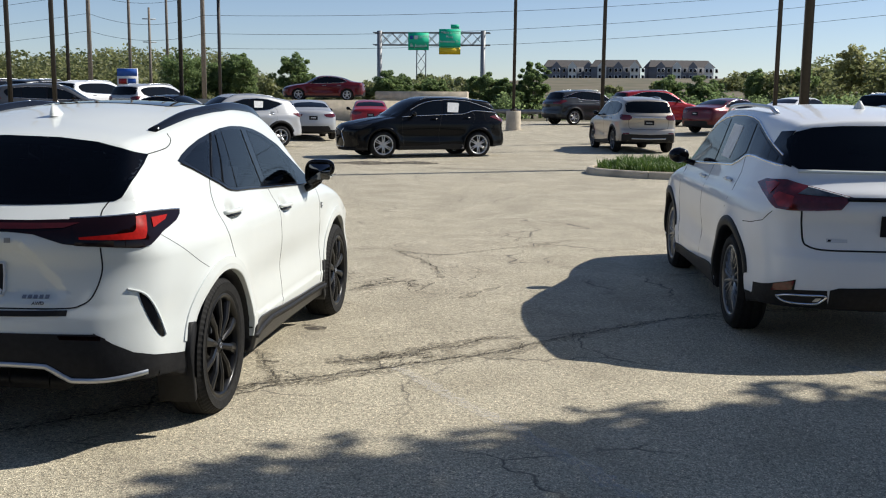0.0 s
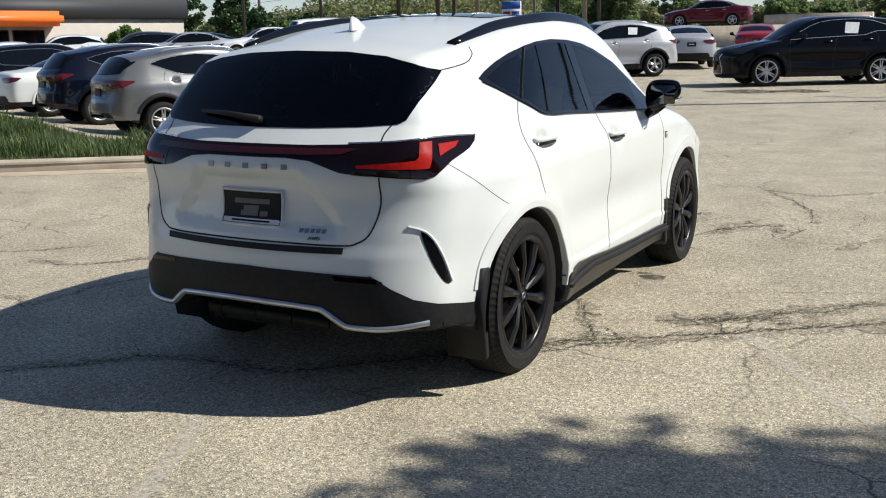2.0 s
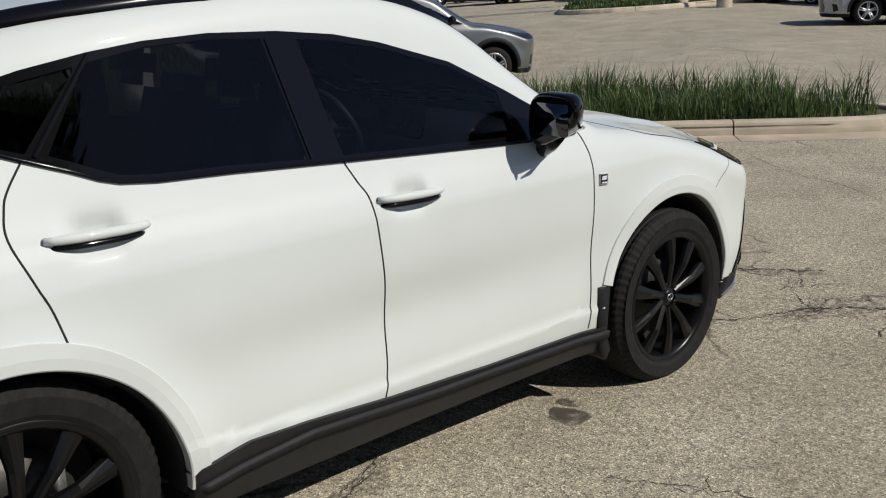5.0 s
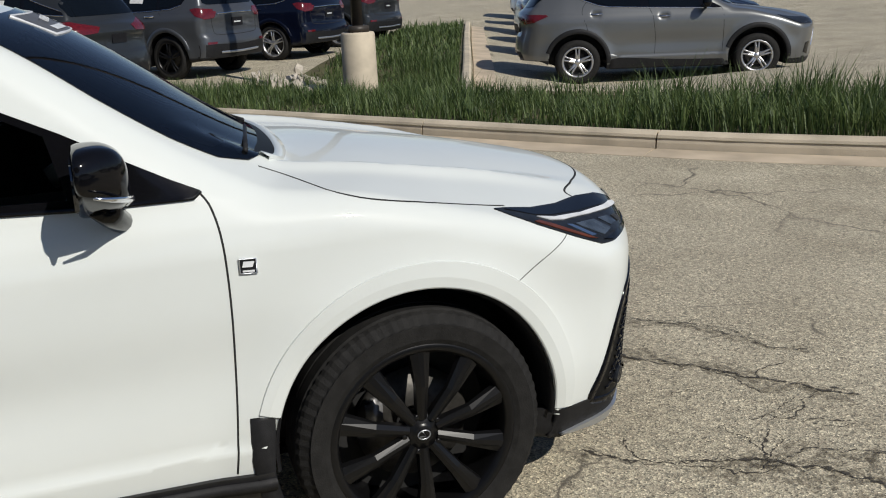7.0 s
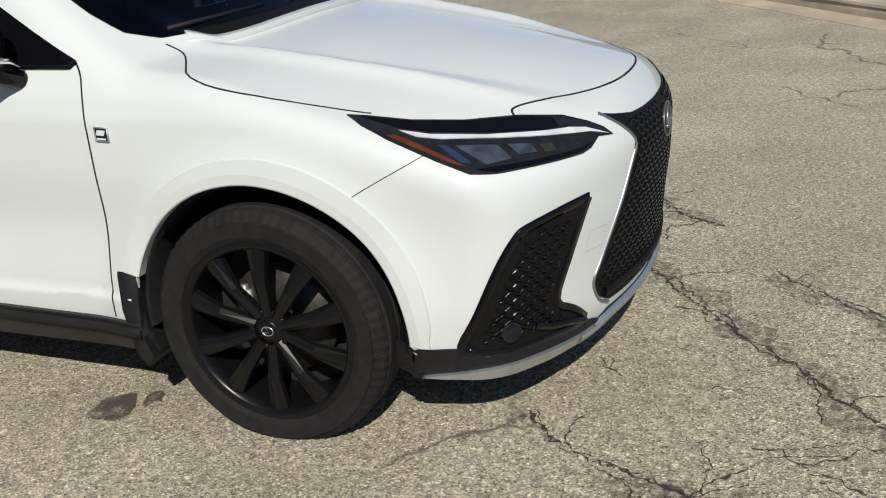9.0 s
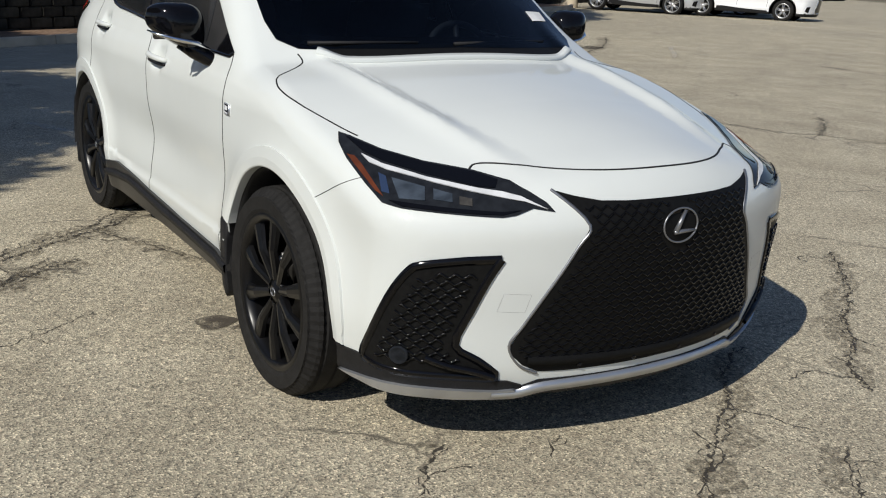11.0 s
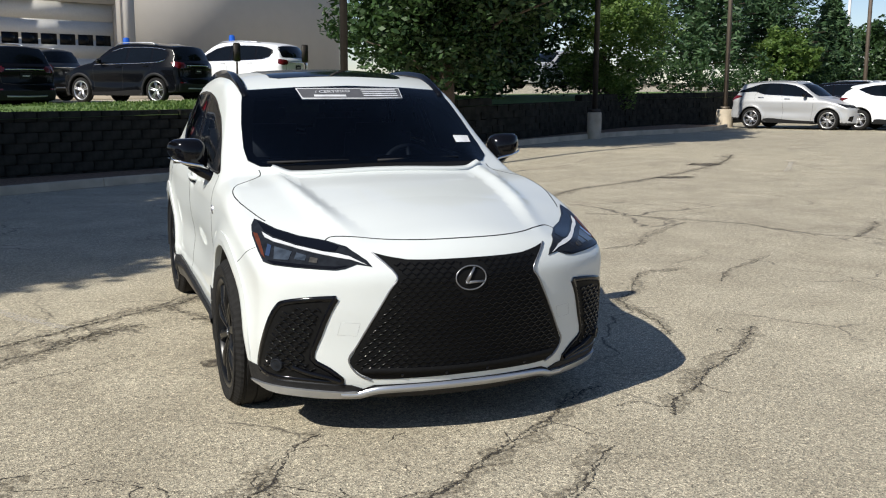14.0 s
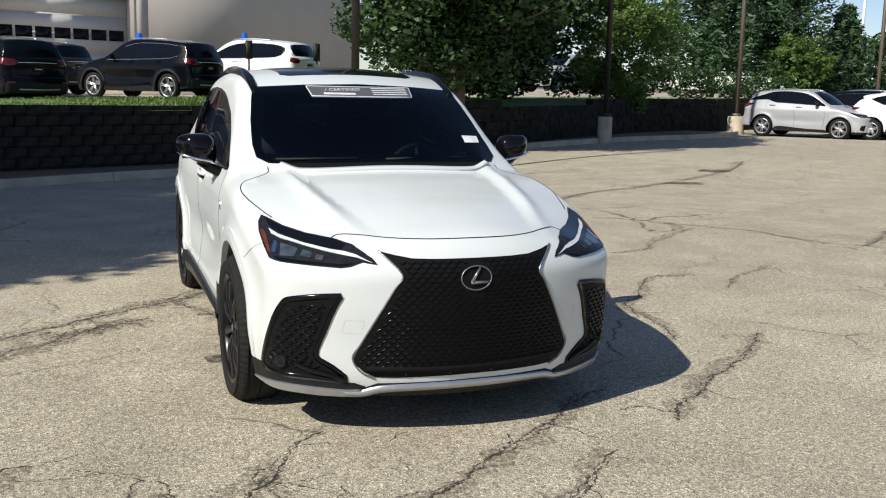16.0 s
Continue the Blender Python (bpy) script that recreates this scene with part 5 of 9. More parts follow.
SUV_LINES = dict(
    dlo=DLO, panes=([(-1.40, 1.362), (-1.20, 1.428), (-1.02, 1.462), (-1.185, 1.268), (-1.35, 1.335)],
                    [(-0.985, 1.470), (-0.82, 1.500), (-0.46, 1.502), (-0.395, 1.152), (-0.87, 1.178), (-1.13, 1.258)],
                    [(-0.335, 1.494), (-0.03, 1.448), (0.25, 1.366), (0.44, 1.270), (0.50, 1.113), (-0.265, 1.146)]),
    chrome=[(-1.45, 1.350), (-1.197, 1.253), (-1.02, 1.185), (-0.87, 1.160), (-0.26, 1.128), (0.66, 1.088)],
    roof_chrome=[(-1.47, 1.366), (-1.287, 1.432), (-0.97, 1.501), (-0.626, 1.530), (-0.20, 1.504), (0.25, 1.389), (0.63, 1.179)],
    ws=W_SHIELD, rg=R_GLASS, doors=(DOOR_R[:-1], DOOR_B, DOOR_F), sheet=[(-0.82, 1.44), (-0.52, 1.45), (-0.50, 1.24), (-0.78, 1.235)],
    lamp=[(-1.08, 1.08), (-0.86, 1.085), (-0.55, 1.075), (-0.52, 1.05), (-0.68, 0.96), (-0.9, 0.935), (-1.08, 1.0)], lamp_in=[(0.34, 1.06), (0.60, 1.085), (0.60, 0.99), (0.40, 1.03)],
    head=HEAD, grille=[(0.0, 0.80), (0.36, 0.80), (0.28, 0.70), (0.40, 0.42), (0.36, 0.30), (0.0, 0.30)],
    plate=[(-0.15, 0.93), (0.15, 0.93), (0.15, 0.79), (-0.15, 0.79)], sill=SILL, handles=((-1.06, 1.055), (-0.05, 0.99)), rails=True, fog=[(0.50, 0.52), (0.34, 0.50), (0.30, 0.36), (0.45, 0.32)])
SEDAN_LINES = dict(
    dlo=[(-1.42, 1.09), (-1.15, 1.24), (-0.85, 1.325), (-0.40, 1.37), (-0.05, 1.355), (0.30, 1.27), (0.62, 1.10), (0.72, 1.00), (0.70, 0.975), (-0.2, 0.985), (-1.0, 1.02), (-1.35, 1.06)],
    panes=([(-1.05, 1.25), (-0.85, 1.31), (-0.42, 1.355), (-0.33, 1.00), (-1.0, 1.035)], [(-0.30, 1.352), (-0.05, 1.34), (0.28, 1.255), (0.55, 1.10), (0.58, 1.0), (-0.23, 1.0)]),
    chrome=[(-1.40, 1.085), (-1.0, 1.017), (-0.2, 0.982), (0.70, 0.972)], roof_chrome=[(-1.42, 1.095), (-1.15, 1.245), (-0.85, 1.33), (-0.40, 1.375), (-0.05, 1.36), (0.30, 1.275), (0.62, 1.105)],
    ws=[(0.0, 1.385), (0.34, 1.375), (0.58, 1.355), (0.66, 1.18), (0.72, 1.01), (0.40, 1.02), (0.0, 1.035)],
    rg=[(0.0, 1.36), (0.45, 1.33), (0.56, 1.30), (0.66, 1.16), (0.45, 1.165), (0.0, 1.175)],
    doors=([(-1.02, 1.0), (-1.06, 0.85), (-1.03, 0.62), (-0.98, 0.52)], [(-0.24, 0.98), (-0.20, 0.80), (-0.19, 0.5), (-0.21, 0.30)], [(0.80, 0.96), (0.86, 0.80), (0.88, 0.5), (0.83, 0.28)]),
    lamp=[(-1.15, 0.93), (-0.86, 0.95), (-0.66, 0.93), (-0.72, 0.86), (-0.95, 0.80), (-1.15, 0.82)], lamp_in=[(0.38, 0.92), (0.60, 0.93), (0.60, 0.83), (0.42, 0.85)],
    head=[(0.22, 0.76), (0.35, 0.745), (0.60, 0.70), (0.72, 0.64), (0.60, 0.625), (0.35, 0.63), (0.25, 0.68)], grille=[(0.0, 0.66), (0.30, 0.66), (0.25, 0.55), (0.36, 0.34), (0.32, 0.25), (0.0, 0.25)],
    plate=[(-0.15, 0.86), (0.15, 0.86), (0.15, 0.72), (-0.15, 0.72)], sheet=[(-0.80, 1.28), (-0.52, 1.29), (-0.50, 1.10), (-0.78, 1.09)], sill=[(-1.0, 0.26), (0.0, 0.26), (1.0, 0.25)], handles=((-0.95, 0.88), (-0.08, 0.86)), rails=False, fog=[(0.50, 0.40), (0.34, 0.38), (0.32, 0.28), (0.48, 0.26)])
LUX = dict(
    hub_z=0.345, rear=-1.40, front=1.39, arch=0.44, flare=0.018, belt=1.10, height=1.70, round=0.06, waist=0.022, skirt=True,
    plan=[(-2.45, 0.66), (-2.1, 0.83), (-1.5, 0.915), (-0.9, 0.925), (0.0, 0.92), (0.9, 0.925), (1.4, 0.925), (1.9, 0.89), (2.45, 0.78)],
    section=NX["section"], cabin=[(-2.4, 0.20), (-1.9, 0.14), (-1.4, 0.09), (-0.8, 0.05), (0.0, 0.04), (0.6, 0.06), (1.2, 0.12)],
    top=[(-2.46, 0.90), (-2.38, 1.05), (-2.30, 1.12), (-2.2, 1.18), (-1.98, 1.49), (-1.90, 1.59), (-1.6, 1.64), (-1.1, 1.685), (-0.5, 1.705), (0.0, 1.695), (0.4, 1.62), (1.1, 1.20), (1.2, 1.14), (1.5, 1.10), (1.85, 1.04), (2.15, 0.97), (2.32, 0.90), (2.42, 0.78), (2.55, 0.6)],
    crown=NX["crown"], ridge=NX["ridge"],
    nose=[(0.15, 2.30), (0.30, 2.39), (0.45, 2.40), (0.62, 2.41), (0.75, 2.41), (0.84, 2.39), (0.95, 2.31)], nose_curve=0.36,
    tail=[(0.15, -2.15), (0.28, -2.28), (0.36, -2.36), (0.50, -2.39), (0.66, -2.37), (0.74, -2.34), (0.90, -2.32), (1.02, -2.36), (1.10, -2.37), (1.2, -2.24)], tail_curve=0.25, tail_round=0.15,
    floor=[(-2.5, 0.33), (-2.05, 0.32), (-1.8, 0.28), (-1.2, 0.22), (1.5, 0.21), (2.5, 0.19)])
BOXY = dict(LUX, tail_curve=0.16, tail_round=0.12,
    plan=[(-2.35, 0.78), (-2.0, 0.875), (-1.5, 0.915), (0.0, 0.915), (0.9, 0.92), (1.4, 0.92), (1.9, 0.885), (2.4, 0.78)],
    cabin=[(-2.4, 0.10), (-1.9, 0.08), (-1.4, 0.06), (-0.8, 0.05), (0.0, 0.04), (0.6, 0.06), (1.2, 0.12)],
    top=[(-2.36, 0.95), (-2.30, 1.10), (-2.24, 1.18), (-2.04, 1.50), (-1.96, 1.585), (-1.6, 1.64), (-1.1, 1.68), (-0.5, 1.70), (0.0, 1.69), (0.4, 1.61), (1.1, 1.21), (1.2, 1.16), (1.5, 1.12), (1.85, 1.06), (2.1, 0.98), (2.25, 0.90), (2.36, 0.78), (2.5, 0.6)],
    nose=[(0.15, 2.22), (0.30, 2.31), (0.45, 2.33), (0.62, 2.34), (0.75, 2.34), (0.84, 2.32), (0.95, 2.25)],
    tail=[(0.15, -2.12), (0.28, -2.22), (0.36, -2.29), (0.55, -2.32), (0.66, -2.30), (0.74, -2.26), (0.90, -2.25), (1.02, -2.26), (1.10, -2.26), (1.2, -2.18)])
RX_LINES = dict(SUV_LINES,
    dlo=[(-1.98, 1.275), (-1.92, 1.335), (-1.84, 1.370), (-1.69, 1.405), (-1.37, 1.505), (-1.20, 1.56), (-1.0, 1.590), (-0.75, 1.603), (-0.45, 1.602), (-0.10, 1.575), (0.12, 1.535), (0.35, 1.45), (0.60, 1.31), (0.78, 1.20), (0.86, 1.145), (0.84, 1.13), (0.55, 1.155), (-0.30, 1.195), (-0.95, 1.222), (-1.10, 1.26), (-1.22, 1.305), (-1.30, 1.315), (-1.46, 1.314), (-1.72, 1.293)],
    panes=([(-1.24, 1.525), (-1.38, 1.48), (-1.69, 1.385), (-1.86, 1.33), (-1.86, 1.30), (-1.46, 1.33), (-1.28, 1.33)], [(-1.17, 1.545), (-1.0, 1.572), (-0.75, 1.585), (-0.42, 1.583), (-0.36, 1.215), (-0.94, 1.24), (-1.09, 1.28), (-1.20, 1.325)],
           [(-0.32, 1.578), (-0.10, 1.557), (0.12, 1.517), (0.35, 1.43), (0.55, 1.31), (0.62, 1.17), (-0.28, 1.212)]),
    chrome=[(-1.98, 1.270), (-1.72, 1.288), (-1.46, 1.309), (-1.30, 1.310), (-1.22, 1.300), (-1.10, 1.255), (-0.95, 1.217), (-0.30, 1.190), (0.55, 1.150), (0.84, 1.125)],
    roof_chrome=[(-1.92, 1.34), (-1.69, 1.41), (-1.37, 1.51), (-1.20, 1.565), (-1.0, 1.595), (-0.75, 1.608), (-0.45, 1.607), (-0.10, 1.58), (0.12, 1.54), (0.35, 1.455), (0.60, 1.315)],
    ws=[(0.0, 1.625), (0.34, 1.615), (0.60, 1.59), (0.68, 1.40), (0.715, 1.24), (0.70, 1.175), (0.36, 1.175), (0.0, 1.182)],
    rg=[(0.0, 1.548), (0.30, 1.545), (0.50, 1.53), (0.60, 1.50), (0.65, 1.45), (0.665, 1.395), (0.655, 1.275), (0.62, 1.25), (0.0, 1.25)],
    doors=([(-1.22, 1.30), (-1.30, 1.18), (-1.28, 1.05), (-1.20, 0.90)], [(-0.30, 1.19), (-0.25, 1.0), (-0.20, 0.7), (-0.22, 0.36)], [(0.84, 1.12), (0.87, 0.95), (0.85, 0.6), (0.82, 0.33)]),
    lamp=[(-0.511, 1.141), (-0.608, 1.174), (-0.789, 1.180), (-0.887, 1.155), (-1.041, 1.123), (-1.217, 1.084), (-1.197, 1.040), (-1.172, 1.002), (-1.047, 0.992), (-0.881, 0.986), (-0.781, 0.994), (-0.68, 1.051)], lamp_in=(),
    plate=[(-0.15, 0.97), (0.15, 0.97), (0.15, 0.83), (-0.15, 0.83)], handles=((-1.06, 1.11), (-0.08, 1.07)), rails=True, wheel=(0.366, 0.270),
    sheet=[(-0.86, 1.52), (-0.52, 1.535), (-0.48, 1.265), (-0.80, 1.255)])
WHITE_RX_LINES = dict(RX_LINES, tail=True)
BOXY_LINES = dict(RX_LINES,
    dlo=[(-1.80, 1.42), (-1.66, 1.475), (-1.4, 1.52), (-1.0, 1.545), (-0.4, 1.555), (-0.10, 1.53), (0.25, 1.45), (0.55, 1.31), (0.75, 1.18), (0.86, 1.11), (0.84, 1.09), (0.0, 1.10), (-1.0, 1.125), (-1.5, 1.15), (-1.72, 1.21), (-1.82, 1.33)],
    panes=([(-1.26, 1.515), (-1.45, 1.49), (-1.66, 1.45), (-1.76, 1.40), (-1.72, 1.26), (-1.6, 1.20), (-1.26, 1.165)], [(-1.20, 1.518), (-0.75, 1.53), (-0.42, 1.535), (-0.36, 1.135), (-1.20, 1.155)],
           [(-0.32, 1.53), (-0.10, 1.51), (0.25, 1.425), (0.52, 1.29), (0.60, 1.12), (0.0, 1.12), (-0.28, 1.13)]),
    chrome=[(-1.72, 1.205), (-1.5, 1.145), (-1.0, 1.12), (0.0, 1.095), (0.84, 1.085)], roof_chrome=[(-1.66, 1.48), (-1.4, 1.525), (-1.0, 1.55), (-0.4, 1.56), (-0.10, 1.535), (0.25, 1.455)],
    rg=[(0.0, 1.54), (0.45, 1.53), (0.62, 1.50), (0.68, 1.44), (0.68, 1.23), (0.60, 1.195), (0.0, 1.19)],
    lamp=[(-0.98, 1.12), (-0.86, 1.13), (-0.68, 1.15), (-0.60, 1.13), (-0.66, 1.02), (-0.80, 0.97), (-0.98, 0.98)], lamp_in=[(0.50, 1.08), (0.68, 1.12), (0.68, 0.99), (0.54, 1.0)],
    grille=[(0.0, 0.86), (0.42, 0.86), (0.40, 0.72), (0.30, 0.66), (0.0, 0.66)],
    doors=([(-1.22, 1.15), (-1.30, 1.05), (-1.24, 0.90)], [(-0.30, 1.115), (-0.25, 1.0), (-0.20, 0.7), (-0.22, 0.36)], [(0.84, 1.08), (0.87, 0.95), (0.85, 0.6), (0.82, 0.33)]),
    boxy=True, handles=((-1.06, 1.04), (-0.08, 1.02)), sheet=[(-0.90, 1.46), (-0.60, 1.47), (-0.58, 1.26), (-0.88, 1.25)])


def plain_car(name, c, L, h, rim_mat, spokes, wheel_detail=0.5):
    """A car seen from farther off, with its panels, glass, lamps and wheels. It stands at the origin and looks along +y."""
    car = thing(name, "parked car", "car")
    f = body_shape(c)
    P, F = nets(f, (-1.0, -2.55, 0.10), (1.0, 2.55, c["height"] + 0.1), h)
    skin = Skin(P, F, f)
    R = c["arch"]

    def pick(x, y, z, n):
        w = np.zeros(len(x), int)
        w[(z < 0.29) | (n[:, 2] < -0.7) | ((z < 0.37) & (y < -1.75))] = 1
        for yc in (c["rear"], c["front"]):
            w[np.hypot(y - yc, z - c["hub_z"]) < R + h * 0.25] = 1
        return w
    split_body(car, P, F, f, ["body_shell", "lower_body"], [WHITE, TRIM], pick)
    g = 0.03 if "tail" in L else 0.06
    both("window_surround", skin.panel(L["dlo"], "+x", 0.003, 0.0, g), GLOSS, car)
    for p in L["panes"]:
        both("side_window", skin.panel(p, "+x", 0.007, 0.0, g), TINT, car)
    both("window_chrome", skin.strip(L["chrome"], "+x", 0.014, 0.008, 0.08), CHROME, car)
    both("window_chrome", skin.strip(L["roof_chrome"], "+x", 0.012, 0.008, 0.08), CHROME, car)
    part("windscreen", skin.panel(whole(L["ws"]), "+y", 0.004, 0.0, g), TINT, car)
    part("rear_window", skin.panel(whole(L["rg"]), "-y", 0.006, 0.0, g), TINT, car)
    for d in L["doors"]:
        both("shut_line", skin.strip(d, "+x", 0.007, 0.001, 0.06), GAP, car)
    both("tail_lamp", skin.panel(L["lamp"], 40, 0.008, 0.004, 0.04), LENS_TAIL, car, "red tail lamp")
    if L["lamp_in"]:
        both("tail_lamp", skin.panel(L["lamp_in"], "-y", 0.007, 0.004, 0.04), LENS_TAIL, car, "red tail lamp")
    both("price_sheet", skin.panel(L["sheet"], "+x", 0.010, 0.001, 0.08), PAPER, car, "white price sheet in the side window")
    if "tail" in L:
        dull_red = plain("dull_red_lens", (0.26, 0.014, 0.012), 0.15, 0, 0.3, 25, 0, 0.4)
        both("lamp_element", skin.panel([(-0.615, 1.150), (-0.70, 1.165), (-0.76, 1.155), (-0.72, 1.10), (-0.70, 1.075)], 40, 0.011, 0.002, 0.02), dull_red, car, "dull red element")
        both("lamp_element", skin.panel([(-0.74, 1.075), (-0.78, 1.10), (-0.89, 1.075), (-0.89, 1.005), (-0.80, 1.008)], 40, 0.011, 0.002, 0.02), dull_red, car, "dull red element")
        both("lamp_element", skin.panel([(-0.92, 1.035), (-1.17, 1.045), (-1.16, 1.012), (-1.04, 1.005), (-0.92, 1.002)], 40, 0.010, 0.002, 0.02), plain("deep_red_lens", (0.09, 0.006, 0.007), 0.2, 0, 0.2, 25), car, "deep red element")
        both("lamp_element", skin.panel([(-0.905, 1.090), (-0.945, 1.130), (-1.04, 1.115), (-1.19, 1.083), (-1.06, 1.082)], 40, 0.011, 0.002, 0.02), LENS_CLEAR, car, "clear reversing element")
        both("lamp_edge", skin.strip([(-0.94, 1.136), (-1.05, 1.113), (-1.20, 1.080)], 40, 0.007, 0.013), PALE, car)
        part("tailgate_strip", skin.strip([(-0.36, 1.070), (0.0, 1.074), (0.36, 1.070)], "-y", 0.026, 0.010), GLOSS, car, "dark chrome tailgate strip")
        part("glass_ledge", skin.strip([(-0.62, 1.238), (0.0, 1.236), (0.62, 1.238)], "-y", 0.022, 0.012), WHITE, car)
        part("tailgate_gap", skin.strip(spline([(0.636, 0.987), (0.625, 0.86), (0.617, 0.789), (0.589, 0.753), (0.487, 0.731), (0.2, 0.734), (-0.2, 0.734), (-0.487, 0.731), (-0.589, 0.753), (-0.617, 0.789), (-0.625, 0.86), (-0.636, 0.987)]), "-y", 0.012, 0.002), GAP, car)
        part("model_badge", skin.panel([(-0.477, 0.808), (-0.349, 0.807), (-0.349, 0.784), (-0.477, 0.782)], "-y", 0.005, 0.003, 0.04), SATIN, car)
        part("model_badge", skin.panel([(-0.465, 0.802), (-0.445, 0.802), (-0.450, 0.788), (-0.470, 0.788)], "-y", 0.009, 0.001, 0.04), INK, car)
        both("rear_trim", skin.panel([(0.86, 0.452), (0.77, 0.490), (0.656, 0.527), (0.665, 0.457), (0.466, 0.465), (0.45, 0.34), (0.86, 0.34)], "-y", 0.005, 0.01, 0.03), TRIM, car, "black lower bumper trim")
        both("reflector", skin.panel([(0.785, 0.437), (0.773, 0.484), (0.662, 0.521), (0.678, 0.458)], "-y", 0.011, 0.006, 0.03), LENS_TAIL, car, "red rear reflector")
        both("exhaust_trim", skin.strip(spline([(0.755, 0.402), (0.70, 0.420), (0.58, 0.426), (0.472, 0.428), (0.495, 0.390), (0.54, 0.368), (0.70, 0.368), (0.755, 0.402)], 4), "-y", 0.013, 0.014), CHROME, car, "chrome exhaust trim")
        both("exhaust_mouth", skin.panel([(0.735, 0.402), (0.69, 0.414), (0.49, 0.420), (0.51, 0.385), (0.55, 0.374), (0.69, 0.374)], "-y", 0.009, 0.002, 0.03), GAP, car)
        both("exhaust_pipe", skin.panel([(0.53, 0.412), (0.495, 0.414), (0.515, 0.388), (0.55, 0.384)], "-y", 0.012, 0.002, 0.03), SATIN, car)
        both("pillar_panel", skin.panel([(0.600, 1.508), (0.655, 1.50), (0.705, 1.40), (0.70, 1.28), (0.662, 1.262), (0.655, 1.275), (0.665, 1.395), (0.65, 1.45)], "-y", 0.007, 0.004, 0.02), GLOSS, car)
        both("bumper_gap", skin.strip([(-1.72, 0.855), (-1.87, 0.866), (-2.04, 0.90), (-2.12, 0.97)], "+x", 0.005, 0.001), GAP, car)
        fp, _ = skin.spots([(0.0, -1.33)], "+z")
        part("antenna_fin", lathe([(-0.005, 0.045), (0.02, 0.035), (0.055, 0.012), (0.062, 0.001)], 12, "z"), WHITE, car).location = fp[0]
    if "boxy" in L:
        part("tailgate_strip", skin.strip([(-0.50, 1.045), (0.0, 1.055), (0.50, 1.045)], "-y", 0.022, 0.012), CHROME, car, "chrome tailgate strip")
        part("skid_plate", skin.strip([(-0.52, 0.425), (0.0, 0.415), (0.52, 0.425)], "-y", 0.035, 0.016), SATIN, car, "silver rear skid plate")
        both("reflector", skin.panel([(0.60, 0.60), (0.78, 0.60), (0.78, 0.565), (0.60, 0.565)], "-y", 0.010, 0.004, 0.05), LENS_TAIL, car, "red rear reflector")
        part("tailgate_gap", skin.strip(spline([(0.62, 0.98), (0.60, 0.80), (0.55, 0.72), (0.2, 0.70), (-0.2, 0.70), (-0.55, 0.72), (-0.60, 0.80), (-0.62, 0.98)], 3), "-y", 0.010, 0.002, 0.06), GAP, car)
        both("cladding", skin.panel([(0.86, 0.56), (0.55, 0.56), (0.0, 0.54), (0.0, 0.36), (0.86, 0.36)], "-y", 0.004, 0.006, 0.06), TRIM, car, "dark lower cladding")
    both("headlight", skin.panel(L["head"], 150, 0.006, 0.004, 0.04), LENS_HEAD, car)
    part("grille", skin.panel(whole(L["grille"]), "+y", 0.005, 0.006, 0.05), GLOSS, car)
    part("grille_edge", skin.strip(L["grille"][1:-1] + [(0.0, L["grille"][-1][1])] + [(-x, z) for x, z in L["grille"][-2:0:-1]], "+y", 0.016, 0.010, 0.05), CHROME, car)
    both("fog_recess", skin.panel(L["fog"], 150, 0.005, 0.004, 0.04), GLOSS, car)
    pl = part("plate", skin.panel(L["plate"], "-y", 0.012, 0.01, 0.1), INK, car)
    z0, z1 = L["plate"][2][1], L["plate"][0][1]
    part("plate_print", skin.panel([(-0.09, z0 + 0.09), (0.09, z0 + 0.09), (0.09, z0 + 0.055), (-0.09, z0 + 0.055)], "-y", 0.014, 0.0, 0.1), PALE, pl)
    wide = 0.74 if "tail" in L else 0.62
    part("rear_skirt", skin.panel(whole([(0.0, 0.507), (0.399, 0.487), (0.45, 0.468), (0.45, 0.34), (0.0, 0.34)]) if "tail" in L else whole([(0.0, 0.43 if wide > 0.7 else 0.50), (0.4, 0.45 if wide > 0.7 else 0.5), (0.55, 0.50), (wide, 0.50 if wide > 0.7 else 0.42), (wide, 0.34), (0.0, 0.34)]), "-y", 0.005, 0.01, 0.05), TRIM, car)
    both("sill", skin.panel(L["sill"] + [(L["sill"][-1][0], 0.2), (L["sill"][0][0], 0.2)], "+x", 0.010, 0.02, 0.08), TRIM, car)
    for y0, z0 in L["handles"]:
        p, _ = skin.spots([(y0, z0)], "+x")
        both("door_handle", box((p[0][0] + 0.015, y0, z0), (0.03, 0.22, 0.03), None, 0.01), CHROME, car)
    zb = L["chrome"][-1][1]
    bm = bmesh.new()
    bmesh.ops.create_icosphere(bm, subdivisions=2, radius=1.0)
    for v in bm.verts:
        v.co = Vector((1.0 + 0.10 * v.co.x, 0.56 + 0.07 * v.co.y, zb + 0.09 + 0.075 * v.co.z))
    add_tube(bm, [(0.84, 0.56, zb + 0.01), (0.96, 0.56, zb + 0.05)], 0.03, 6)
    both("wing_mirror", bm, GLOSS, car)
    wr, rim_r = L.get("wheel", (0.345, 0.235))
    for yc in (c["rear"], c["front"]):
        both("wheel_arch", arch_lip(skin, yc, 0, c), TRIM if L["rails"] else WHITE, car)
        for s in (1, -1):
            wheel("wheel", car, (s * 0.795, yc, wr - 0.01), wr, 0.22, rim_r, rim_mat, spokes, s, detail=wheel_detail, twin=True)
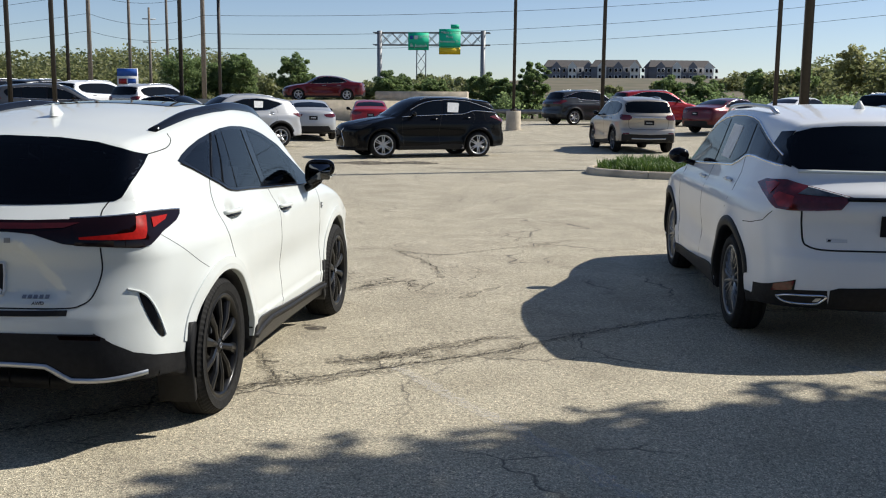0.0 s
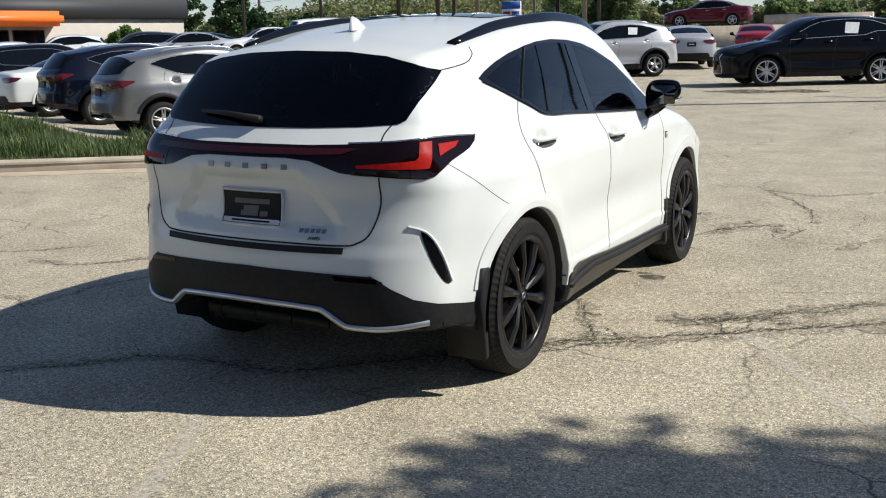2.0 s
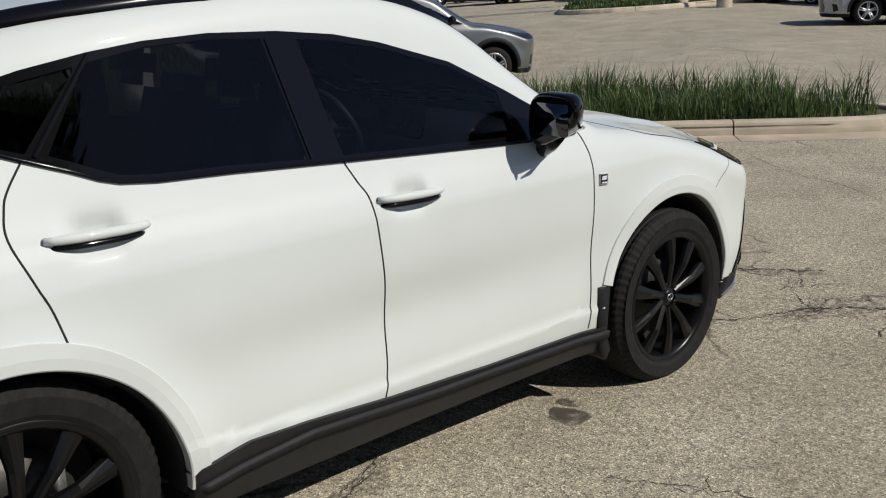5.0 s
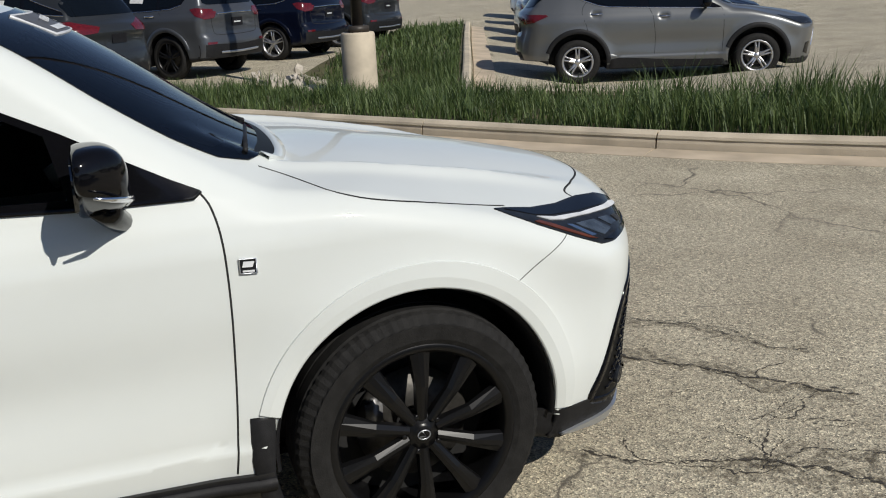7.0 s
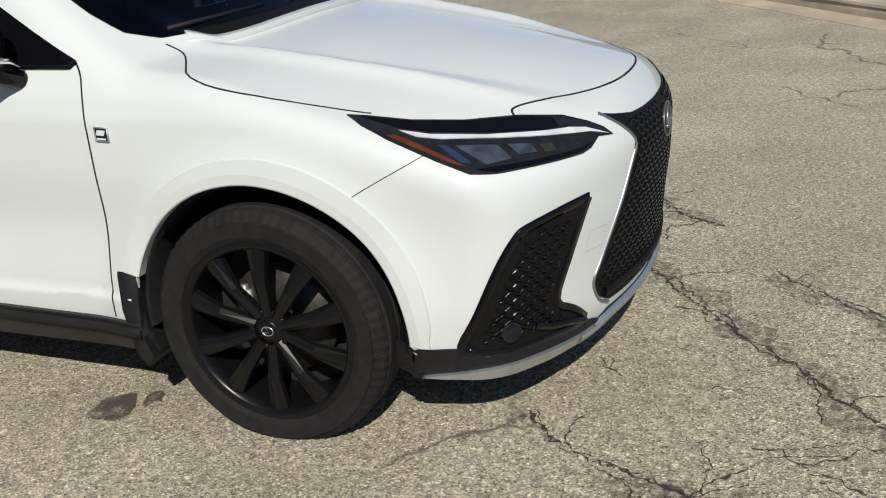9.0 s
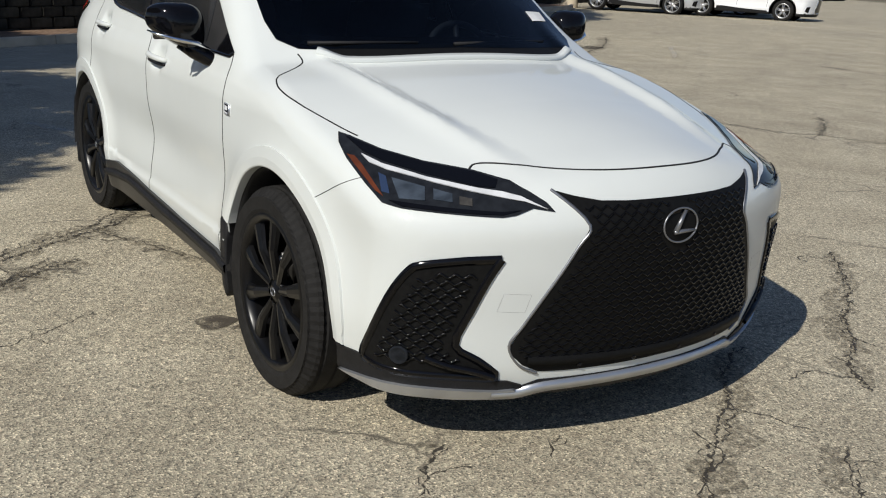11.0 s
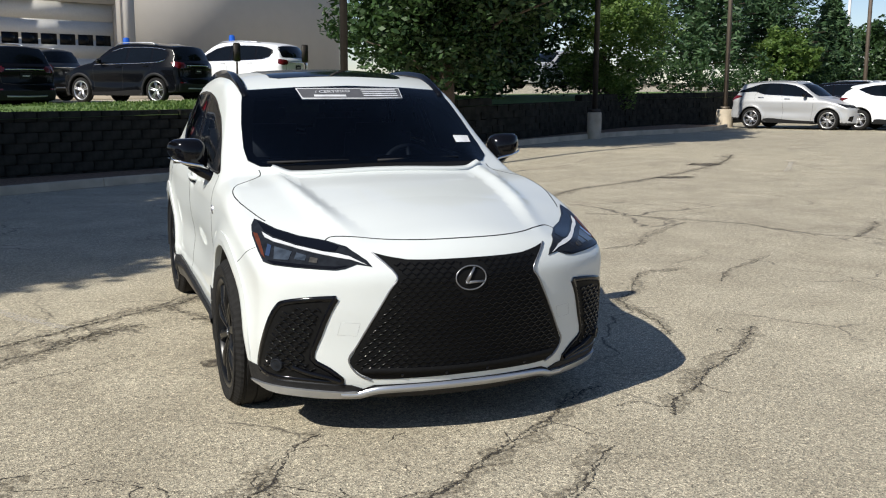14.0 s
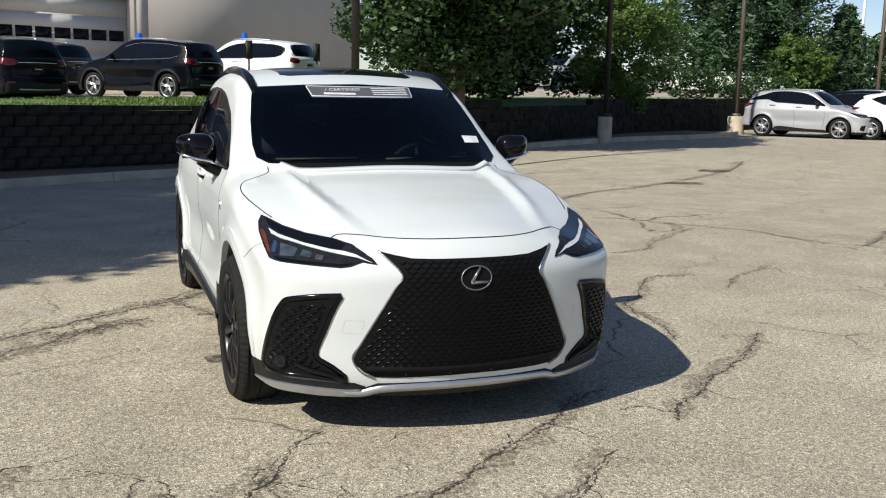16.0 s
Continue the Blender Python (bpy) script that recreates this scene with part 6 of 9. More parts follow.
    if L["rails"]:
        ys = np.linspace(-1.3, 0.25, 10)
        rp, _ = skin.spots([(0.63 - 0.06 * max(0.0, -y - 0.5), y) for y in ys], "+z")
        both("roof_rail", add_tube(bmesh.new(), [p + np.array((0, 0, 0.035 if 0 < i < 9 else 0.0)) for i, p in enumerate(rp)], 0.016, 6), SATIN, car)
    return car


LENS_TAIL = plain("tail_lens", (0.10, 0.006, 0.008), 0.15, 0.0, 0.25, 30, 0.0, 0.5)
suv_t = plain_car("parked_suv", NX, SUV_LINES, 0.032, ALLOY, 5, 0.6)
rx_t = plain_car("parked_suv", LUX, WHITE_RX_LINES, 0.022, GREY, 10, 0.9)
lux_t = plain_car("parked_suv", LUX, RX_LINES, 0.032, ALLOY, 6, 0.6)
boxy_t = plain_car("parked_crossover", BOXY, BOXY_LINES, 0.034, ALLOY, 5, 0.6)
sedan_t = plain_car("parked_sedan", SEDAN, SEDAN_LINES, 0.04, ALLOY, 5, 0.5)


def set_car(src, x, y, hx, hy, paint_m, label, size=(1, 1, 1), z=None, group="cars on the lot", rims=None, dark_arch=True, paper=False, first=False):
    rz = math.degrees(math.atan2(-hx, hy))
    m = pose(x, y, ground_z(x, y) if z is None else z, 0, 0, rz)
    m = m @ Matrix.Diagonal((*size, 1))
    if first:
        ob = src
        ob.matrix_basis = m
    else:
        ob = copy_thing(src, m)
        ob.matrix_basis = m
    tagged(ob, label, "car", group)
    for o in ob.children_recursive:
        kind = o.name.split(".")[0]
        if kind == "body_shell" or (kind in ("door_handle",) and paint_m in (WHITE, WHITE2, BLACK, NAVY)) or (kind == "wheel_arch" and not dark_arch):
            o.material_slots[0].link = "OBJECT"
            o.material_slots[0].material = paint_m
        if rims and kind in ("rim", "spokes", "hub_cap"):
            o.material_slots[0].link = "OBJECT"
            o.material_slots[0].material = rims
    for o in [o for o in ob.children if o.name.split(".")[0] == "price_sheet"]:
        if not paper:
            bpy.data.objects.remove(o)
    return ob


RX = (1.015, 1.047, 1.035)
set_car(rx_t, 4.89, 2.66, -0.03, 1, WHITE2, "white luxury SUV with dark silver wheels parked on asphalt", (1.0, 1.03, 1.0), paper=True, dark_arch=True, first=True)
set_car(sedan_t, -6.7, 30.6, -0.35, 0.94, SILVER, "silver sedan seen from behind, parked beside an SUV", first=True)
set_car(suv_t, -7.5, 24.0, -0.79, -0.61, SILVER, "silver compact SUV with paper sheets in its windows", (1, 1, 1), None, "cars on the lot", None, True, True)
set_car(sedan_t, -5.5, 37.5, -0.2, 0.98, RED, "small red sedan behind a black SUV", (0.97, 0.92, 1.0), None, "cars on the lot", None, False, False)
set_car(sedan_t, -10.6, 50.3, -0.98, -0.15, MAROON, "dark red sedan on the upper lot above a low wall", (1, 1, 1), 1.93, "cars on the lot", None, False, False)
set_car(lux_t, 4.5, 43.6, 0.82, 0.57, DGREY, "dark grey SUV parked by a light pole", (1.0, 1.03, 1.0), None, "cars on the lot", None, True, False)
set_car(lux_t, 7.7, 41.4, 0.92, 0.40, RED, "bright red SUV parked in the far row", (1.0, 1.03, 1.0), None, "cars on the lot", None, True, False)
set_car(sedan_t, 10.3, 36.2, 0.75, 0.66, MAROON, "dark red sedan parked in the far row", (1, 1, 1), None, "cars on the lot", None, False, False)
set_car(sedan_t, 13.6, 38.2, 0.75, 0.66, WHITE2, "white sedan parked in the far row", (1, 1, 1), None, "cars on the lot", None, False, False)
set_car(lux_t, 17.0, 36.0, 0.75, 0.66, BLACK, "black SUV parked in the far row", (1.0, 1.03, 1.0), None, "cars on the lot", None, True, False)
set_car(boxy_t, -16.2, 29.5, 0.85, 0.5, GREY, "grey SUV parked under a light pole", (1.0, 1.0, 1.0), None, "cars in the far row", None, True, False)
set_car(boxy_t, -17.6, 36.0, 0.35, 0.94, WHITE2, "white SUV seen from behind in the far row", (1.0, 1.0, 1.0), None, "cars in the far row", None, False, False)
set_car(boxy_t, -14.6, 35.5, 0.35, 0.94, SILVER, "silver SUV seen from behind in the far row", (1.0, 1.0, 1.0), None, "cars in the far row", None, True, False)
set_car(sedan_t, -11.6, 30.0, 0.9, -0.2, NAVY, "dark blue sedan in the far row", (1, 1, 1), None, "cars in the far row", None, False, False)
set_car(boxy_t, -21.5, 39.0, 0.35, 0.94, DGREY, "dark SUV in the far row", (1.0, 1.0, 1.0), None, "cars in the far row", None, True, False)
set_car(boxy_t, -24.5, 40.5, 0.35, 0.94, BLACK, "black SUV in the far row", (1.0, 1.0, 1.0), None, "cars in the far row", None, True, False)
set_car(sedan_t, -21.9, 31.3, -0.72, -0.69, WHITE, "white sedan facing the lane behind a grass island", (1, 1, 1), None, "cars in the far row", None, False, False)
set_car(sedan_t, -25.6, 30.4, -0.72, -0.69, WHITE2, "white sedan beside another white sedan", (1, 1, 1), None, "cars in the far row", None, False, False)
set_car(boxy_t, -25.5, 35.5, 0.6, 0.8, WHITE2, "white SUV behind two white sedans", (1.0, 1.0, 1.0), None, "cars in the far row", None, False, False)
set_car(sedan_t, -29.0, 29.0, -0.72, -0.69, SILVER, "silver sedan in the far row", (1, 1, 1), None, "cars in the far row", None, False, False)
set_car(sedan_t, -32.5, 33.8, -0.72, -0.69, BLACK, "black sedan with a white windscreen sheet", (1, 1, 1), None, "cars in the far row", None, False, False)
set_car(boxy_t, -36.5, 33.5, -0.72, -0.69, DGREY, "dark grey SUV in the far row", (1.0, 1.0, 1.0), None, "cars in the far row", None, True, False)
set_car(lux_t, -40.5, 32.0, -0.72, -0.69, WHITE2, "white SUV in the far row", (1.0, 1.0, 1.0), None, "cars in the far row", None, False, False)
set_car(sedan_t, -44.0, 29.5, -0.72, -0.69, WHITE, "white sedan at the end of the far row", (1, 1, 1), None, "cars in the far row", None, False, False)
set_car(suv_t, -10.63, 9.65, 0.414, 0.91, NICKEL, "silver-bronze compact SUV parked beside a grass island", (1, 1.03, 1), None, "cars by the island", None, True, False)
set_car(suv_t, -14.26, 11.50, 0.414, 0.91, NAVY, "dark blue SUV parked beside a silver SUV", RX, None, "cars by the island", None, False, False)
set_car(sedan_t, -17.45, 12.9, 0.414, 0.91, WHITE, "white sedan parked between dark SUVs", (1, 1, 1), None, "cars by the island", None, False, False)
set_car(boxy_t, -20.6, 14.3, 0.414, 0.91, BLACK, "black SUV parked beside a white sedan", (1.0, 1.0, 1.0), None, "cars by the island", None, False, False)
set_car(suv_t, -23.8, 15.7, 0.414, 0.91, WHITE2, "white SUV at the end of the row", RX, None, "cars by the island", None, False, False)
set_car(boxy_t, -27.0, 17.1, 0.414, 0.91, DGREY, "dark SUV at the end of the row", (1.0, 1.0, 1.0), None, "cars by the island", None, False, False)
set_car(lux_t, -14.2, -0.3, -0.72, -0.69, DGREY, "grey SUV seen from behind beyond the grass", (1.0, 1.0, 1.0), None, "cars beyond the grass", None, False, True)
set_car(boxy_t, -16.3, 1.9, -0.72, -0.69, GREY, "grey-silver off-road SUV seen from behind beyond the grass", (1.03, 1.0, 1.06), None, "cars beyond the grass", BLKRIM, False, True)
set_car(boxy_t, -18.6, 4.2, -0.72, -0.69, NAVY, "dark blue SUV seen from behind beyond the grass", (1.0, 1.0, 1.0), None, "cars beyond the grass", None, False, True)
set_car(boxy_t, -16.6, -3.6, -0.72, -0.69, BLACK, "black SUV seen from behind beyond the grass", (1.0, 1.0, 1.0), None, "cars beyond the grass", None, False, True)
set_car(suv_t, -19.5, -6.0, -0.72, -0.69, DGREY, "dark SUV farther along the row", RX, None, "cars beyond the grass", None, False, False)
set_car(boxy_t, -20.8, 6.2, -0.72, -0.69, DGREY, "dark grey SUV farther along the row", (1.0, 1.0, 1.0), None, "cars beyond the grass", None, False, False)
set_car(boxy_t, -0.55, -24.3, 0.72, -0.69, BLACK, "black crossover on the upper terrace above the wall", (1.0, 0.97, 1.02), 0.95, "cars on the terrace", None, True, False)
set_car(boxy_t, -4.1, -28.0, 0.72, -0.69, WHITE2, "white SUV on the upper terrace", (1.06, 1.08, 1.10), 1.05, "cars on the terrace", None, False, False)
set_car(boxy_t, 3.6, -21.0, 0.55, -0.83, BLACK, "black SUV at the edge of the upper terrace", (1.0, 1.0, 1.0), 0.80, "cars on the terrace", None, False, False)
set_car(boxy_t, 3.0, -28.6, 0.72, -0.69, DGREY, "dark SUV near a garage door", (1.0, 1.0, 1.0), 0.95, "cars on the terrace", None, True, False)
set_car(lux_t, -23.25, -22.15, -0.45, 0.89, SILVER, "silver SUV parked at the far end of the wall", (1.0, 1.0, 1.0), None, "cars at the wall's end", None, False, False)
set_car(boxy_t, -26.6, -22.0, -0.45, 0.89, BLACK, "black SUV beside a silver SUV", (1.0, 1.0, 1.0), None, "cars at the wall's end", None, False, False)
set_car(lux_t, -19.5, -34.0, 0.9, 0.3, SILVER, "silver car glimpsed behind a tree on the terrace", (1.0, 1.0, 1.0), 1.3, "cars on the terrace", None, False, False)
set_car(boxy_t, 5.25, 26.4, -0.18, 0.98, BEIGE, "beige crossover with dark lower trim", (1.02, 1.0, 1.02), None, "cars on the lot", GREY, True, False, True)
set_car(suv_t, -25.2, -19.0, -0.45, 0.89, WHITE2, "white SUV beside a black SUV", (1, 1, 1), None, "cars at the wall's end", None, False, False, first=True)
set_car(lux_t, -1.08, 21.7, -0.88, -0.48, BLACK, "black luxury SUV with alloy wheels and window sheets", (1.0, 1.03, 1.0), None, "cars on the lot", None, False, True, first=True)


# ---- ground ----
def asphalt_material():
    m, nt, b = nodes_of("asphalt")
    L = nt.links.new
    big = tex(nt, "Noise", 0.22, detail=6)
    mid = tex(nt, "Noise", 1.6, detail=8)
    grain = tex(nt, "Voronoi", 160.0)
    clump = tex(nt, "Noise", 38.0, detail=4)
    fine = tex(nt, "Noise", 220.0, detail=3)
    base = ramp(nt, mid.outputs["Fac"], [(0.30, (0.385, 0.345, 0.262)), (0.55, (0.462, 0.418, 0.322)), (0.75, (0.53, 0.484, 0.378))])
    wash = ramp(nt, big.outputs["Fac"], [(0.35, (0.92, 0.91, 0.90)), (0.65, (1.05, 1.04, 1.02))])
    stone = ramp(nt, grain.outputs["Color"], [(0.08, (0.30, 0.30, 0.30)), (0.34, (0.78, 0.80, 0.79)), (0.50, (0.98, 0.93, 0.90)), (0.70, (1.12, 1.13, 1.08)), (0.92, (1.95, 1.9, 1.82))])
    pit = ramp(nt, fine.outputs["Fac"], [(0.30, (0.62, 0.62, 0.62)), (0.55, (1.05, 1.05, 1.05))])
    lump = ramp(nt, clump.outputs["Fac"], [(0.32, (0.72, 0.71, 0.71)), (0.52, (1.02, 1.02, 1.02)), (0.7, (1.15, 1.15, 1.14))])
    out = base
    for o in (wash, stone, pit, lump):
        x = nt.nodes.new("ShaderNodeMix")
        x.data_type, x.blend_type, x.clamp_result = "RGBA", "MULTIPLY", False
        x.inputs["Factor"].default_value = 1.0
        L(out, x.inputs["A"])
        L(o, x.inputs["B"])
        out = x.outputs["Result"]
    # fine net of hairline cracks, broken up by patches
    warp = tex(nt, "Noise", 2.2, detail=5)
    tc = nt.nodes.new("ShaderNodeTexCoord")
    add = nt.nodes.new("ShaderNodeVectorMath")
    add.operation = "MULTIPLY_ADD"
    L(warp.outputs["Color"], add.inputs[0])
    add.inputs[1].default_value = (0.55, 0.55, 0.0)
    L(tc.outputs["Object"], add.inputs[2])
    v = nt.nodes.new("ShaderNodeTexVoronoi")
    v.feature = "DISTANCE_TO_EDGE"
    v.inputs["Scale"].default_value = 0.75
    L(add.outputs[0], v.inputs["Vector"])
    line = ramp(nt, v.outputs["Distance"], [(0.0, (1, 1, 1)), (0.0035, (0.75, 0.75, 0.75)), (0.009, (0, 0, 0))])
    patch = tex(nt, "Noise", 0.55, detail=3)
    where = ramp(nt, patch.outputs["Fac"], [(0.50, (0, 0, 0)), (0.58, (1, 1, 1))])
    mul = nt.nodes.new("ShaderNodeMix")
    mul.data_type, mul.blend_type = "RGBA", "MULTIPLY"
    mul.inputs["Factor"].default_value = 1.0
    L(line, mul.inputs["A"])
    L(where, mul.inputs["B"])
    dark = nt.nodes.new("ShaderNodeMix")
    dark.data_type = "RGBA"
    L(mul.outputs["Result"], dark.inputs["Factor"])
    L(out, dark.inputs["A"])
    dark.inputs["B"].default_value = (0.10, 0.088, 0.07, 1)
    L(dark.outputs["Result"], b.inputs["Base Color"])
    b.inputs["Roughness"].default_value = 0.9
    bp = nt.nodes.new("ShaderNodeBump")
    bp.inputs["Strength"].default_value, bp.inputs["Distance"].default_value = 0.7, 0.003
    L(grain.outputs["Distance"], bp.inputs["Height"])
    L(bp.outputs[0], b.inputs["Normal"])
    return m


def grassy(name, colors, scale=3.0):
    m, nt, b = nodes_of(name)
    n = tex(nt, "Noise", scale, detail=8)
    nt.links.new(ramp(nt, n.outputs["Fac"], [(0.3, colors[0]), (0.5, colors[1]), (0.7, colors[2])]), b.inputs["Base Color"])
    b.inputs["Roughness"].default_value = 0.9
    return m


def leafy(name, lo, hi, trans=0.25):
    """Foliage and blades: each its own tone, light coming through."""
    m, nt, b = nodes_of(name)
    g = nt.nodes.new("ShaderNodeNewGeometry")
    col = ramp(nt, g.outputs["Random Per Island"], [(0.0, lo), (0.6, tuple((a + c) / 2 for a, c in zip(lo, hi))), (1.0, hi)])
    nt.links.new(col, b.inputs["Base Color"])
    b.inputs["Roughness"].default_value = 0.55
    t = nt.nodes.new("ShaderNodeBsdfTranslucent")
    nt.links.new(col, t.inputs["Color"])
    mx = nt.nodes.new("ShaderNodeMixShader")
    mx.inputs[0].default_value = trans
    nt.links.new(b.outputs[0], mx.inputs[1])
    nt.links.new(t.outputs[0], mx.inputs[2])
    nt.links.new(mx.outputs[0], nt.nodes["Material Output"].inputs["Surface"])
    return m


ASPHALT = asphalt_material()
FIELD = grassy("field", [(0.085, 0.085, 0.042), (0.135, 0.115, 0.066), (0.175, 0.14, 0.09)], 0.15)
SOIL = grassy("soil", [(0.05, 0.045, 0.02), (0.09, 0.08, 0.035), (0.06, 0.075, 0.02)], 4.0)
MULCH = grassy("mulch", [(0.10, 0.06, 0.035), (0.19, 0.12, 0.075), (0.28, 0.20, 0.14)], 18.0)
CONCRETE = plain("concrete", (0.50, 0.43, 0.325), 0.85, 0, 0.22, 2.5, 0.4, 0, 90)
GUTTER = plain("gutter_concrete", (0.50, 0.41, 0.30), 0.88, 0, 0.25, 1.8, 0.3, 0, 120)
# Near black: the shade over the wall is put into the block colour.
WALLSTONE = dull(plain("shaded_wall_block", (0.030, 0.029, 0.024), 0.95, 0, 0.5, 4.0, 1.0, 0, 22), 0.1)
BRONZE = plain("bronze_paint", (0.045, 0.038, 0.032), 0.5, 0.3, 0.15)
WOODPOLE = plain("weathered_wood", (0.20, 0.17, 0.14), 0.85, 0, 0.25, 8.0)
GALV = plain("galvanised_steel", (0.25, 0.255, 0.26), 0.55, 0.5, 0.1)
STUCCO = plain("stucco", (0.50, 0.47, 0.43), 0.9, 0, 0.03, 1.2, 0.2, 0, 80)
CREAM = plain("cream_wall", (0.42, 0.39, 0.345), 0.85, 0, 0.06, 1.2)
FASCIA = plain("charcoal_fascia", (0.022, 0.024, 0.028), 0.6, 0, 0.1)
ORANGE = plain("orange_panel", (0.80, 0.16, 0.02), 0.45, 0, 0.04)
BARK = plain("bark", (0.10, 0.075, 0.055), 0.9, 0, 0.35, 12, 0.8, 0, 40)
GRASS = leafy("grass_blades", (0.035, 0.070, 0.016), (0.17, 0.225, 0.075), 0.35)
LAWN = leafy("lawn_blades", (0.06, 0.13, 0.02), (0.17, 0.24, 0.06), 0.3)
LEAF_DARK = leafy("dark_leaves", (0.016, 0.042, 0.011), (0.055, 0.112, 0.028), 0.22)
LEAF_LIGHT = leafy("light_leaves", (0.08, 0.16, 0.03), (0.22, 0.32, 0.085), 0.5)
# Leaf tones lightened past their own green to carry the haze of distance.
LEAF_HAZE = leafy("hazy_roadside_leaves", (0.14, 0.205, 0.08), (0.29, 0.37, 0.155), 0.7)
NEEDLE = leafy("pine_needles", (0.03, 0.075, 0.030), (0.10, 0.175, 0.070), 0.25)
LEAF_FAR = leafy("hedge_leaves", (0.15, 0.18, 0.075), (0.34, 0.34, 0.155), 0.6)
LEAF_PALE = leafy("young_leaves", (0.28, 0.29, 0.11), (0.50, 0.48, 0.21), 0.65)
TAR = film("crack_dirt", (0.050, 0.043, 0.034), 75.0, 0.32, 0.50, 0.95)
WORN = film("worn_paint", (0.66, 0.62, 0.54), 30.0, 0.32, 0.74, 0.60)
DIRT = film("crack_dirt_film", (0.11, 0.092, 0.066), 34.0, 0.38, 0.68, 0.50)
OIL = film("oil_stain", (0.075, 0.062, 0.048), 12.0, 0.32, 0.55, 0.8)

rng = np.random.default_rng(7)


def far_z(x, y):
    """The land's height: the lot, then a rise to the north-east far off."""
    z = ground_z(x, y)
    if y > 75:
        t = min(1, (y - 75) / 200)
        z += t * t * (3 - 2 * t) * 9.0 * min(1, max(0, (x + 60) / 60))
    return z


def axis_steps():
    a = [0.0]
    while a[-1] < 2200:
        a.append(a[-1] + max(1.0, a[-1] * 0.065))
    return [-v for v in a[:0:-1]] + a


bm = bmesh.new()
ax = axis_steps()
grid_v = [[bm.verts.new((x, y, far_z(x, y))) for x in ax] for y in ax]
for j in range(len(ax) - 1):
    for i in range(len(ax) - 1):
        q = bm.faces.new((grid_v[j][i], grid_v[j][i + 1], grid_v[j + 1][i + 1], grid_v[j + 1][i]))
        cx, cy = (ax[i] + ax[i + 1]) / 2, (ax[j] + ax[j + 1]) / 2
        q.material_index = 1 if (cy > 66 or cx < -62 or abs(cx) > 90 or cy < -70) else 0
ground = part("ground", bm, [ASPHALT, FIELD])
tagged(ground, "sunlit weathered grey asphalt of a car lot with cracks", "asphalt", kind="structure")


def ribbon(line, width, z=0.004, jitter=0.25, step=0.05, seed=0, rough=0.012):
    """A thin crooked band on the ground along a line, uneven in width."""
    r = random.Random(seed)
    pts = []
    for p, q in zip(line, line[1:]):
        n = max(1, int(math.dist(p, q) / step))
        for k in range(n):
            t = k / n
            pts.append((p[0] + (q[0] - p[0]) * t, p[1] + (q[1] - p[1]) * t))
    pts.append(line[-1])
    wob = 0.0
    out = []
    for i, p in enumerate(pts):
        q0, q1 = pts[max(i - 1, 0)], pts[min(i + 1, len(pts) - 1)]
        d = Vector((q1[0] - q0[0], q1[1] - q0[1])).normalized()
        s = Vector((-d.y, d.x))
        wob = wob * 0.85 + r.gauss(0, rough * 0.5)
        c = Vector(p) + s * (wob + r.gauss(0, rough * 0.35))
        w = width * (1 + jitter * r.gauss(0, 1)) * (0.25 if i in (0, len(pts) - 1) else 1)
        out.append((c + s * max(w, 0.0012), c - s * max(w, 0.0012)))
    return out


def lay(bm, rows, z):
    prev = None
    for a, b in rows:
        va = bm.verts.new((a.x, a.y, far_z(a.x, a.y) + z))
        vb = bm.verts.new((b.x, b.y, far_z(b.x, b.y) + z))
        if prev:
            bm.faces.new((prev[0], prev[1], vb, va))
        prev = (va, vb)


crack_bm, dirt_bm = bmesh.new(), bmesh.new()
crack_count = itertools.count()


def crack(w, dirt, *line):
    """One crack: a broken dark core with side hairs, and where asked a band of washed-out dirt."""
    i = next(crack_count)
    line = spline(line, 4)
    lay(crack_bm, ribbon(line, w * 0.25, jitter=0.75, step=0.014, seed=i, rough=0.011), 0.004)
    if w > 0.011:
        lay(crack_bm, ribbon(line, w * 0.14, jitter=0.8, step=0.014, seed=i + 500, rough=0.022), 0.0035)
    r = random.Random(900 + i)
    for p in line[2:-2:3]:
        if r.random() < 0.62:
            continue
        a = r.uniform(0, 6.28)
        pts = [p]
        for _ in range(r.randint(2, 5)):
            a += r.gauss(0, 0.55)
            pts.append((pts[-1][0] + 0.08 * math.cos(a), pts[-1][1] + 0.08 * math.sin(a)))
        lay(crack_bm, ribbon(pts, w * 0.16, jitter=0.7, step=0.012, seed=300 + i, rough=0.008), 0.004)
    if dirt:
        lay(dirt_bm, ribbon(line, dirt, jitter=0.40, step=0.05, seed=70 + i, rough=0.03), 0.002)


# the wide double crack under the car and its neighbours
crack(0.022, 0.10, (2.62, 0.48), (2.35, 0.15), (2.15, 0.0), (1.86, -0.22), (1.62, -0.40), (1.40, -0.55), (1.14, -0.72), (0.93, -0.86), (0.71, -1.12), (0.2, -1.6), (-0.1, -1.9))
crack(0.014, 0, (1.61, -0.46), (1.36, -0.67), (1.18, -0.80), (1.0, -0.92), (0.81, -1.18))
crack(0.014, 0.09, (2.46, 0.58), (2.25, 0.52), (2.06, 0.29), (1.86, 0.17), (1.72, 0.02), (1.58, -0.12), (1.42, -0.20), (1.23, -0.34))
crack(0.012, 0.07, (1.90, -0.10), (1.72, -0.05), (1.57, -0.14), (1.44, -0.20))
crack(0.010, 0.05, (0.65, -0.06), (0.77, -0.21), (0.83, -0.40), (0.93, -0.56), (1.04, -0.82))
crack(0.016, 0.05, (2.62, 0.48), (3.22, 1.02), (4.0, 1.62), (4.9, 2.0), (6.5, 2.6))
crack(0.009, 0, (1.33, -0.41), (1.64, -0.07), (1.99, 0.31), (2.37, 0.72))
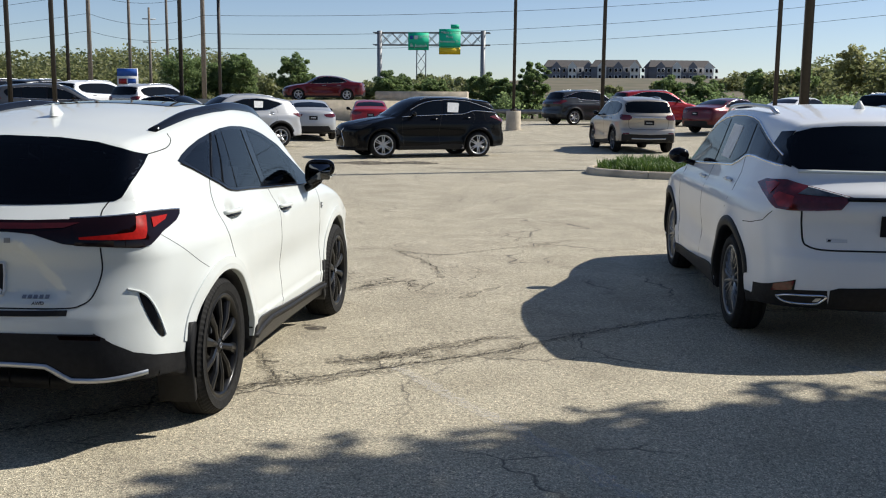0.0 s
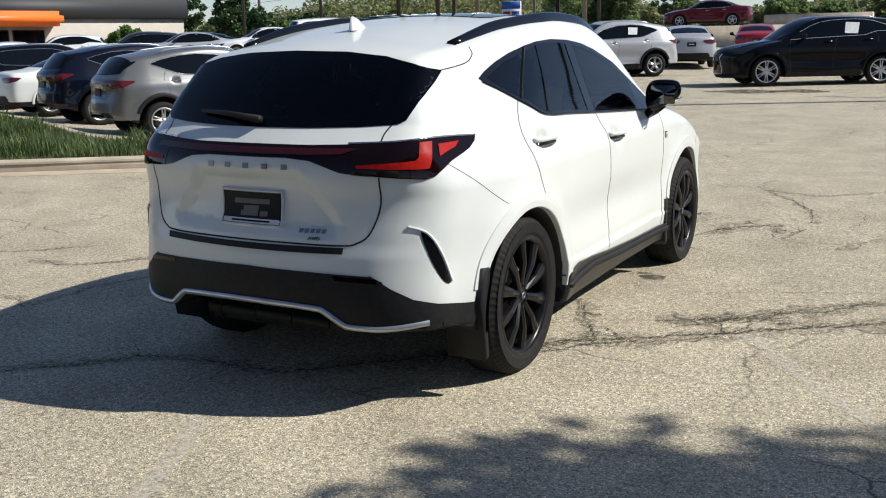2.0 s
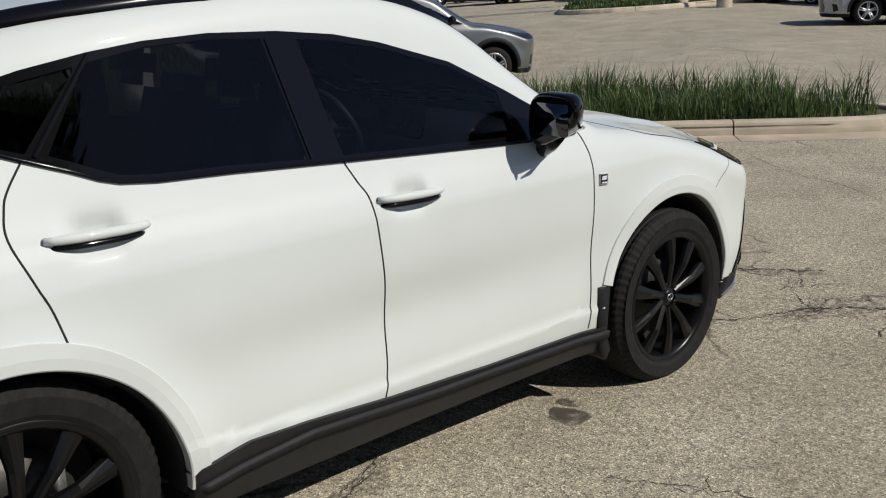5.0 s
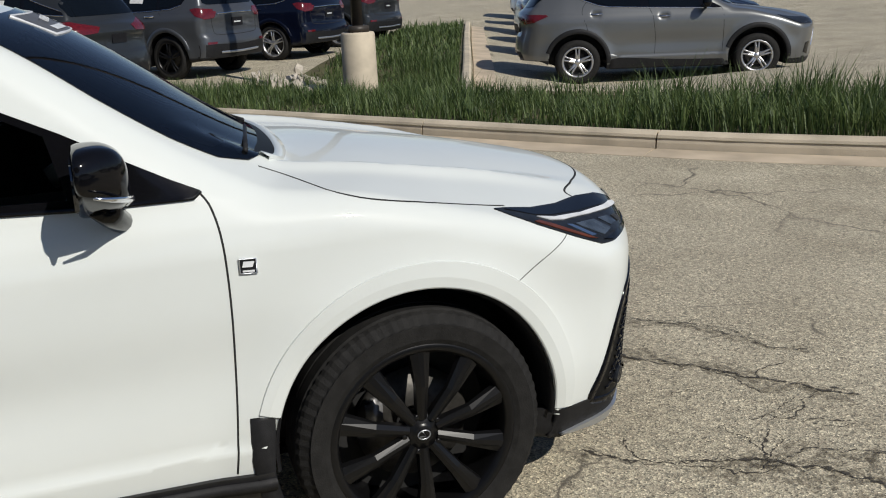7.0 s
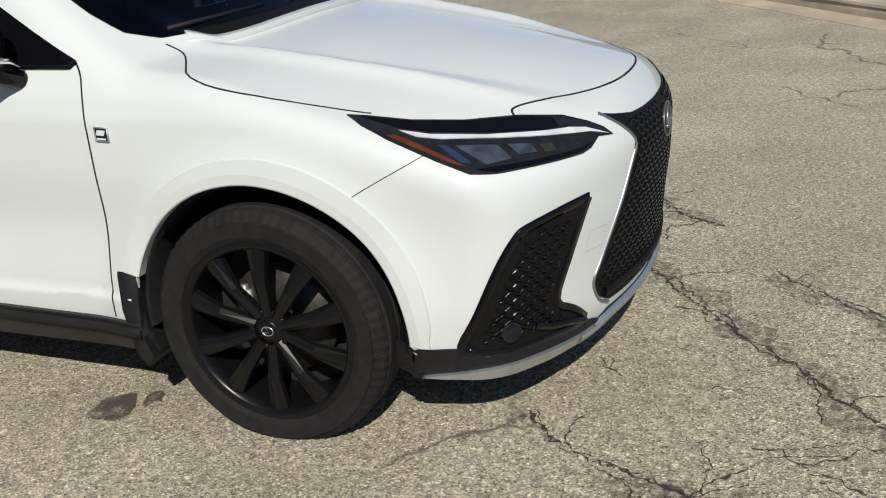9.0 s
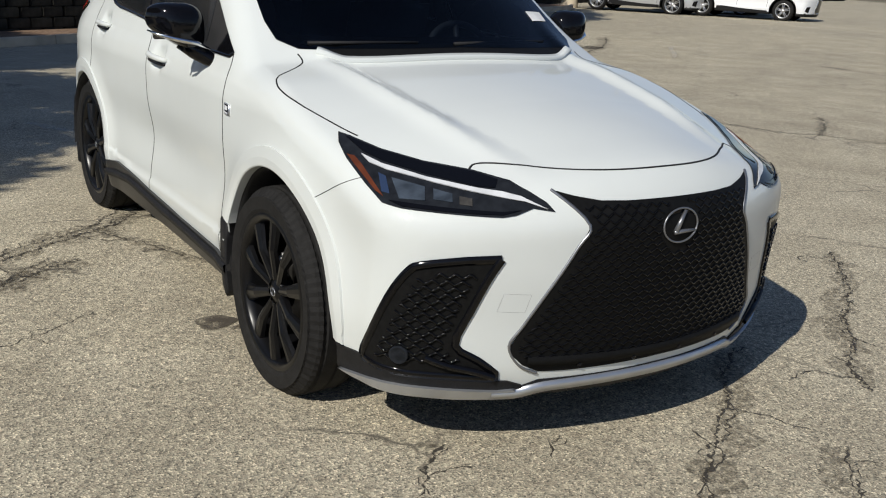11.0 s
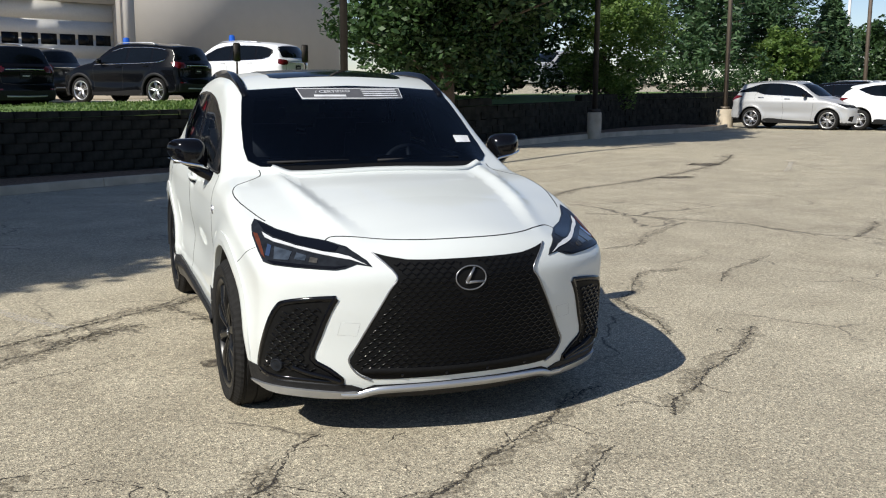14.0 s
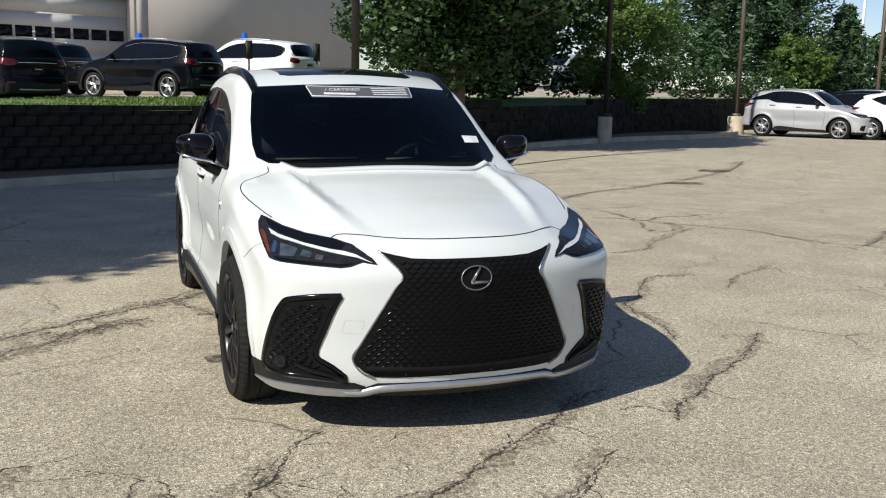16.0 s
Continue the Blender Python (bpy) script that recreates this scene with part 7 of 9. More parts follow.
crack(0.008, 0, (1.32, 0.40), (1.78, 0.66), (2.28, 0.81))
crack(0.012, 0.05, (-0.1, -1.9), (-0.82, -1.98), (-1.09, -2.24), (-1.5, -2.6), (-2.3, -3.3))
# ahead of the nose
crack(0.017, 0.05, (-0.93, 1.92), (-0.69, 2.05), (-0.40, 2.30), (-0.20, 2.45), (0.02, 2.60), (0.15, 2.71), (0.26, 2.84), (0.40, 2.92), (0.52, 3.0), (0.62, 3.09), (0.72, 3.18))
crack(0.011, 0.03, (-0.56, 2.70), (-0.38, 2.83), (-0.26, 2.96), (-0.11, 3.09), (0.05, 3.16), (0.19, 3.18), (0.29, 3.33))
crack(0.008, 0, (0.17, 3.25), (-0.02, 3.18), (-0.16, 3.11), (-0.32, 2.95), (-0.49, 2.78))
crack(0.012, 0.03, (0.25, 2.18), (0.37, 2.25), (0.49, 2.35), (0.61, 2.43), (0.72, 2.50))
crack(0.009, 0, (0.47, 2.37), (0.61, 2.50), (0.67, 2.60), (0.72, 2.75), (0.80, 2.83), (0.88, 2.99))
crack(0.008, 0, (0.76, 2.80), (0.71, 2.92), (0.65, 2.97))
crack(0.017, 0.08, (0.62, 2.03), (0.74, 2.14), (0.84, 2.29), (0.92, 2.48), (1.03, 2.60), (1.14, 2.71), (1.28, 2.77), (1.40, 2.82))
crack(0.010, 0.03, (0.92, 2.48), (0.98, 2.60), (0.97, 2.72), (1.04, 2.82), (1.12, 2.97))
crack(0.009, 0, (0.91, 2.37), (0.99, 2.44), (1.04, 2.52))
crack(0.012, 0.04, (1.31, 2.73), (1.36, 2.62), (1.36, 2.44), (1.43, 2.37), (1.52, 2.29), (1.62, 2.22), (1.72, 2.16))
crack(0.011, 0.03, (1.43, 2.37), (1.50, 2.42), (1.53, 2.59), (1.57, 2.75))
crack(0.011, 0.03, (2.22, 2.61), (2.12, 2.40), (2.03, 2.26), (1.97, 2.09), (1.84, 2.08), (1.73, 2.04), (1.64, 1.96), (1.53, 1.84))
crack(0.009, 0, (-1.51, 6.11), (-0.82, 5.60), (-0.27, 5.39), (0.31, 4.98), (0.80, 4.66), (1.16, 4.47))
crack(0.012, 0.03, (0.80, 4.80), (1.18, 4.49), (1.51, 4.45), (1.87, 4.76), (2.38, 5.25), (2.93, 5.85))
crack(0.011, 0.03, (0.91, 4.59), (1.24, 4.08), (1.50, 3.50), (1.58, 2.95))
crack(0.010, 0, (1.24, 4.08), (1.55, 3.53), (1.82, 3.70), (1.98, 3.26), (1.90, 2.80), (2.19, 2.56))
crack(0.008, 0, (1.32, 4.45), (1.40, 3.80), (1.72, 3.01), (1.80, 2.92))
# beside the far flank
crack(0.016, 0.06, (-1.04, 2.46), (-1.18, 2.25), (-1.36, 2.17), (-1.53, 1.99), (-1.92, 1.72), (-2.28, 1.42), (-2.42, 1.26), (-2.56, 1.15))
crack(0.012, 0.04, (-1.90, 1.16), (-2.0, 0.90), (-2.05, 0.60), (-2.07, 0.40), (-2.14, 0.10))
crack(0.012, 0.04, (-2.09, 0.17), (-2.32, 0.02), (-2.57, -0.34), (-2.92, -0.71), (-3.34, -0.67))
crack(0.011, 0.03, (-3.26, -0.14), (-3.62, -0.51), (-4.02, -0.70), (-4.45, -0.98))
crack(0.012, 0.03, (-3.18, -1.85), (-3.62, -1.94), (-4.05, -2.46), (-4.55, -2.84), (-5.03, -3.10))
crack(0.015, 0.04, (-4.32, -4.22), (-4.70, -3.87), (-5.09, -3.41), (-5.34, -3.15), (-5.58, -2.77), (-5.69, -2.23), (-5.85, -1.81), (-6.15, -1.56), (-6.6, -0.6))
crack(0.015, 0.05, (-6.15, -1.60), (-6.80, -2.09), (-7.22, -2.44))
crack(0.032, 0.11, (-4.74, -6.01), (-5.82, -7.02), (-7.18, -7.80), (-8.60, -8.65), (-10.82, -10.19), (-12.53, -12.0))
crack(0.010, 0.03, (-2.73, -1.53), (-2.44, -1.53), (-2.26, -1.58), (-2.24, -1.13), (-2.07, -0.53))
crack(0.030, 0.14, (-0.3, 17.0), (1.15, 16.75), (2.35, 16.60), (3.3, 16.9))
tagged(part("crack_dirt", dirt_bm, DIRT, None, "", False), "brown dirt washed out along the cracks", "dirt", kind="stuff")
tagged(part("asphalt_cracks", crack_bm, TAR, None, "", False), "dark crooked cracks in the asphalt", "crack", kind="stuff")
bm = bmesh.new()
for k, (cx, cy, r0) in enumerate(((0.92, 0.70, 0.09), (0.83, 0.80, 0.05), (0.585, 2.21, 0.045), (0.86, -0.34, 0.05), (-2.0, 18.4, 0.8), (-0.9, 18.6, 0.7), (-10.5, -10.2, 0.4), (-8.4, -8.2, 0.35))):
    ring = []
    for i in range(40):
        a = i / 40 * 2 * math.pi
        q = r0 * (1 + 0.45 * noise.noise(Vector((1.3 * math.cos(a), 1.3 * math.sin(a), k * 3.7))) + 0.15 * noise.noise(Vector((5 * math.cos(a), 5 * math.sin(a), k * 1.9))))
        x, y = cx + q * math.cos(a), cy + q * 0.7 * math.sin(a)
        ring.append(bm.verts.new((x, y, far_z(x, y) + 0.003)))
    bm.faces.new(ring)
tagged(part("oil_stains", bm, OIL, None, "", False), "dark oil stains on the asphalt", "stain", kind="stuff")


def painted_line(a, b, w, seed):
    """A worn parking line, broken where the paint has gone."""
    bm = bmesh.new()
    lay(bm, ribbon([a, b], w / 2, jitter=0.22, step=0.03, seed=seed), 0.003)
    tagged(part("parking_line", bm, WORN, None, "", False), "faded white parking line on asphalt", "marking", "parking lines", "structure")


for i, (a, b) in enumerate((((1.69, -0.37), (3.3, -2.62)), ((-0.12, -2.45), (0.75, -4.2)), ((4.6, 0.1), (6.2, -2.1)), ((-10.9, -8.3), (-12.5, -10.0)))):
    painted_line(a, b, 0.095, i)


# ---- islands, kerbs, grass ----
def offset_line(line, d):
    out = []
    for i, p in enumerate(line):
        a, b = line[max(i - 1, 0)], line[min(i + 1, len(line) - 1)]
        t = Vector((b[0] - a[0], b[1] - a[1])).normalized()
        out.append((p[0] - t.y * d, p[1] + t.x * d))
    return out


def kerb(line, label, piece=3.0, gutter=True):
    """A kerb along a line, grass on its left, in cast pieces with open joints and a gutter pan in front."""
    k = thing("kerb", label, "kerb", kind="structure")
    pts = resample(spline(line, 5), 0.18)
    per = int(piece / 0.18)
    prof = [(-0.010, -0.05), (0.0, 0.06), (0.02, 0.125), (0.05, 0.15), (0.13, 0.152), (0.155, 0.14), (0.16, -0.05)]
    for s in range(0, len(pts) - 1, per):
        seg = pts[max(s, 0):s + per + 1]
        if len(seg) < 2:
            continue
        for name, pr, m in (("kerb_stone", prof, CONCRETE), ("gutter_pan", [(-0.36, -0.03), (-0.36, 0.004), (-0.02, 0.010), (-0.005, -0.03)], GUTTER)):
            if name == "gutter_pan" and not gutter:
                continue
            bm = bmesh.new()
            prev = None
            for i, p in enumerate(seg):
                a, b = seg[max(i - 1, 0)], seg[min(i + 1, len(seg) - 1)]
                t = Vector((b[0] - a[0], b[1] - a[1])).normalized()
                sh = 0.008 if i == 0 else (-0.008 if i == len(seg) - 1 else 0)
                row = []
                for u, z in pr:
                    x, y = p[0] - t.y * u + t.x * sh, p[1] + t.x * u + t.y * sh
                    row.append(bm.verts.new((x, y, far_z(x, y) + z)))
                if prev:
                    for j in range(len(row) - 1):
                        bm.faces.new((prev[j], row[j], row[j + 1], prev[j + 1]))
                else:
                    bm.faces.new(row[::-1])
                prev = row
            bm.faces.new(prev)
            bmesh.ops.recalc_face_normals(bm, faces=bm.faces)
            part(name, bm, m, k, "", False)
    return k


def bed(name, outline, top, material, label, cat):
    """Filled ground inside a kerb, a little domed."""
    a = np.array(outline)
    gx, gy = np.meshgrid(np.arange(a[:, 0].min(), a[:, 0].max(), 0.55), np.arange(a[:, 1].min(), a[:, 1].max(), 0.55))
    keep = poly_dist(gx.ravel(), gy.ravel(), outline) < -0.25
    inner = [Vector((float(x), float(y))) for x, y in zip(gx.ravel()[keep], gy.ravel()[keep])]
    v2, _, fs, *_ = delaunay_2d_cdt([Vector(p) for p in outline] + inner, [(i, (i + 1) % len(outline)) for i in range(len(outline))], [], 1, 1e-5)
    bm = bmesh.new()
    vs = [bm.verts.new((v[0], v[1], far_z(v[0], v[1]) + top)) for v in v2]
    for q in fs:
        bm.faces.new([vs[i] for i in q])
    bmesh.ops.recalc_face_normals(bm, faces=bm.faces)
    for q in bm.faces:
        if q.normal.z < 0:
            q.normal_flip()
    return tagged(part(name, bm, material, None, "", False), label, cat, kind="structure")


def blades(name, outline, count, h0, h1, base, material, label, clump=0.6, lean=0.6, width=0.006, where=None, level=far_z):
    """Grass as thousands of bent blades, in tufts."""
    a = np.array(outline)
    lo, hi = a.min(0), a.max(0)
    pts = rng.uniform(lo, hi, (count * 3, 2))
    keep = poly_dist(pts[:, 0], pts[:, 1], outline) < -0.22
    pts = pts[keep][:count]
    n = len(pts)
    f = np.array([noise.noise(Vector((p[0] * clump * 2, p[1] * clump * 2, 3.1))) for p in pts])
    f2 = np.array([noise.noise(Vector((p[0] * 4.5, p[1] * 4.5, 7.7))) for p in pts])
    if where is not None:
        k = where(pts[:, 0], pts[:, 1]) & (f2 > -0.45)
        pts, f, f2 = pts[k], f[k], f2[k]
        n = len(pts)
    h = (h0 + (h1 - h0) * np.clip(0.45 + 0.8 * f + 0.7 * f2, 0, 1)) * rng.uniform(0.6, 1.15, n)
    ang = rng.uniform(0, 2 * np.pi, n)
    dirx, diry = np.cos(ang), np.sin(ang)
    tip = lean * h * rng.uniform(0.2, 1.4, n)
    z0 = np.array([level(p[0], p[1]) for p in pts]) + base
    wx, wy = -diry * width * rng.uniform(0.7, 1.5, n), dirx * width
    V = np.empty((n, 5, 3))
    for i, (s, hh, tt) in enumerate(((1, 0, 0), (-1, 0, 0), (0.8, 0.55, 0.3), (-0.8, 0.55, 0.3), (0, 1, 1))):
        V[:, i, 0] = pts[:, 0] + wx * s + dirx * tip * tt
        V[:, i, 1] = pts[:, 1] + wy * s + diry * tip * tt
        V[:, i, 2] = z0 + h * hh
    o = (np.arange(n) * 5)[:, None]
    F = np.concatenate([o + [0, 1, 3], o + [0, 3, 2], o + [2, 3, 4]])
    me = bpy.data.meshes.new(name)
    me.from_pydata(V.reshape(-1, 3).tolist(), [], F.tolist())
    me.materials.append(material)
    ob = new(name, me)
    return tagged(ob, label, "grass", kind="stuff")


EDGE_A = [(-15.5, -3.2), (-11.0, 0.22), (-8.5, 2.10), (-6.8, 3.27), (-5.85, 3.94), (-5.15, 4.43), (-4.7, 4.77), (-4.0, 5.32), (-3.5, 5.73), (-3.1, 6.1), (-2.2, 6.95), (-1.5, 7.6), (-1.1, 8.1), (-1.1, 8.6), (-1.6, 9.0), (-3.3, 8.8), (-5.6, 7.5), (-7.2, 6.25), (-7.9, 5.75), (-8.5, 5.55), (-9.5, 5.85), (-12.5, 7.1), (-18.1, 9.4), (-23.0, 11.45)]
ISLAND_A = EDGE_A + [(-23, 9.3), (-16.5, 6.0), (-12.6, 3.6), (-11.6, 2.4), (-12.0, 1.2), (-14.5, -1.2)]
ISLAND_A = resample(ISLAND_A + ISLAND_A[:1], 0.5)[:-1]
bed("grass_bed", ISLAND_A, 0.10, SOIL, "dark soil of a grass island", "soil")
kerb(EDGE_A, "tan concrete kerb with joints round a grass island")
blades("tall_grass", ISLAND_A, 60000, 0.05, 0.33, 0.09, GRASS, "long tufted green grass on a kerbed island", where=lambda x, y: (x > -13.5) & (x <= -5.2))
blades("tall_grass", ISLAND_A, 70000, 0.14, 0.60, 0.10, GRASS, "tall green grass tufts at the tip of a kerbed island", where=lambda x, y: (x > -5.2) & (x < -1.4))
blades("tall_grass", ISLAND_A, 16000, 0.10, 0.28, 0.09, GRASS, "long tufted green grass on a far strip", width=0.014, where=lambda x, y: (x <= -13.5))
EDGE_B = [(7.8, 14.6), (6.2, 14.35), (4.6, 14.75), (3.65, 15.5), (3.5, 16.3), (3.9, 17.2), (5.2, 17.9), (7.8, 18.3)][::-1]
kerb(EDGE_B, "grey concrete kerb round a small grass island", 2.4, False)
ISLAND_B = resample(EDGE_B + EDGE_B[:1], 0.4)[:-1]
bed("grass_bed", ISLAND_B, 0.12, SOIL, "soil of a small grass island", "soil")
blades("grass", ISLAND_B, 9000, 0.10, 0.30, 0.11, LAWN, "bright green grass on a small island", width=0.012)
EDGE_C = [(-20.6, 25.6), (-19.4, 23.9), (-18.2, 23.6), (-16.7, 24.9), (-15.8, 28.5), (-14.4, 32.5), (-14.8, 33.4), (-15.8, 33.2), (-18.0, 29.5)]
kerb(EDGE_C, "pale concrete kerb round a long grass island", 2.6, False)
ISLAND_C = resample(EDGE_C + EDGE_C[:1], 0.5)[:-1]
bed("grass_bed", ISLAND_C, 0.12, SOIL, "soil of a long grass island", "soil")
blades("grass", ISLAND_C, 7000, 0.08, 0.25, 0.11, GRASS, "green grass on a long island", width=0.018)
# pale stones in the grass by the lamp post
bm = bmesh.new()
r = random.Random(5)
stones = thing("rubble", "pale broken stones lying in the grass", "stones", kind="stuff")
bm = bmesh.new()
for k in range(70):
    x, y = -12.6 + r.gauss(0, 0.42), 4.05 + r.gauss(0, 0.30)
    s = r.uniform(0.04, 0.11)
    q = bmesh.ops.create_icosphere(bm, subdivisions=1, radius=s, matrix=Matrix.Translation((x, y, ground_z(x, y) + 0.14)) @ Euler((r.random() * 3, r.random() * 3, 0)).to_matrix().to_4x4() @ Matrix.Diagonal((1.3, 0.9, 0.6, 1)))
    for v in q["verts"]:
        v.co += Vector((r.gauss(0, 1), r.gauss(0, 1), r.gauss(0, 1))) * s * 0.12
part("stone", bm, plain("pale_stone", (0.46, 0.41, 0.34), 0.85, 0, 0.2, 20), stones, "", False)


# ---- poles, wires, signs ----
def lamp_post(x, y, height=10.0, w=0.13, base=True, head=None, z=None, mat=BRONZE, base_h=0.78, base_r=0.26):
    z = far_z(x, y) if z is None else z
    p = thing("lamp_post", "dark bronze square lamp post on a concrete base" if base else "dark square lamp post", "lamp post", "lamp posts", m=pose(x, y, z))
    if base:
        part("concrete_base", lathe([(-0.1, base_r), (base_h - 0.03, base_r * 0.97), (base_h, base_r * 0.9), (base_h, 0.001)], 28, "z"), CONCRETE, p, "round concrete base")
        part("base_cover", box((0, 0, base_h + 0.05), (w * 2.0, w * 2.0, 0.10), None, 0.01), mat, p)
    part("post", box((0, 0, (base_h if base else 0) / 2 + height / 2), (w, w, height - (base_h if base else 0)), None, 0.012), mat, p)
    if head:
        part("lamp_head", box((head[0] * 0.6, head[1] * 0.6, height), (0.75, 0.4, 0.16), Matrix.Rotation(math.atan2(head[1], head[0]), 4, "Z"), 0.05), mat, p)
        part("arm", add_tube(bmesh.new(), [(0, 0, height - 0.15), (head[0] * 0.35, head[1] * 0.35, height)], 0.035, 8), mat, p)
    return p


lamp_post(-11.3, 4.72, 9.5, 0.15, z=ground_z(-11.3, 4.72) + 0.06, base_h=1.08, base_r=0.27)
lamp_post(9.0, 19.35, 11.0, 0.20, base_h=0.6)
lamp_post(1.0, 37.6, 11.0, 0.14, base_h=0.85, base_r=0.34)
for x, y in ((4.49, 29.6), (10.2, 28.0), (-16.6, 27.0), (-15.07, 27.27), (-20.09, 38.2), (-11.77, 30.96)):
    lamp_post(x, y, 11.0, 0.13, base_h=0.6)
lamp_post(-15.9, 47.5, 6.6, 0.15, False, (1, 0))
lamp_post(-30.0, 41.0, 9.5, 0.14, False)
lamp_post(-38.0, 44.0, 9.5, 0.14, False)


def utility_pole(x, y, h, r, arms=2):
    p = thing("utility_pole", "tall weathered wooden utility pole with wires", "pole", "utility poles", m=pose(x, y, far_z(x, y)))
    part("pole", add_tube(bmesh.new(), [(0, 0, -0.5), (0, 0, h)], [r, r * 0.6], 10), WOODPOLE, p)
    for k in range(arms):
        part("insulator_arm", box((0.0, 0, h - 1.2 - 2.4 * k), (1.4, 0.08, 0.10), Matrix.Rotation(0.5, 4, "Z"), 0.01), GALV, p)


for x, y, h in ((-32.3, 65.6, 17), (-39.75, 89.7, 18), (-22.86, 64.2, 17), (-39.9, 95.1, 10.8), (-40.1, 100.4, 20), (-75.0, 92.0, 18), (-95.0, 75.0, 18)):
    utility_pole(x, y, h, 0.19)


def wire(a, b, sag, r=0.02):
    pts = [(a[0] + (b[0] - a[0]) * t, a[1] + (b[1] - a[1]) * t, a[2] + (b[2] - a[2]) * t - sag * 4 * t * (1 - t)) for t in np.linspace(0, 1, 18)]
    tagged(part("overhead_wire", add_tube(bmesh.new(), pts, r, 5), GAP), "thin dark overhead power wire", "wire", "overhead wires")


for z0, x1, y1, z1, sg in ((8.05, 5.4, 63.6, 9.0, 0.35), (6.75, 14.06, 62.7, 8.9, 0.75), (5.70, 18.3, 61.9, 8.3, 0.85)):
    k = 1.6
    wire((-22.7, 63.9, z0), (-22.7 + (x1 + 22.7) * k, 63.9 + (y1 - 63.9) * k, z0 + (z1 - z0) * k + 0.6 * sg), sg * 1.7, 0.013)
for z0, z1, sg in ((8.05, 8.35, 0.75), (6.75, 7.05, 0.6), (9.6, 9.8, 0.7)):
    wire((-22.7, 63.9, z0), (-32.3, 65.6, z1), sg, 0.013)
    wire((-32.3, 65.6, z1), (-95.0, 75.0, z1 - 1), 1.6, 0.013)


def sign_text(body, size, parent, at, col):
    cu = bpy.data.curves.new("sign_text", "FONT")
    cu.body, cu.size, cu.align_x, cu.align_y, cu.extrude = body, size, "CENTER", "CENTER", 0.01
    cu.materials.append(col)
    o = new("sign_text", cu)
    o.parent = parent
    o.matrix_basis = pose(*at, 90, 0, 0)


SIGN_GREEN = plain("sign_green", (0.0, 0.60, 0.32), 0.5, 0, 0.03)
SIGN_YELLOW = plain("sign_yellow", (0.95, 0.62, 0.02), 0.5, 0, 0.03)
SIGN_WHITE = plain("sign_white", (0.8, 0.8, 0.8), 0.5, 0, 0.03)
SIGN_BLUE = plain("sign_blue", (0.02, 0.10, 0.42), 0.5, 0, 0.03)
gx0, gx1, gy = -18.2, -5.6, 112.6
gan = thing("sign_gantry", "galvanised highway sign gantry with green direction signs", "gantry", m=pose(0, gy, 0.27))
gz0 = far_z(-12, gy)
for x in (gx0, gx1):
    part("gantry_post", add_tube(bmesh.new(), [(x, 0, gz0 - 4), (x, 0, 10.4)], 0.30, 10), GALV, gan)
bm = bmesh.new()
for dy in (0, 1.1):
    for z in (8.75, 10.2):
        add_tube(bm, [(gx0 - 0.8, dy, z), (gx1 + 0.8, dy, z)], 0.07, 6)
    n = 9
    for k in range(n):
        xa, xb = gx0 + (gx1 - gx0) * k / n, gx0 + (gx1 - gx0) * (k + 1) / n
        add_tube(bm, [(xa, dy, 8.75), (xb, dy, 10.2)], 0.04, 5)
        add_tube(bm, [(xa, dy, 10.2), (xb, dy, 8.75)], 0.04, 5)
part("truss", bm, GALV, gan, "", False)
for cx, cz, sw, sh, lines, tab in ((-13.4, 9.15, 2.5, 2.1, (("NORTH", 0.46, 0.50), ("St Joseph", 0.56, -0.52)), None), (-9.6, 9.1, 2.6, 3.0, (("Tiffany Springs", 0.37, 1.08), ("Pkwy", 0.40, 0.58), ("Ambassador Dr", 0.37, 0.02)), "EXIT")):
    sg = part("direction_sign", box((cx, -0.25, cz), (sw, 0.06, sh), None, 0.02), SIGN_GREEN, gan, "green highway direction sign")
    for body, s, dz in lines:
        sign_text(body, s, sg, (cx + (0.35 if body == "NORTH" else 0), -0.30, cz + dz), SIGN_WHITE)
    if tab:
        part("exit_tab", box((cx + 0.6, -0.25, cz + sh / 2 + 0.28), (1.0, 0.06, 0.5), None, 0.01), SIGN_GREEN, gan)
        part("exit_only_panel", box((cx, -0.26, cz - sh / 2 + 0.40), (sw - 0.04, 0.08, 0.80), None, 0.01), SIGN_YELLOW, gan, "yellow exit panel")
    else:
        for k, c in ((-0.85, SIGN_BLUE), (-0.3, SIGN_WHITE)):
            part("route_shield", box((cx + k, -0.29, cz + 0.45), (0.42, 0.03, 0.45), None, 0.08), c, sg)
mast = thing("lattice_mast", "distant grey lattice mast", "mast", m=pose(-20.0, 165.0, far_z(-20, 165)))
bm = bmesh.new()
for k in range(4):
    z0, z1 = 2.2 * k, 2.2 * (k + 1)
    for sx in (-1, 1):
        add_tube(bm, [(sx * 0.8, 0, z0), (sx * 0.8, 0, z1)], 0.10, 5)
        add_tube(bm, [(sx * 0.8, 0, z0), (-sx * 0.8, 0, z1)], 0.06, 5)
part("lattice", bm, GALV, mast, "", False)
bs = thing("price_board", "blue and white sign board on posts beyond the lot", "sign", m=pose(-29.9, 66.8, 0.0) @ Matrix.Diagonal((0.75, 0.75, 0.75, 1)))
part("board", box((0, 0, 4.3), (2.2, 0.2, 2.9), None, 0.03), SIGN_WHITE, bs)
part("header_panel", box((0, -0.12, 5.35), (2.15, 0.05, 0.75), None, 0.01), SIGN_BLUE, bs)
for k, (c, z) in enumerate(((RED, 4.45), (SIGN_BLUE, 4.45), (RED, 3.7), (SIGN_BLUE, 3.7))):
    part("price_panel", box((-0.5 + (k % 2), -0.12, z), (0.85, 0.05, 0.55), None, 0.01), c, bs)
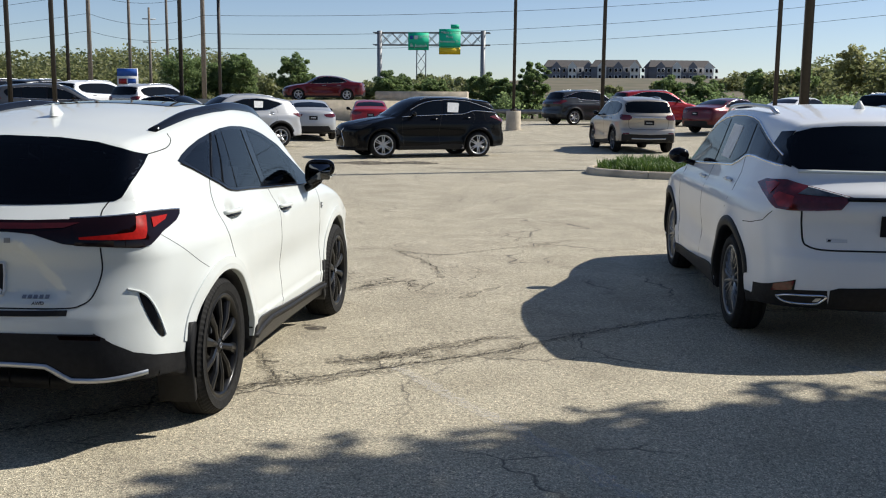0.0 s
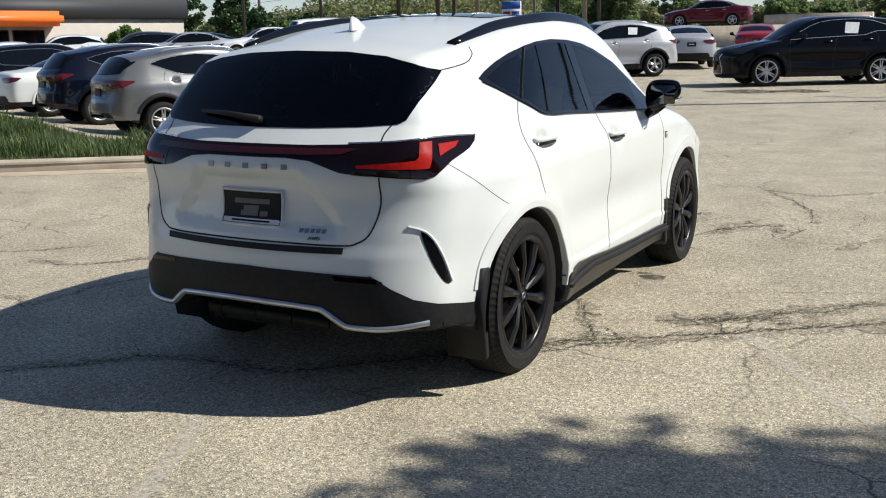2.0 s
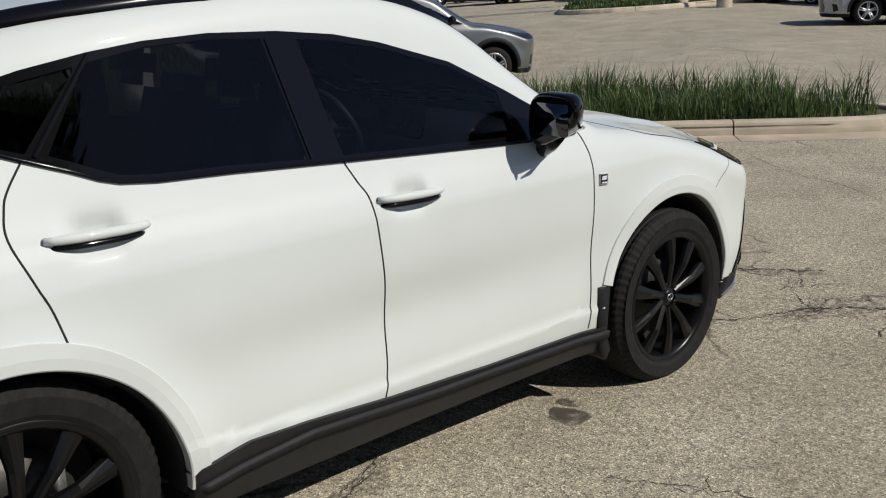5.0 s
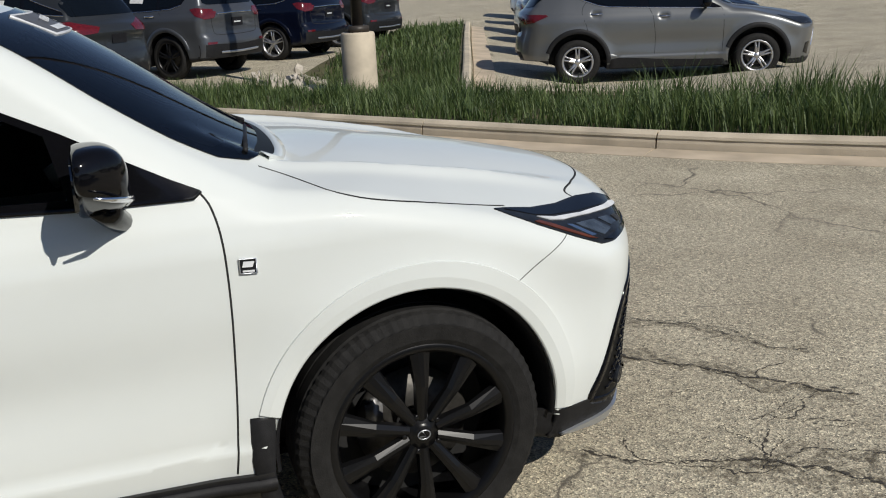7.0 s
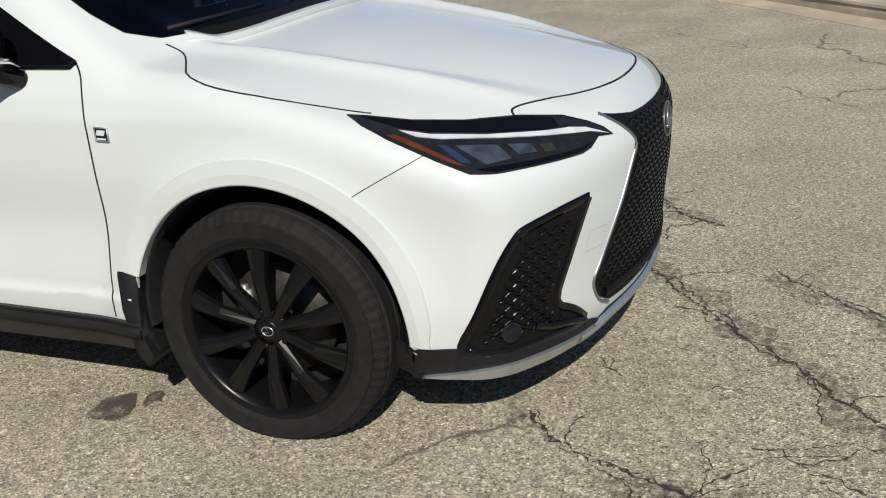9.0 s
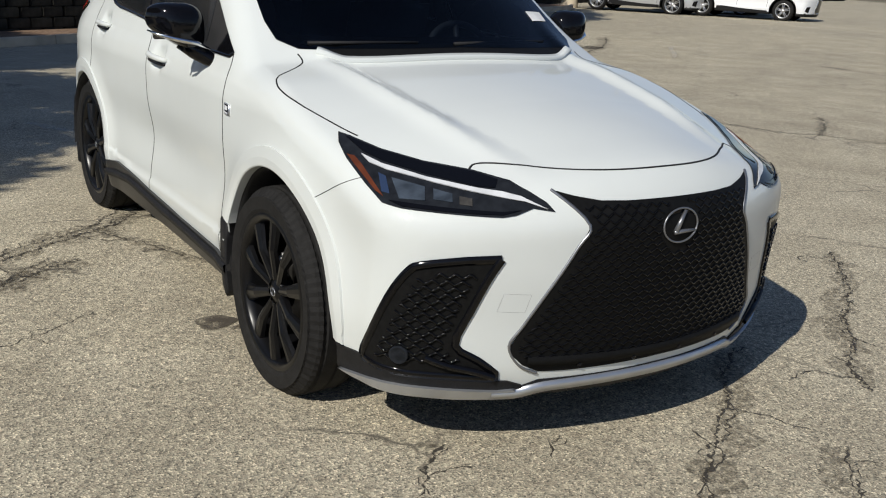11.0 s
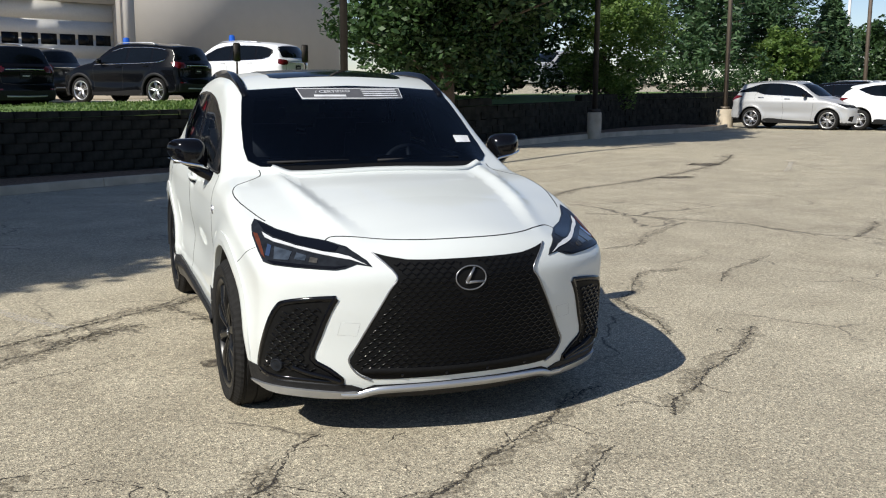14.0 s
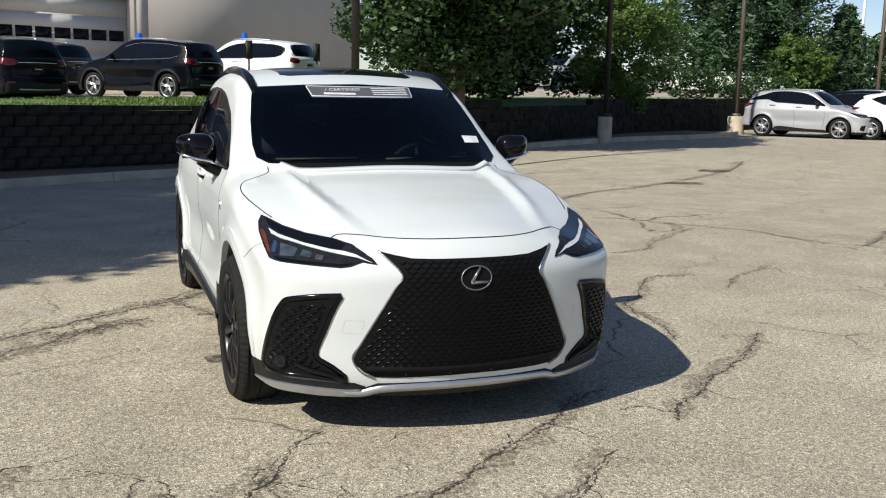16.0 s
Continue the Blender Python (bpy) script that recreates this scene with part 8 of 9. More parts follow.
for s in (-1, 1):
    part("leg", box((s * 0.7, 0, 1.4), (0.16, 0.16, 2.8)), GALV, bs)
rail = thing("guard_rail", "steel guard rail along the highway", "guard rail", kind="structure")
part("rail", box((15, 66.0, 1.35), (90, 0.08, 0.32), None, 0.03), GALV, rail)
for k in range(24):
    part("rail_post", box((-28 + k * 3.8, 66.1, 0.95), (0.12, 0.14, 0.9)), GALV, rail)
# low retaining wall of the upper lot to the north
up = thing("low_wall", "grey concrete retaining wall of an upper lot", "wall", kind="structure")
part("wall_face", box((-12.6, 48.2, 1.15), (14.6, 0.35, 1.6), Matrix.Rotation(-0.06, 4, "Z"), 0.03), CONCRETE, up)
part("upper_deck", box((-12.6, 54.0, 1.18), (14.6, 11.2, 1.48), Matrix.Rotation(-0.06, 4, "Z"), 0.03), CONCRETE, up)
part("parapet", box((-5.2, 53.0, 2.1), (6.0, 0.35, 0.9), Matrix.Rotation(-0.25, 4, "Z"), 0.03), CONCRETE, up)


# ---- terrace and retaining wall ----
WALL = [(17.0, -3.2), (9.0, -8.9), (2.9, -13.2), (-0.2, -14.87), (-10.83, -19.4), (-17.1, -24.3), (-26.0, -28.6), (-42.0, -34.5), (-60.0, -40.0)]
WALL_TOP = 0.92


def wall_top(s):
    return WALL_TOP + 0.004 * max(0, s - 18)


wl = resample(WALL, 0.46)
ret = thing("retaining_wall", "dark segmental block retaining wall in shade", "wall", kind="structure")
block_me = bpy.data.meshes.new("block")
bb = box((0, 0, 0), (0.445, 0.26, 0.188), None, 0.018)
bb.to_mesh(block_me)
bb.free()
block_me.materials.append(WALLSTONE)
acc, near, rest = 0.0, 0, bmesh.new()
rr = random.Random(3)
for a, b in zip(wl, wl[1:]):
    acc += math.dist(a, b)
    cx, cy = (a[0] + b[0]) / 2, (a[1] + b[1]) / 2
    ang = math.atan2(b[1] - a[1], b[0] - a[0])
    z0 = far_z(cx, cy) - 0.06
    rows = int(math.ceil((wall_top(acc) - z0) / 0.195))
    for k in range(rows):
        sh = 0.223 if k % 2 else 0
        m = pose(cx + math.cos(ang) * sh + rr.gauss(0, 0.006), cy + math.sin(ang) * sh - 0.012 * k + rr.gauss(0, 0.010), z0 + 0.095 + k * 0.195, 0, rr.gauss(0, 0.5), math.degrees(ang) + rr.gauss(0, 1.2))
        if -6.5 < cx < 6.0 and near < 300:
            o = new("block", block_me)
            o.parent = ret
            o.matrix_basis = m
            near += 1
        elif cx > -45:
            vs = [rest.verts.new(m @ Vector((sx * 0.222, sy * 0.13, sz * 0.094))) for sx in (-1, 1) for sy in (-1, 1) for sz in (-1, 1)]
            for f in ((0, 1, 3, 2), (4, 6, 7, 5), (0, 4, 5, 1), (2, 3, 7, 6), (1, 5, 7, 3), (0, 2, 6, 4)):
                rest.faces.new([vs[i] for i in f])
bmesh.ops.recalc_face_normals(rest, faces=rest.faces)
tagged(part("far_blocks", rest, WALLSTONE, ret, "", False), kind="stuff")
back = offset_line(wl, 0.16)
bm = bmesh.new()
prev = None
acc = 0
for i, p in enumerate(back):
    acc += math.dist(wl[i], wl[max(i - 1, 0)])
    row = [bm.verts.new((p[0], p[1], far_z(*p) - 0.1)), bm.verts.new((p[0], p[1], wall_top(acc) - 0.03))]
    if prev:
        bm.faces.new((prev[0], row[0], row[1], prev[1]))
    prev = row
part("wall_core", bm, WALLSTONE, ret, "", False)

# the terrace behind it: a grass verge, then paving
bm = bmesh.new()
rows = []
acc = 0
for i, p in enumerate(wl):
    acc += math.dist(wl[i], wl[max(i - 1, 0)])
    d = Vector((0.44, -0.9)).normalized() * -1
    d = Vector((0.35, -0.94))
    z = wall_top(acc)
    row = []
    for k, (u, dz) in enumerate(((-0.10, -0.03), (0.25, 0.0), (3.2, 0.10), (7.5, 0.22), (7.6, 0.10), (70, 0.10), (160, 0.6))):
        row.append(bm.verts.new((p[0] + d.x * u, p[1] + d.y * u, z + dz - (0.16 if k in (3, 4) else 0))))
    rows.append(row)
for a, b in zip(rows, rows[1:]):
    for j in range(6):
        f = bm.faces.new((a[j], a[j + 1], b[j + 1], b[j]))
        f.material_index = 0 if j < 3 else 1
bmesh.ops.recalc_face_normals(bm, faces=bm.faces)
for f in bm.faces:
    if f.normal.z < 0:
        f.normal_flip()
ter = part("terrace", bm, [grassy("lawn", [(0.05, 0.10, 0.02), (0.10, 0.17, 0.035), (0.14, 0.20, 0.06)], 3.0), ASPHALT], None, "", False)
tagged(ter, "grass verge and paved upper terrace behind the wall", "terrace", kind="structure")
verge = [(3.6, -13.2), (-0.2, -15.2), (-10.9, -19.8), (-9.4, -24.0), (1.2, -20.0), (5.0, -17.0)]

def verge_z(x, y):
    return WALL_TOP - 0.03 + 0.018 * max(0.0, -(x - 2.9) * 0.412 - (y + 13.2) * 0.911)


blades("verge_grass", resample(verge + verge[:1], 0.6)[:-1], 15000, 0.05, 0.12, 0.0, LAWN, "short green grass on the verge above the wall", width=0.016, level=verge_z)
KERB_S = [(16.0, -0.2), (9.0, -6.2), (5.0, -9.2), (2.72, -10.9), (-0.07, -12.9), (-5.2, -15.6), (-10.0, -17.95), (-14.4, -20.5), (-18.1, -21.7), (-20.3, -22.9), (-21.4, -24.0)]
kerb(KERB_S[::-1], "grey concrete kerb at the foot of the wall", 3.0, False)
bed("mulch_bed", resample(KERB_S + offset_line(WALL[:6] + [(-20.5, -25.9)], 0.1)[::-1] + KERB_S[:1], 0.8)[:-1], 0.10, MULCH, "brown mulch bed at the foot of the wall", "mulch")


# ---- trees ----
def leaf_cloud(centres, per, leaf, rnd, flat=0.5, shape="quad"):
    """Leaves round clump centres (x, y, z, radius) as loose quads. Returns vertices and faces."""
    C = np.array(centres)
    n = len(C) * per
    idx = np.repeat(np.arange(len(C)), per)
    d = rnd.normal(size=(n, 3))
    d /= np.linalg.norm(d, axis=1)[:, None]
    rad = C[idx, 3] * rnd.uniform(0.25, 1.0, n) ** 0.55
    p = C[idx, :3] + d * rad[:, None] * np.array([1, 1, 0.8])
    a = rnd.normal(size=(n, 3))
    a[:, 2] *= flat
    a /= np.linalg.norm(a, axis=1)[:, None]
    b = np.cross(a, rnd.normal(size=(n, 3)))
    b /= np.linalg.norm(b, axis=1)[:, None]
    s = leaf * rnd.uniform(0.6, 1.3, n)[:, None]
    w = 0.55 if shape == "quad" else 0.30
    V = np.stack([p - a * s, p + b * s * w, p + a * s, p - b * s * w], 1)
    F = (np.arange(n) * 4)[:, None] + np.array([0, 1, 2, 3])
    return V.reshape(-1, 3), F


def mesh_from(name, V, F, material, parent):
    me = bpy.data.meshes.new(name)
    me.from_pydata(V.tolist(), [], F.tolist())
    me.materials.append(material)
    ob = new(name, me)
    ob.parent = parent
    return ob


def tree(x, y, z, height, crown_r, crown_lo, material, label, seed, clumps=110, per=90, leaf=0.10, trunk_r=0.14, limbs=9, group="trees", swell_by=0.22, inner=0.35, blunt=False):
    """A broad-leaved tree: tapered trunk, limbs, and a crown of leaf clumps with an uneven outline and gaps."""
    r = np.random.default_rng(seed)
    t = thing("tree", label, "tree", group, m=pose(x, y, z))
    bm = bmesh.new()
    top = height * 0.82
    bend = r.normal(size=2) * 0.15
    trunk = [(bend[0] * (k / 6) ** 2, bend[1] * (k / 6) ** 2, top * k / 6 - 0.1) for k in range(7)]
    add_tube(bm, trunk, [trunk_r * (1.15 - 0.95 * k / 6) for k in range(7)], 10)
    ends = []
    for k in range(limbs):
        h = crown_lo + (top - crown_lo) * (k + 0.3) / limbs * 0.85
        a = k * 2.4 + r.uniform(-0.3, 0.3)
        ln = crown_r * r.uniform(0.65, 0.95) * (1 - 0.5 * (h - crown_lo) / max(top - crown_lo, 0.1))
        p0 = Vector((0, 0, h))
        p2 = p0 + Vector((math.cos(a) * ln, math.sin(a) * ln, ln * 0.55))
        p1 = p0.lerp(p2, 0.5) + Vector((0, 0, 0.12 * ln))
        add_tube(bm, [p0, p1, p2], [trunk_r * 0.42, trunk_r * 0.26, trunk_r * 0.08], 6)
        ends += [p1, p2]
    part("trunk", bm, BARK, t)
    mid = (crown_lo + height) / 2
    hz = (height - crown_lo) / 2
    C = []
    for k in range(clumps):
        d = r.normal(size=3)
        d /= np.linalg.norm(d)
        q = r.uniform(inner, 1.0) ** 0.6
        swell = 1 + swell_by * noise.noise(Vector((d[0] * 1.7 + seed, d[1] * 1.7, d[2] * 1.7)))
        lowb = 1.0 if d[2] > -0.2 else 0.85
        if blunt:
            rho, a = math.sqrt(r.uniform(0, 1)), r.uniform(0, 6.283)
            rim = 1 + swell_by * noise.noise(Vector((math.cos(a) * 2.2, math.sin(a) * 2.2, seed)))
            C.append((math.cos(a) * crown_r * rho * rim, math.sin(a) * crown_r * rho * rim, mid + hz * (1 - rho ** 5) ** 0.5 * r.uniform(-0.9, 0.9), r.uniform(0.35, 0.7)))
            continue
        C.append((d[0] * crown_r * q * swell * lowb, d[1] * crown_r * q * swell * lowb, mid + d[2] * hz * q * swell, crown_r * r.uniform(0.13, 0.26)))
    for e in ends:
        C.append((e.x, e.y, e.z, crown_r * 0.2))
    V, F = leaf_cloud(C, per, leaf, r)
    mesh_from("crown", V, F, material, t)
    return t


def pine(x, y, z, height, radius, label, seed, tiers=15, per=110, group="trees"):
    r = np.random.default_rng(seed)
    t = thing("pine_tree", label, "tree", group, m=pose(x, y, z))
    bm = bmesh.new()
    add_tube(bm, [(0, 0, -0.1), (0.05, 0, height * 0.5), (0, 0, height)], [0.20, 0.13, 0.02], 8)
    C = []
    for k in range(tiers):
        f = k / (tiers - 1)
        h = height * (0.10 + 0.88 * f)
        ln = radius * (1 - f) ** 0.8 + 0.25
        nb = 7 if f < 0.7 else 4
        for j in range(nb):
            a = j * 2 * math.pi / nb + k * 0.9 + r.uniform(-0.25, 0.25)
            l = ln * r.uniform(0.7, 1.1)
            tip = Vector((math.cos(a) * l, math.sin(a) * l, h + 0.10 * l))
            add_tube(bm, [(0, 0, h), tip], [0.035, 0.01], 5)
            for u in (0.2, 0.45, 0.70, 0.95):
                C.append((tip.x * u, tip.y * u, h + 0.10 * l * u + 0.05, 0.26 + 0.10 * l))
    part("trunk", bm, BARK, t)
    V, F = leaf_cloud(C, max(12, per // 3), 0.17, r, 0.5, "needle")
    mesh_from("crown", V, F, NEEDLE, t)
    return t


tree(-7.7, -17.45, 0.0, 11.5, 3.5, 1.2, LEAF_DARK, "large dark green leafy tree in the bed below the wall", 11, 460, 230, 0.090, 0.2, 14)
tree(-12.6, -25.5, WALL_TOP, 7.0, 2.9, 0.1, LEAF_DARK, "dark green leafy tree behind a larger one", 12, 240, 130, 0.11, 0.12)
tree(-9.6, -23.6, WALL_TOP, 4.4, 2.5, 0.0, LEAF_DARK, "low dark green tree on the verge", 15, 130, 110, 0.10, 0.09)
tree(-16.7, -24.6, 0.9, 4.6, 2.15, 0.0, LEAF_LIGHT, "small light green tree beside the wall", 13, 150, 140, 0.07, 0.09)
tree(12.1, -2.95, 0.2, 7.7, 5.1, 4.6, LEAF_DARK, "leafy shade tree at the edge of the lot", 14, 900, 150, 0.10, 0.18, 18, swell_by=0.10, blunt=True)
# Stands out of view, added so leaf shade reaches the kerb and wall.
tree(8.4, -8.9, 0.2, 7.4, 3.2, 3.6, LEAF_DARK, "unseen leafy tree added to shade the kerb and retaining wall", 16, 420, 130, 0.10, 0.14, 12, swell_by=0.12, blunt=True)
pine(-27.8, -34.5, 1.3, 11.5, 2.9, "tall dark pine tree behind the wall", 21, 24)
pine(-32.2, -35.0, 1.3, 11.5, 2.9, "tall dark pine tree behind the wall", 22, 24)
pine(-36.5, -35.2, 1.3, 4.6, 1.7, "young pine tree at the lot's end", 24, 13)
tree(-31.4, -32.4, 1.2, 3.4, 1.5, 0.2, LEAF_LIGHT, "light green tree at the lot's end", 25, 70, 60, 0.11, 0.07)
tree(-41.5, -36.0, 1.2, 4.0, 2.4, 0.3, LEAF_DARK, "green tree at the lot's end", 26, 80, 60, 0.14, 0.1)
r = np.random.default_rng(77)
C = []
for k in range(130):
    u = r.uniform(0, 1)
    x, y = -15.0 - 29.0 * u + r.normal() * 0.4, -25.6 - 12.2 * u + r.normal() * 0.4
    C.append((x, y, 1.35 + r.uniform(0, 0.9), r.uniform(0.35, 0.7)))
V, F = leaf_cloud(C, 120, 0.075, r)
hedge = thing("verge_shrubs", "dark green shrubs along the top of the wall", "shrubs", kind="stuff")
mesh_from("foliage", V, F, LEAF_DARK, hedge)
# woods far to the north, and shrubs nearer
r = np.random.default_rng(31)
SKYLINE = [(-30, 0.055), (-17, 0.056), (-13, 0.040), (-7, 0.026), (0, 0.024), (5.7, 0.030), (8, 0.034), (12, 0.018), (16.5, 0.022), (18, 0.047), (21, 0.054), (24.8, 0.052), (27, 0.050), (30, 0.046), (32, 0.047), (35, 0.038), (37, 0.033), (39, 0.027), (41, 0.019), (43, 0.013), (78, 0.013)]
C = []
for k in range(640):
    a = r.uniform(-28, 78)
    d = r.uniform(112, 200)
    x, y = 2.6 - math.sin(math.radians(a)) * d, -6.3 + math.cos(math.radians(a)) * d
    top = 1.65 + d * float(np.interp(a, *zip(*SKYLINE))) * r.uniform(0.62, 1.06)
    base = far_z(x, y)
    if top < base + 1.2 or (a < -9 and k % 2) or (-12 < a < 4.5 and d < 150):
        continue
    rad = min(2.6, 0.30 * (top - base) + 0.5)
    for j in range(5):
        C.append((x + r.normal() * rad * 0.8, y + r.normal() * rad * 0.8, base + (top - rad * 0.6 - base) * (j + 0.6) / 4.6, rad * r.uniform(0.6, 1.0)))
V, F = leaf_cloud(C, 170, 0.28, r)
woods = thing("far_woods", "distant band of green and olive trees", "woods", kind="stuff")
mesh_from("crowns", V, F, LEAF_FAR, woods)
C = []
for k in range(150):
    x, y = r.uniform(-2, 48), r.uniform(70, 92)
    hgt = r.uniform(0.9, 2.1)
    for j in range(3):
        C.append((x + r.normal() * 0.7, y + r.normal() * 0.7, far_z(x, y) + hgt * (j + 0.5) / 3, r.uniform(0.5, 1.1)))
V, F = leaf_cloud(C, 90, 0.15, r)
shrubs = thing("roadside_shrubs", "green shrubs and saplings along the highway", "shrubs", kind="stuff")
mesh_from("foliage", V, F, LEAF_HAZE, shrubs)
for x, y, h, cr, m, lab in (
    (-33.0, 87.1, 5.6, 2.9, LEAF_HAZE, "dark green tree beyond the lot"), (-27.5, 86.9, 5.0, 2.0, LEAF_HAZE, "dark green tree beyond the lot"), (-29.5, 88.5, 4.4, 2.0, LEAF_HAZE, "dark green tree beyond the lot"),
    (-21.8, 85.5, 4.4, 1.9, LEAF_HAZE, "round bright green tree beyond the lot"), (-12.5, 87.0, 3.4, 1.9, LEAF_HAZE, "low green tree under the sign gantry"), (-8.6, 88.0, 3.2, 1.9, LEAF_HAZE, "low green tree under the sign gantry"),
    (1.1, 78.6, 4.9, 1.5, LEAF_HAZE, "young green tree by the highway"), (-2.9, 78.5, 3.9, 1.7, LEAF_HAZE, "young green tree by the highway"), (-0.8, 77.5, 3.4, 1.6, LEAF_HAZE, "young green tree by the highway"),
    (12.6, 77.7, 3.6, 1.7, LEAF_HAZE, "young green tree by the highway"), (15.4, 77.7, 3.6, 1.6, LEAF_HAZE, "young green tree by the highway"),
    (36.1, 108.9, 7.4, 2.2, LEAF_PALE, "pale olive tree beyond the highway"), (40.2, 108.0, 7.0, 1.9, LEAF_PALE, "pale olive tree beyond the highway"), (31.0, 110.5, 5.6, 2.0, LEAF_HAZE, "green tree beyond the highway"), (27.0, 111.0, 4.8, 2.0, LEAF_HAZE, "green tree beyond the highway"), (44.5, 107.0, 7.6, 2.2, LEAF_PALE, "pale olive tree beyond the highway")):
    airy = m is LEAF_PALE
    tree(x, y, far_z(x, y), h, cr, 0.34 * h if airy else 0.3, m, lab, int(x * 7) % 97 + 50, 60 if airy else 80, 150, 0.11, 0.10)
for x, y, h, cr, m, lab in ((-50.2, 57.5, 7.5, 1.9, LEAF_DARK, "tall dark green tree at the end of a store"), (-45.0, 52.6, 3.3, 2.5, LEAF_DARK, "dark green rounded tree by a store"), (-42.0, 56.0, 3.0, 2.2, LEAF_DARK, "dark green rounded tree by a store"),
                            (-46.6, 42.4, 2.1, 1.2, LEAF_LIGHT, "low bright green shrub by a store"), (-37.7, 49.6, 2.0, 1.9, LEAF_LIGHT, "low bright green shrub by the lot"), (-62.0, 64.0, 6.5, 3.0, LEAF_DARK, "dark green tree behind a store")):
    tree(x, y, far_z(x, y), h, cr, 0.2, m, lab, int(-x * 3) % 89 + 80, 70, 90, 0.16, 0.10)


# ---- buildings ----
def garage_building():
    b = thing("service_building", "beige stucco building with a white garage door", "building")
    o = Vector((-0.5, -42.0, 0))
    ang = math.radians(28)
    m = Matrix.Translation((-5.1, -43.0, 0.9)) @ Matrix.Rotation(ang, 4, "Z")
    b.matrix_basis = m
    x0, x1, d0, d1 = -9.0, 26.0, 4.7, 10.9
    for a, c, z0, z1 in ((x0, d0, 0, 9), (d1, x1, 0, 9), (d0, d1, 4.05, 9)):
        part("wall", box(((a + c) / 2, -0.25, (z0 + z1) / 2), (c - a, 0.5, z1 - z0)), STUCCO, b)
    part("roof", box(((x0 + x1) / 2, -8, 9.1), (x1 - x0 + 0.4, 16.4, 0.3), None, 0.03), STUCCO, b)
    door = part("garage_door", box(((d0 + d1) / 2, -0.32, 2.02), (d1 - d0, 0.08, 4.05), None, 0.01), plain("door_white", (0.62, 0.61, 0.58), 0.6, 0, 0.04), b, "white sectional garage door")
    for k in range(5):
        part("door_panel", box(((d0 + d1) / 2, -0.27, 0.45 + 0.80 * k), (d1 - d0 - 0.06, 0.03, 0.74), None, 0.01), plain("door_white_b", (0.64, 0.63, 0.60), 0.6, 0, 0.04), door)
    for k in range(7):
        part("door_window", box((d0 + 0.55 + 0.85 * k, -0.25, 2.45), (0.72, 0.03, 0.46), None, 0.01), TINT, door)
    part("pilaster", box((d0 - 0.5, 0.12, 3.5), (0.6, 0.24, 7.0), None, 0.02), STUCCO, b)
    part("pilaster", box((d1 + 0.5, 0.12, 3.5), (0.6, 0.24, 7.0), None, 0.02), STUCCO, b)
    part("apron", box(((d0 + d1) / 2, 4.0, 0.02), (16, 8, 0.1), None, 0.01), plain("apron_concrete", (0.45, 0.38, 0.28), 0.9, 0, 0.15), b)


garage_building()


def store():
    s = thing("store", "cream store with a charcoal band and an orange canopy", "building", m=pose(-53.8, 40.4, 0.1, 0, 0, 73))
    part("wall", box((0, 6, 1.46), (24, 12, 3.52), None, 0.03), CREAM, s)
    part("fascia", box((0, 5.95, 3.92), (24.5, 12.5, 1.40), None, 0.05), FASCIA, s, "charcoal roof band")
    part("canopy", box((-2.9, -0.75, 3.2), (10.2, 1.6, 1.0), None, 0.3), ORANGE, s, "bright orange canopy")
    for k in range(4):
        w = part("window", box((-7.0 + 2.4 * k, -0.05, 1.3), (2.0, 0.1, 2.2), None, 0.02), TINT, s)
        part("frame", box((-7.0 + 2.4 * k, -0.02, 1.3), (2.16, 0.1, 2.36), None, 0.02), FASCIA, w)


store()


def townhouse(x, y, n, seed):
    r = random.Random(seed)
    z = far_z(x, y)
    h = thing("townhouse", "distant gabled grey and white townhouse row", "house", "townhouses", m=pose(x, y, z, 0, 0, r.uniform(-8, 8)) @ Matrix.Diagonal((0.68, 0.68, 0.68, 1)))
    siding = [plain("siding_%d" % seed, c, 0.8, 0, 0.05) for c in ((0.16, 0.17, 0.20), (0.62, 0.62, 0.60))]
    part("wall", box((0, 5, 3.0), (n * 7, 10, 6.4)), siding[0], h)
    bm = bmesh.new()
    w = n * 3.5 + 0.6
    vs = [bm.verts.new(p) for p in ((-w, -0.6, 6.0), (w, -0.6, 6.0), (w, 10.6, 6.0), (-w, 10.6, 6.0), (-w + 2, 5, 9.2), (w - 2, 5, 9.2))]
    for f in ((0, 1, 5, 4), (2, 3, 4, 5), (1, 2, 5), (3, 0, 4), (3, 2, 1, 0)):
        bm.faces.new([vs[i] for i in f])
    part("roof", bm, plain("shingle_%d" % seed, (0.10, 0.09, 0.085), 0.9, 0, 0.2, 2), h, "", False)
    for k in range(n):
        gx = -n * 3.5 + 3.5 + k * 7 + 1.2
        bm = bmesh.new()
        for yy in (-0.8, 0.0):
            vs = [bm.verts.new(p) for p in ((gx - 1.9, yy, -0.2), (gx + 1.9, yy, -0.2), (gx + 1.9, yy, 6.2), (gx, yy, 8.3), (gx - 1.9, yy, 6.2))]
            bm.faces.new(vs)
        part("gable", bm, siding[1 if (k + seed) % 2 else 0], h, "", False)
        for zz in (1.6, 4.6):
            for dx in (-0.9, 0.9, 3.6):
                wn_ = part("window", box((gx + dx, -0.86 if dx < 2 else -0.05, zz), (1.0, 0.12, 1.5)), TINT, h)
                part("frame", box((gx + dx, -0.83 if dx < 2 else -0.02, zz), (1.25, 0.08, 1.75)), SIGN_WHITE, wn_)


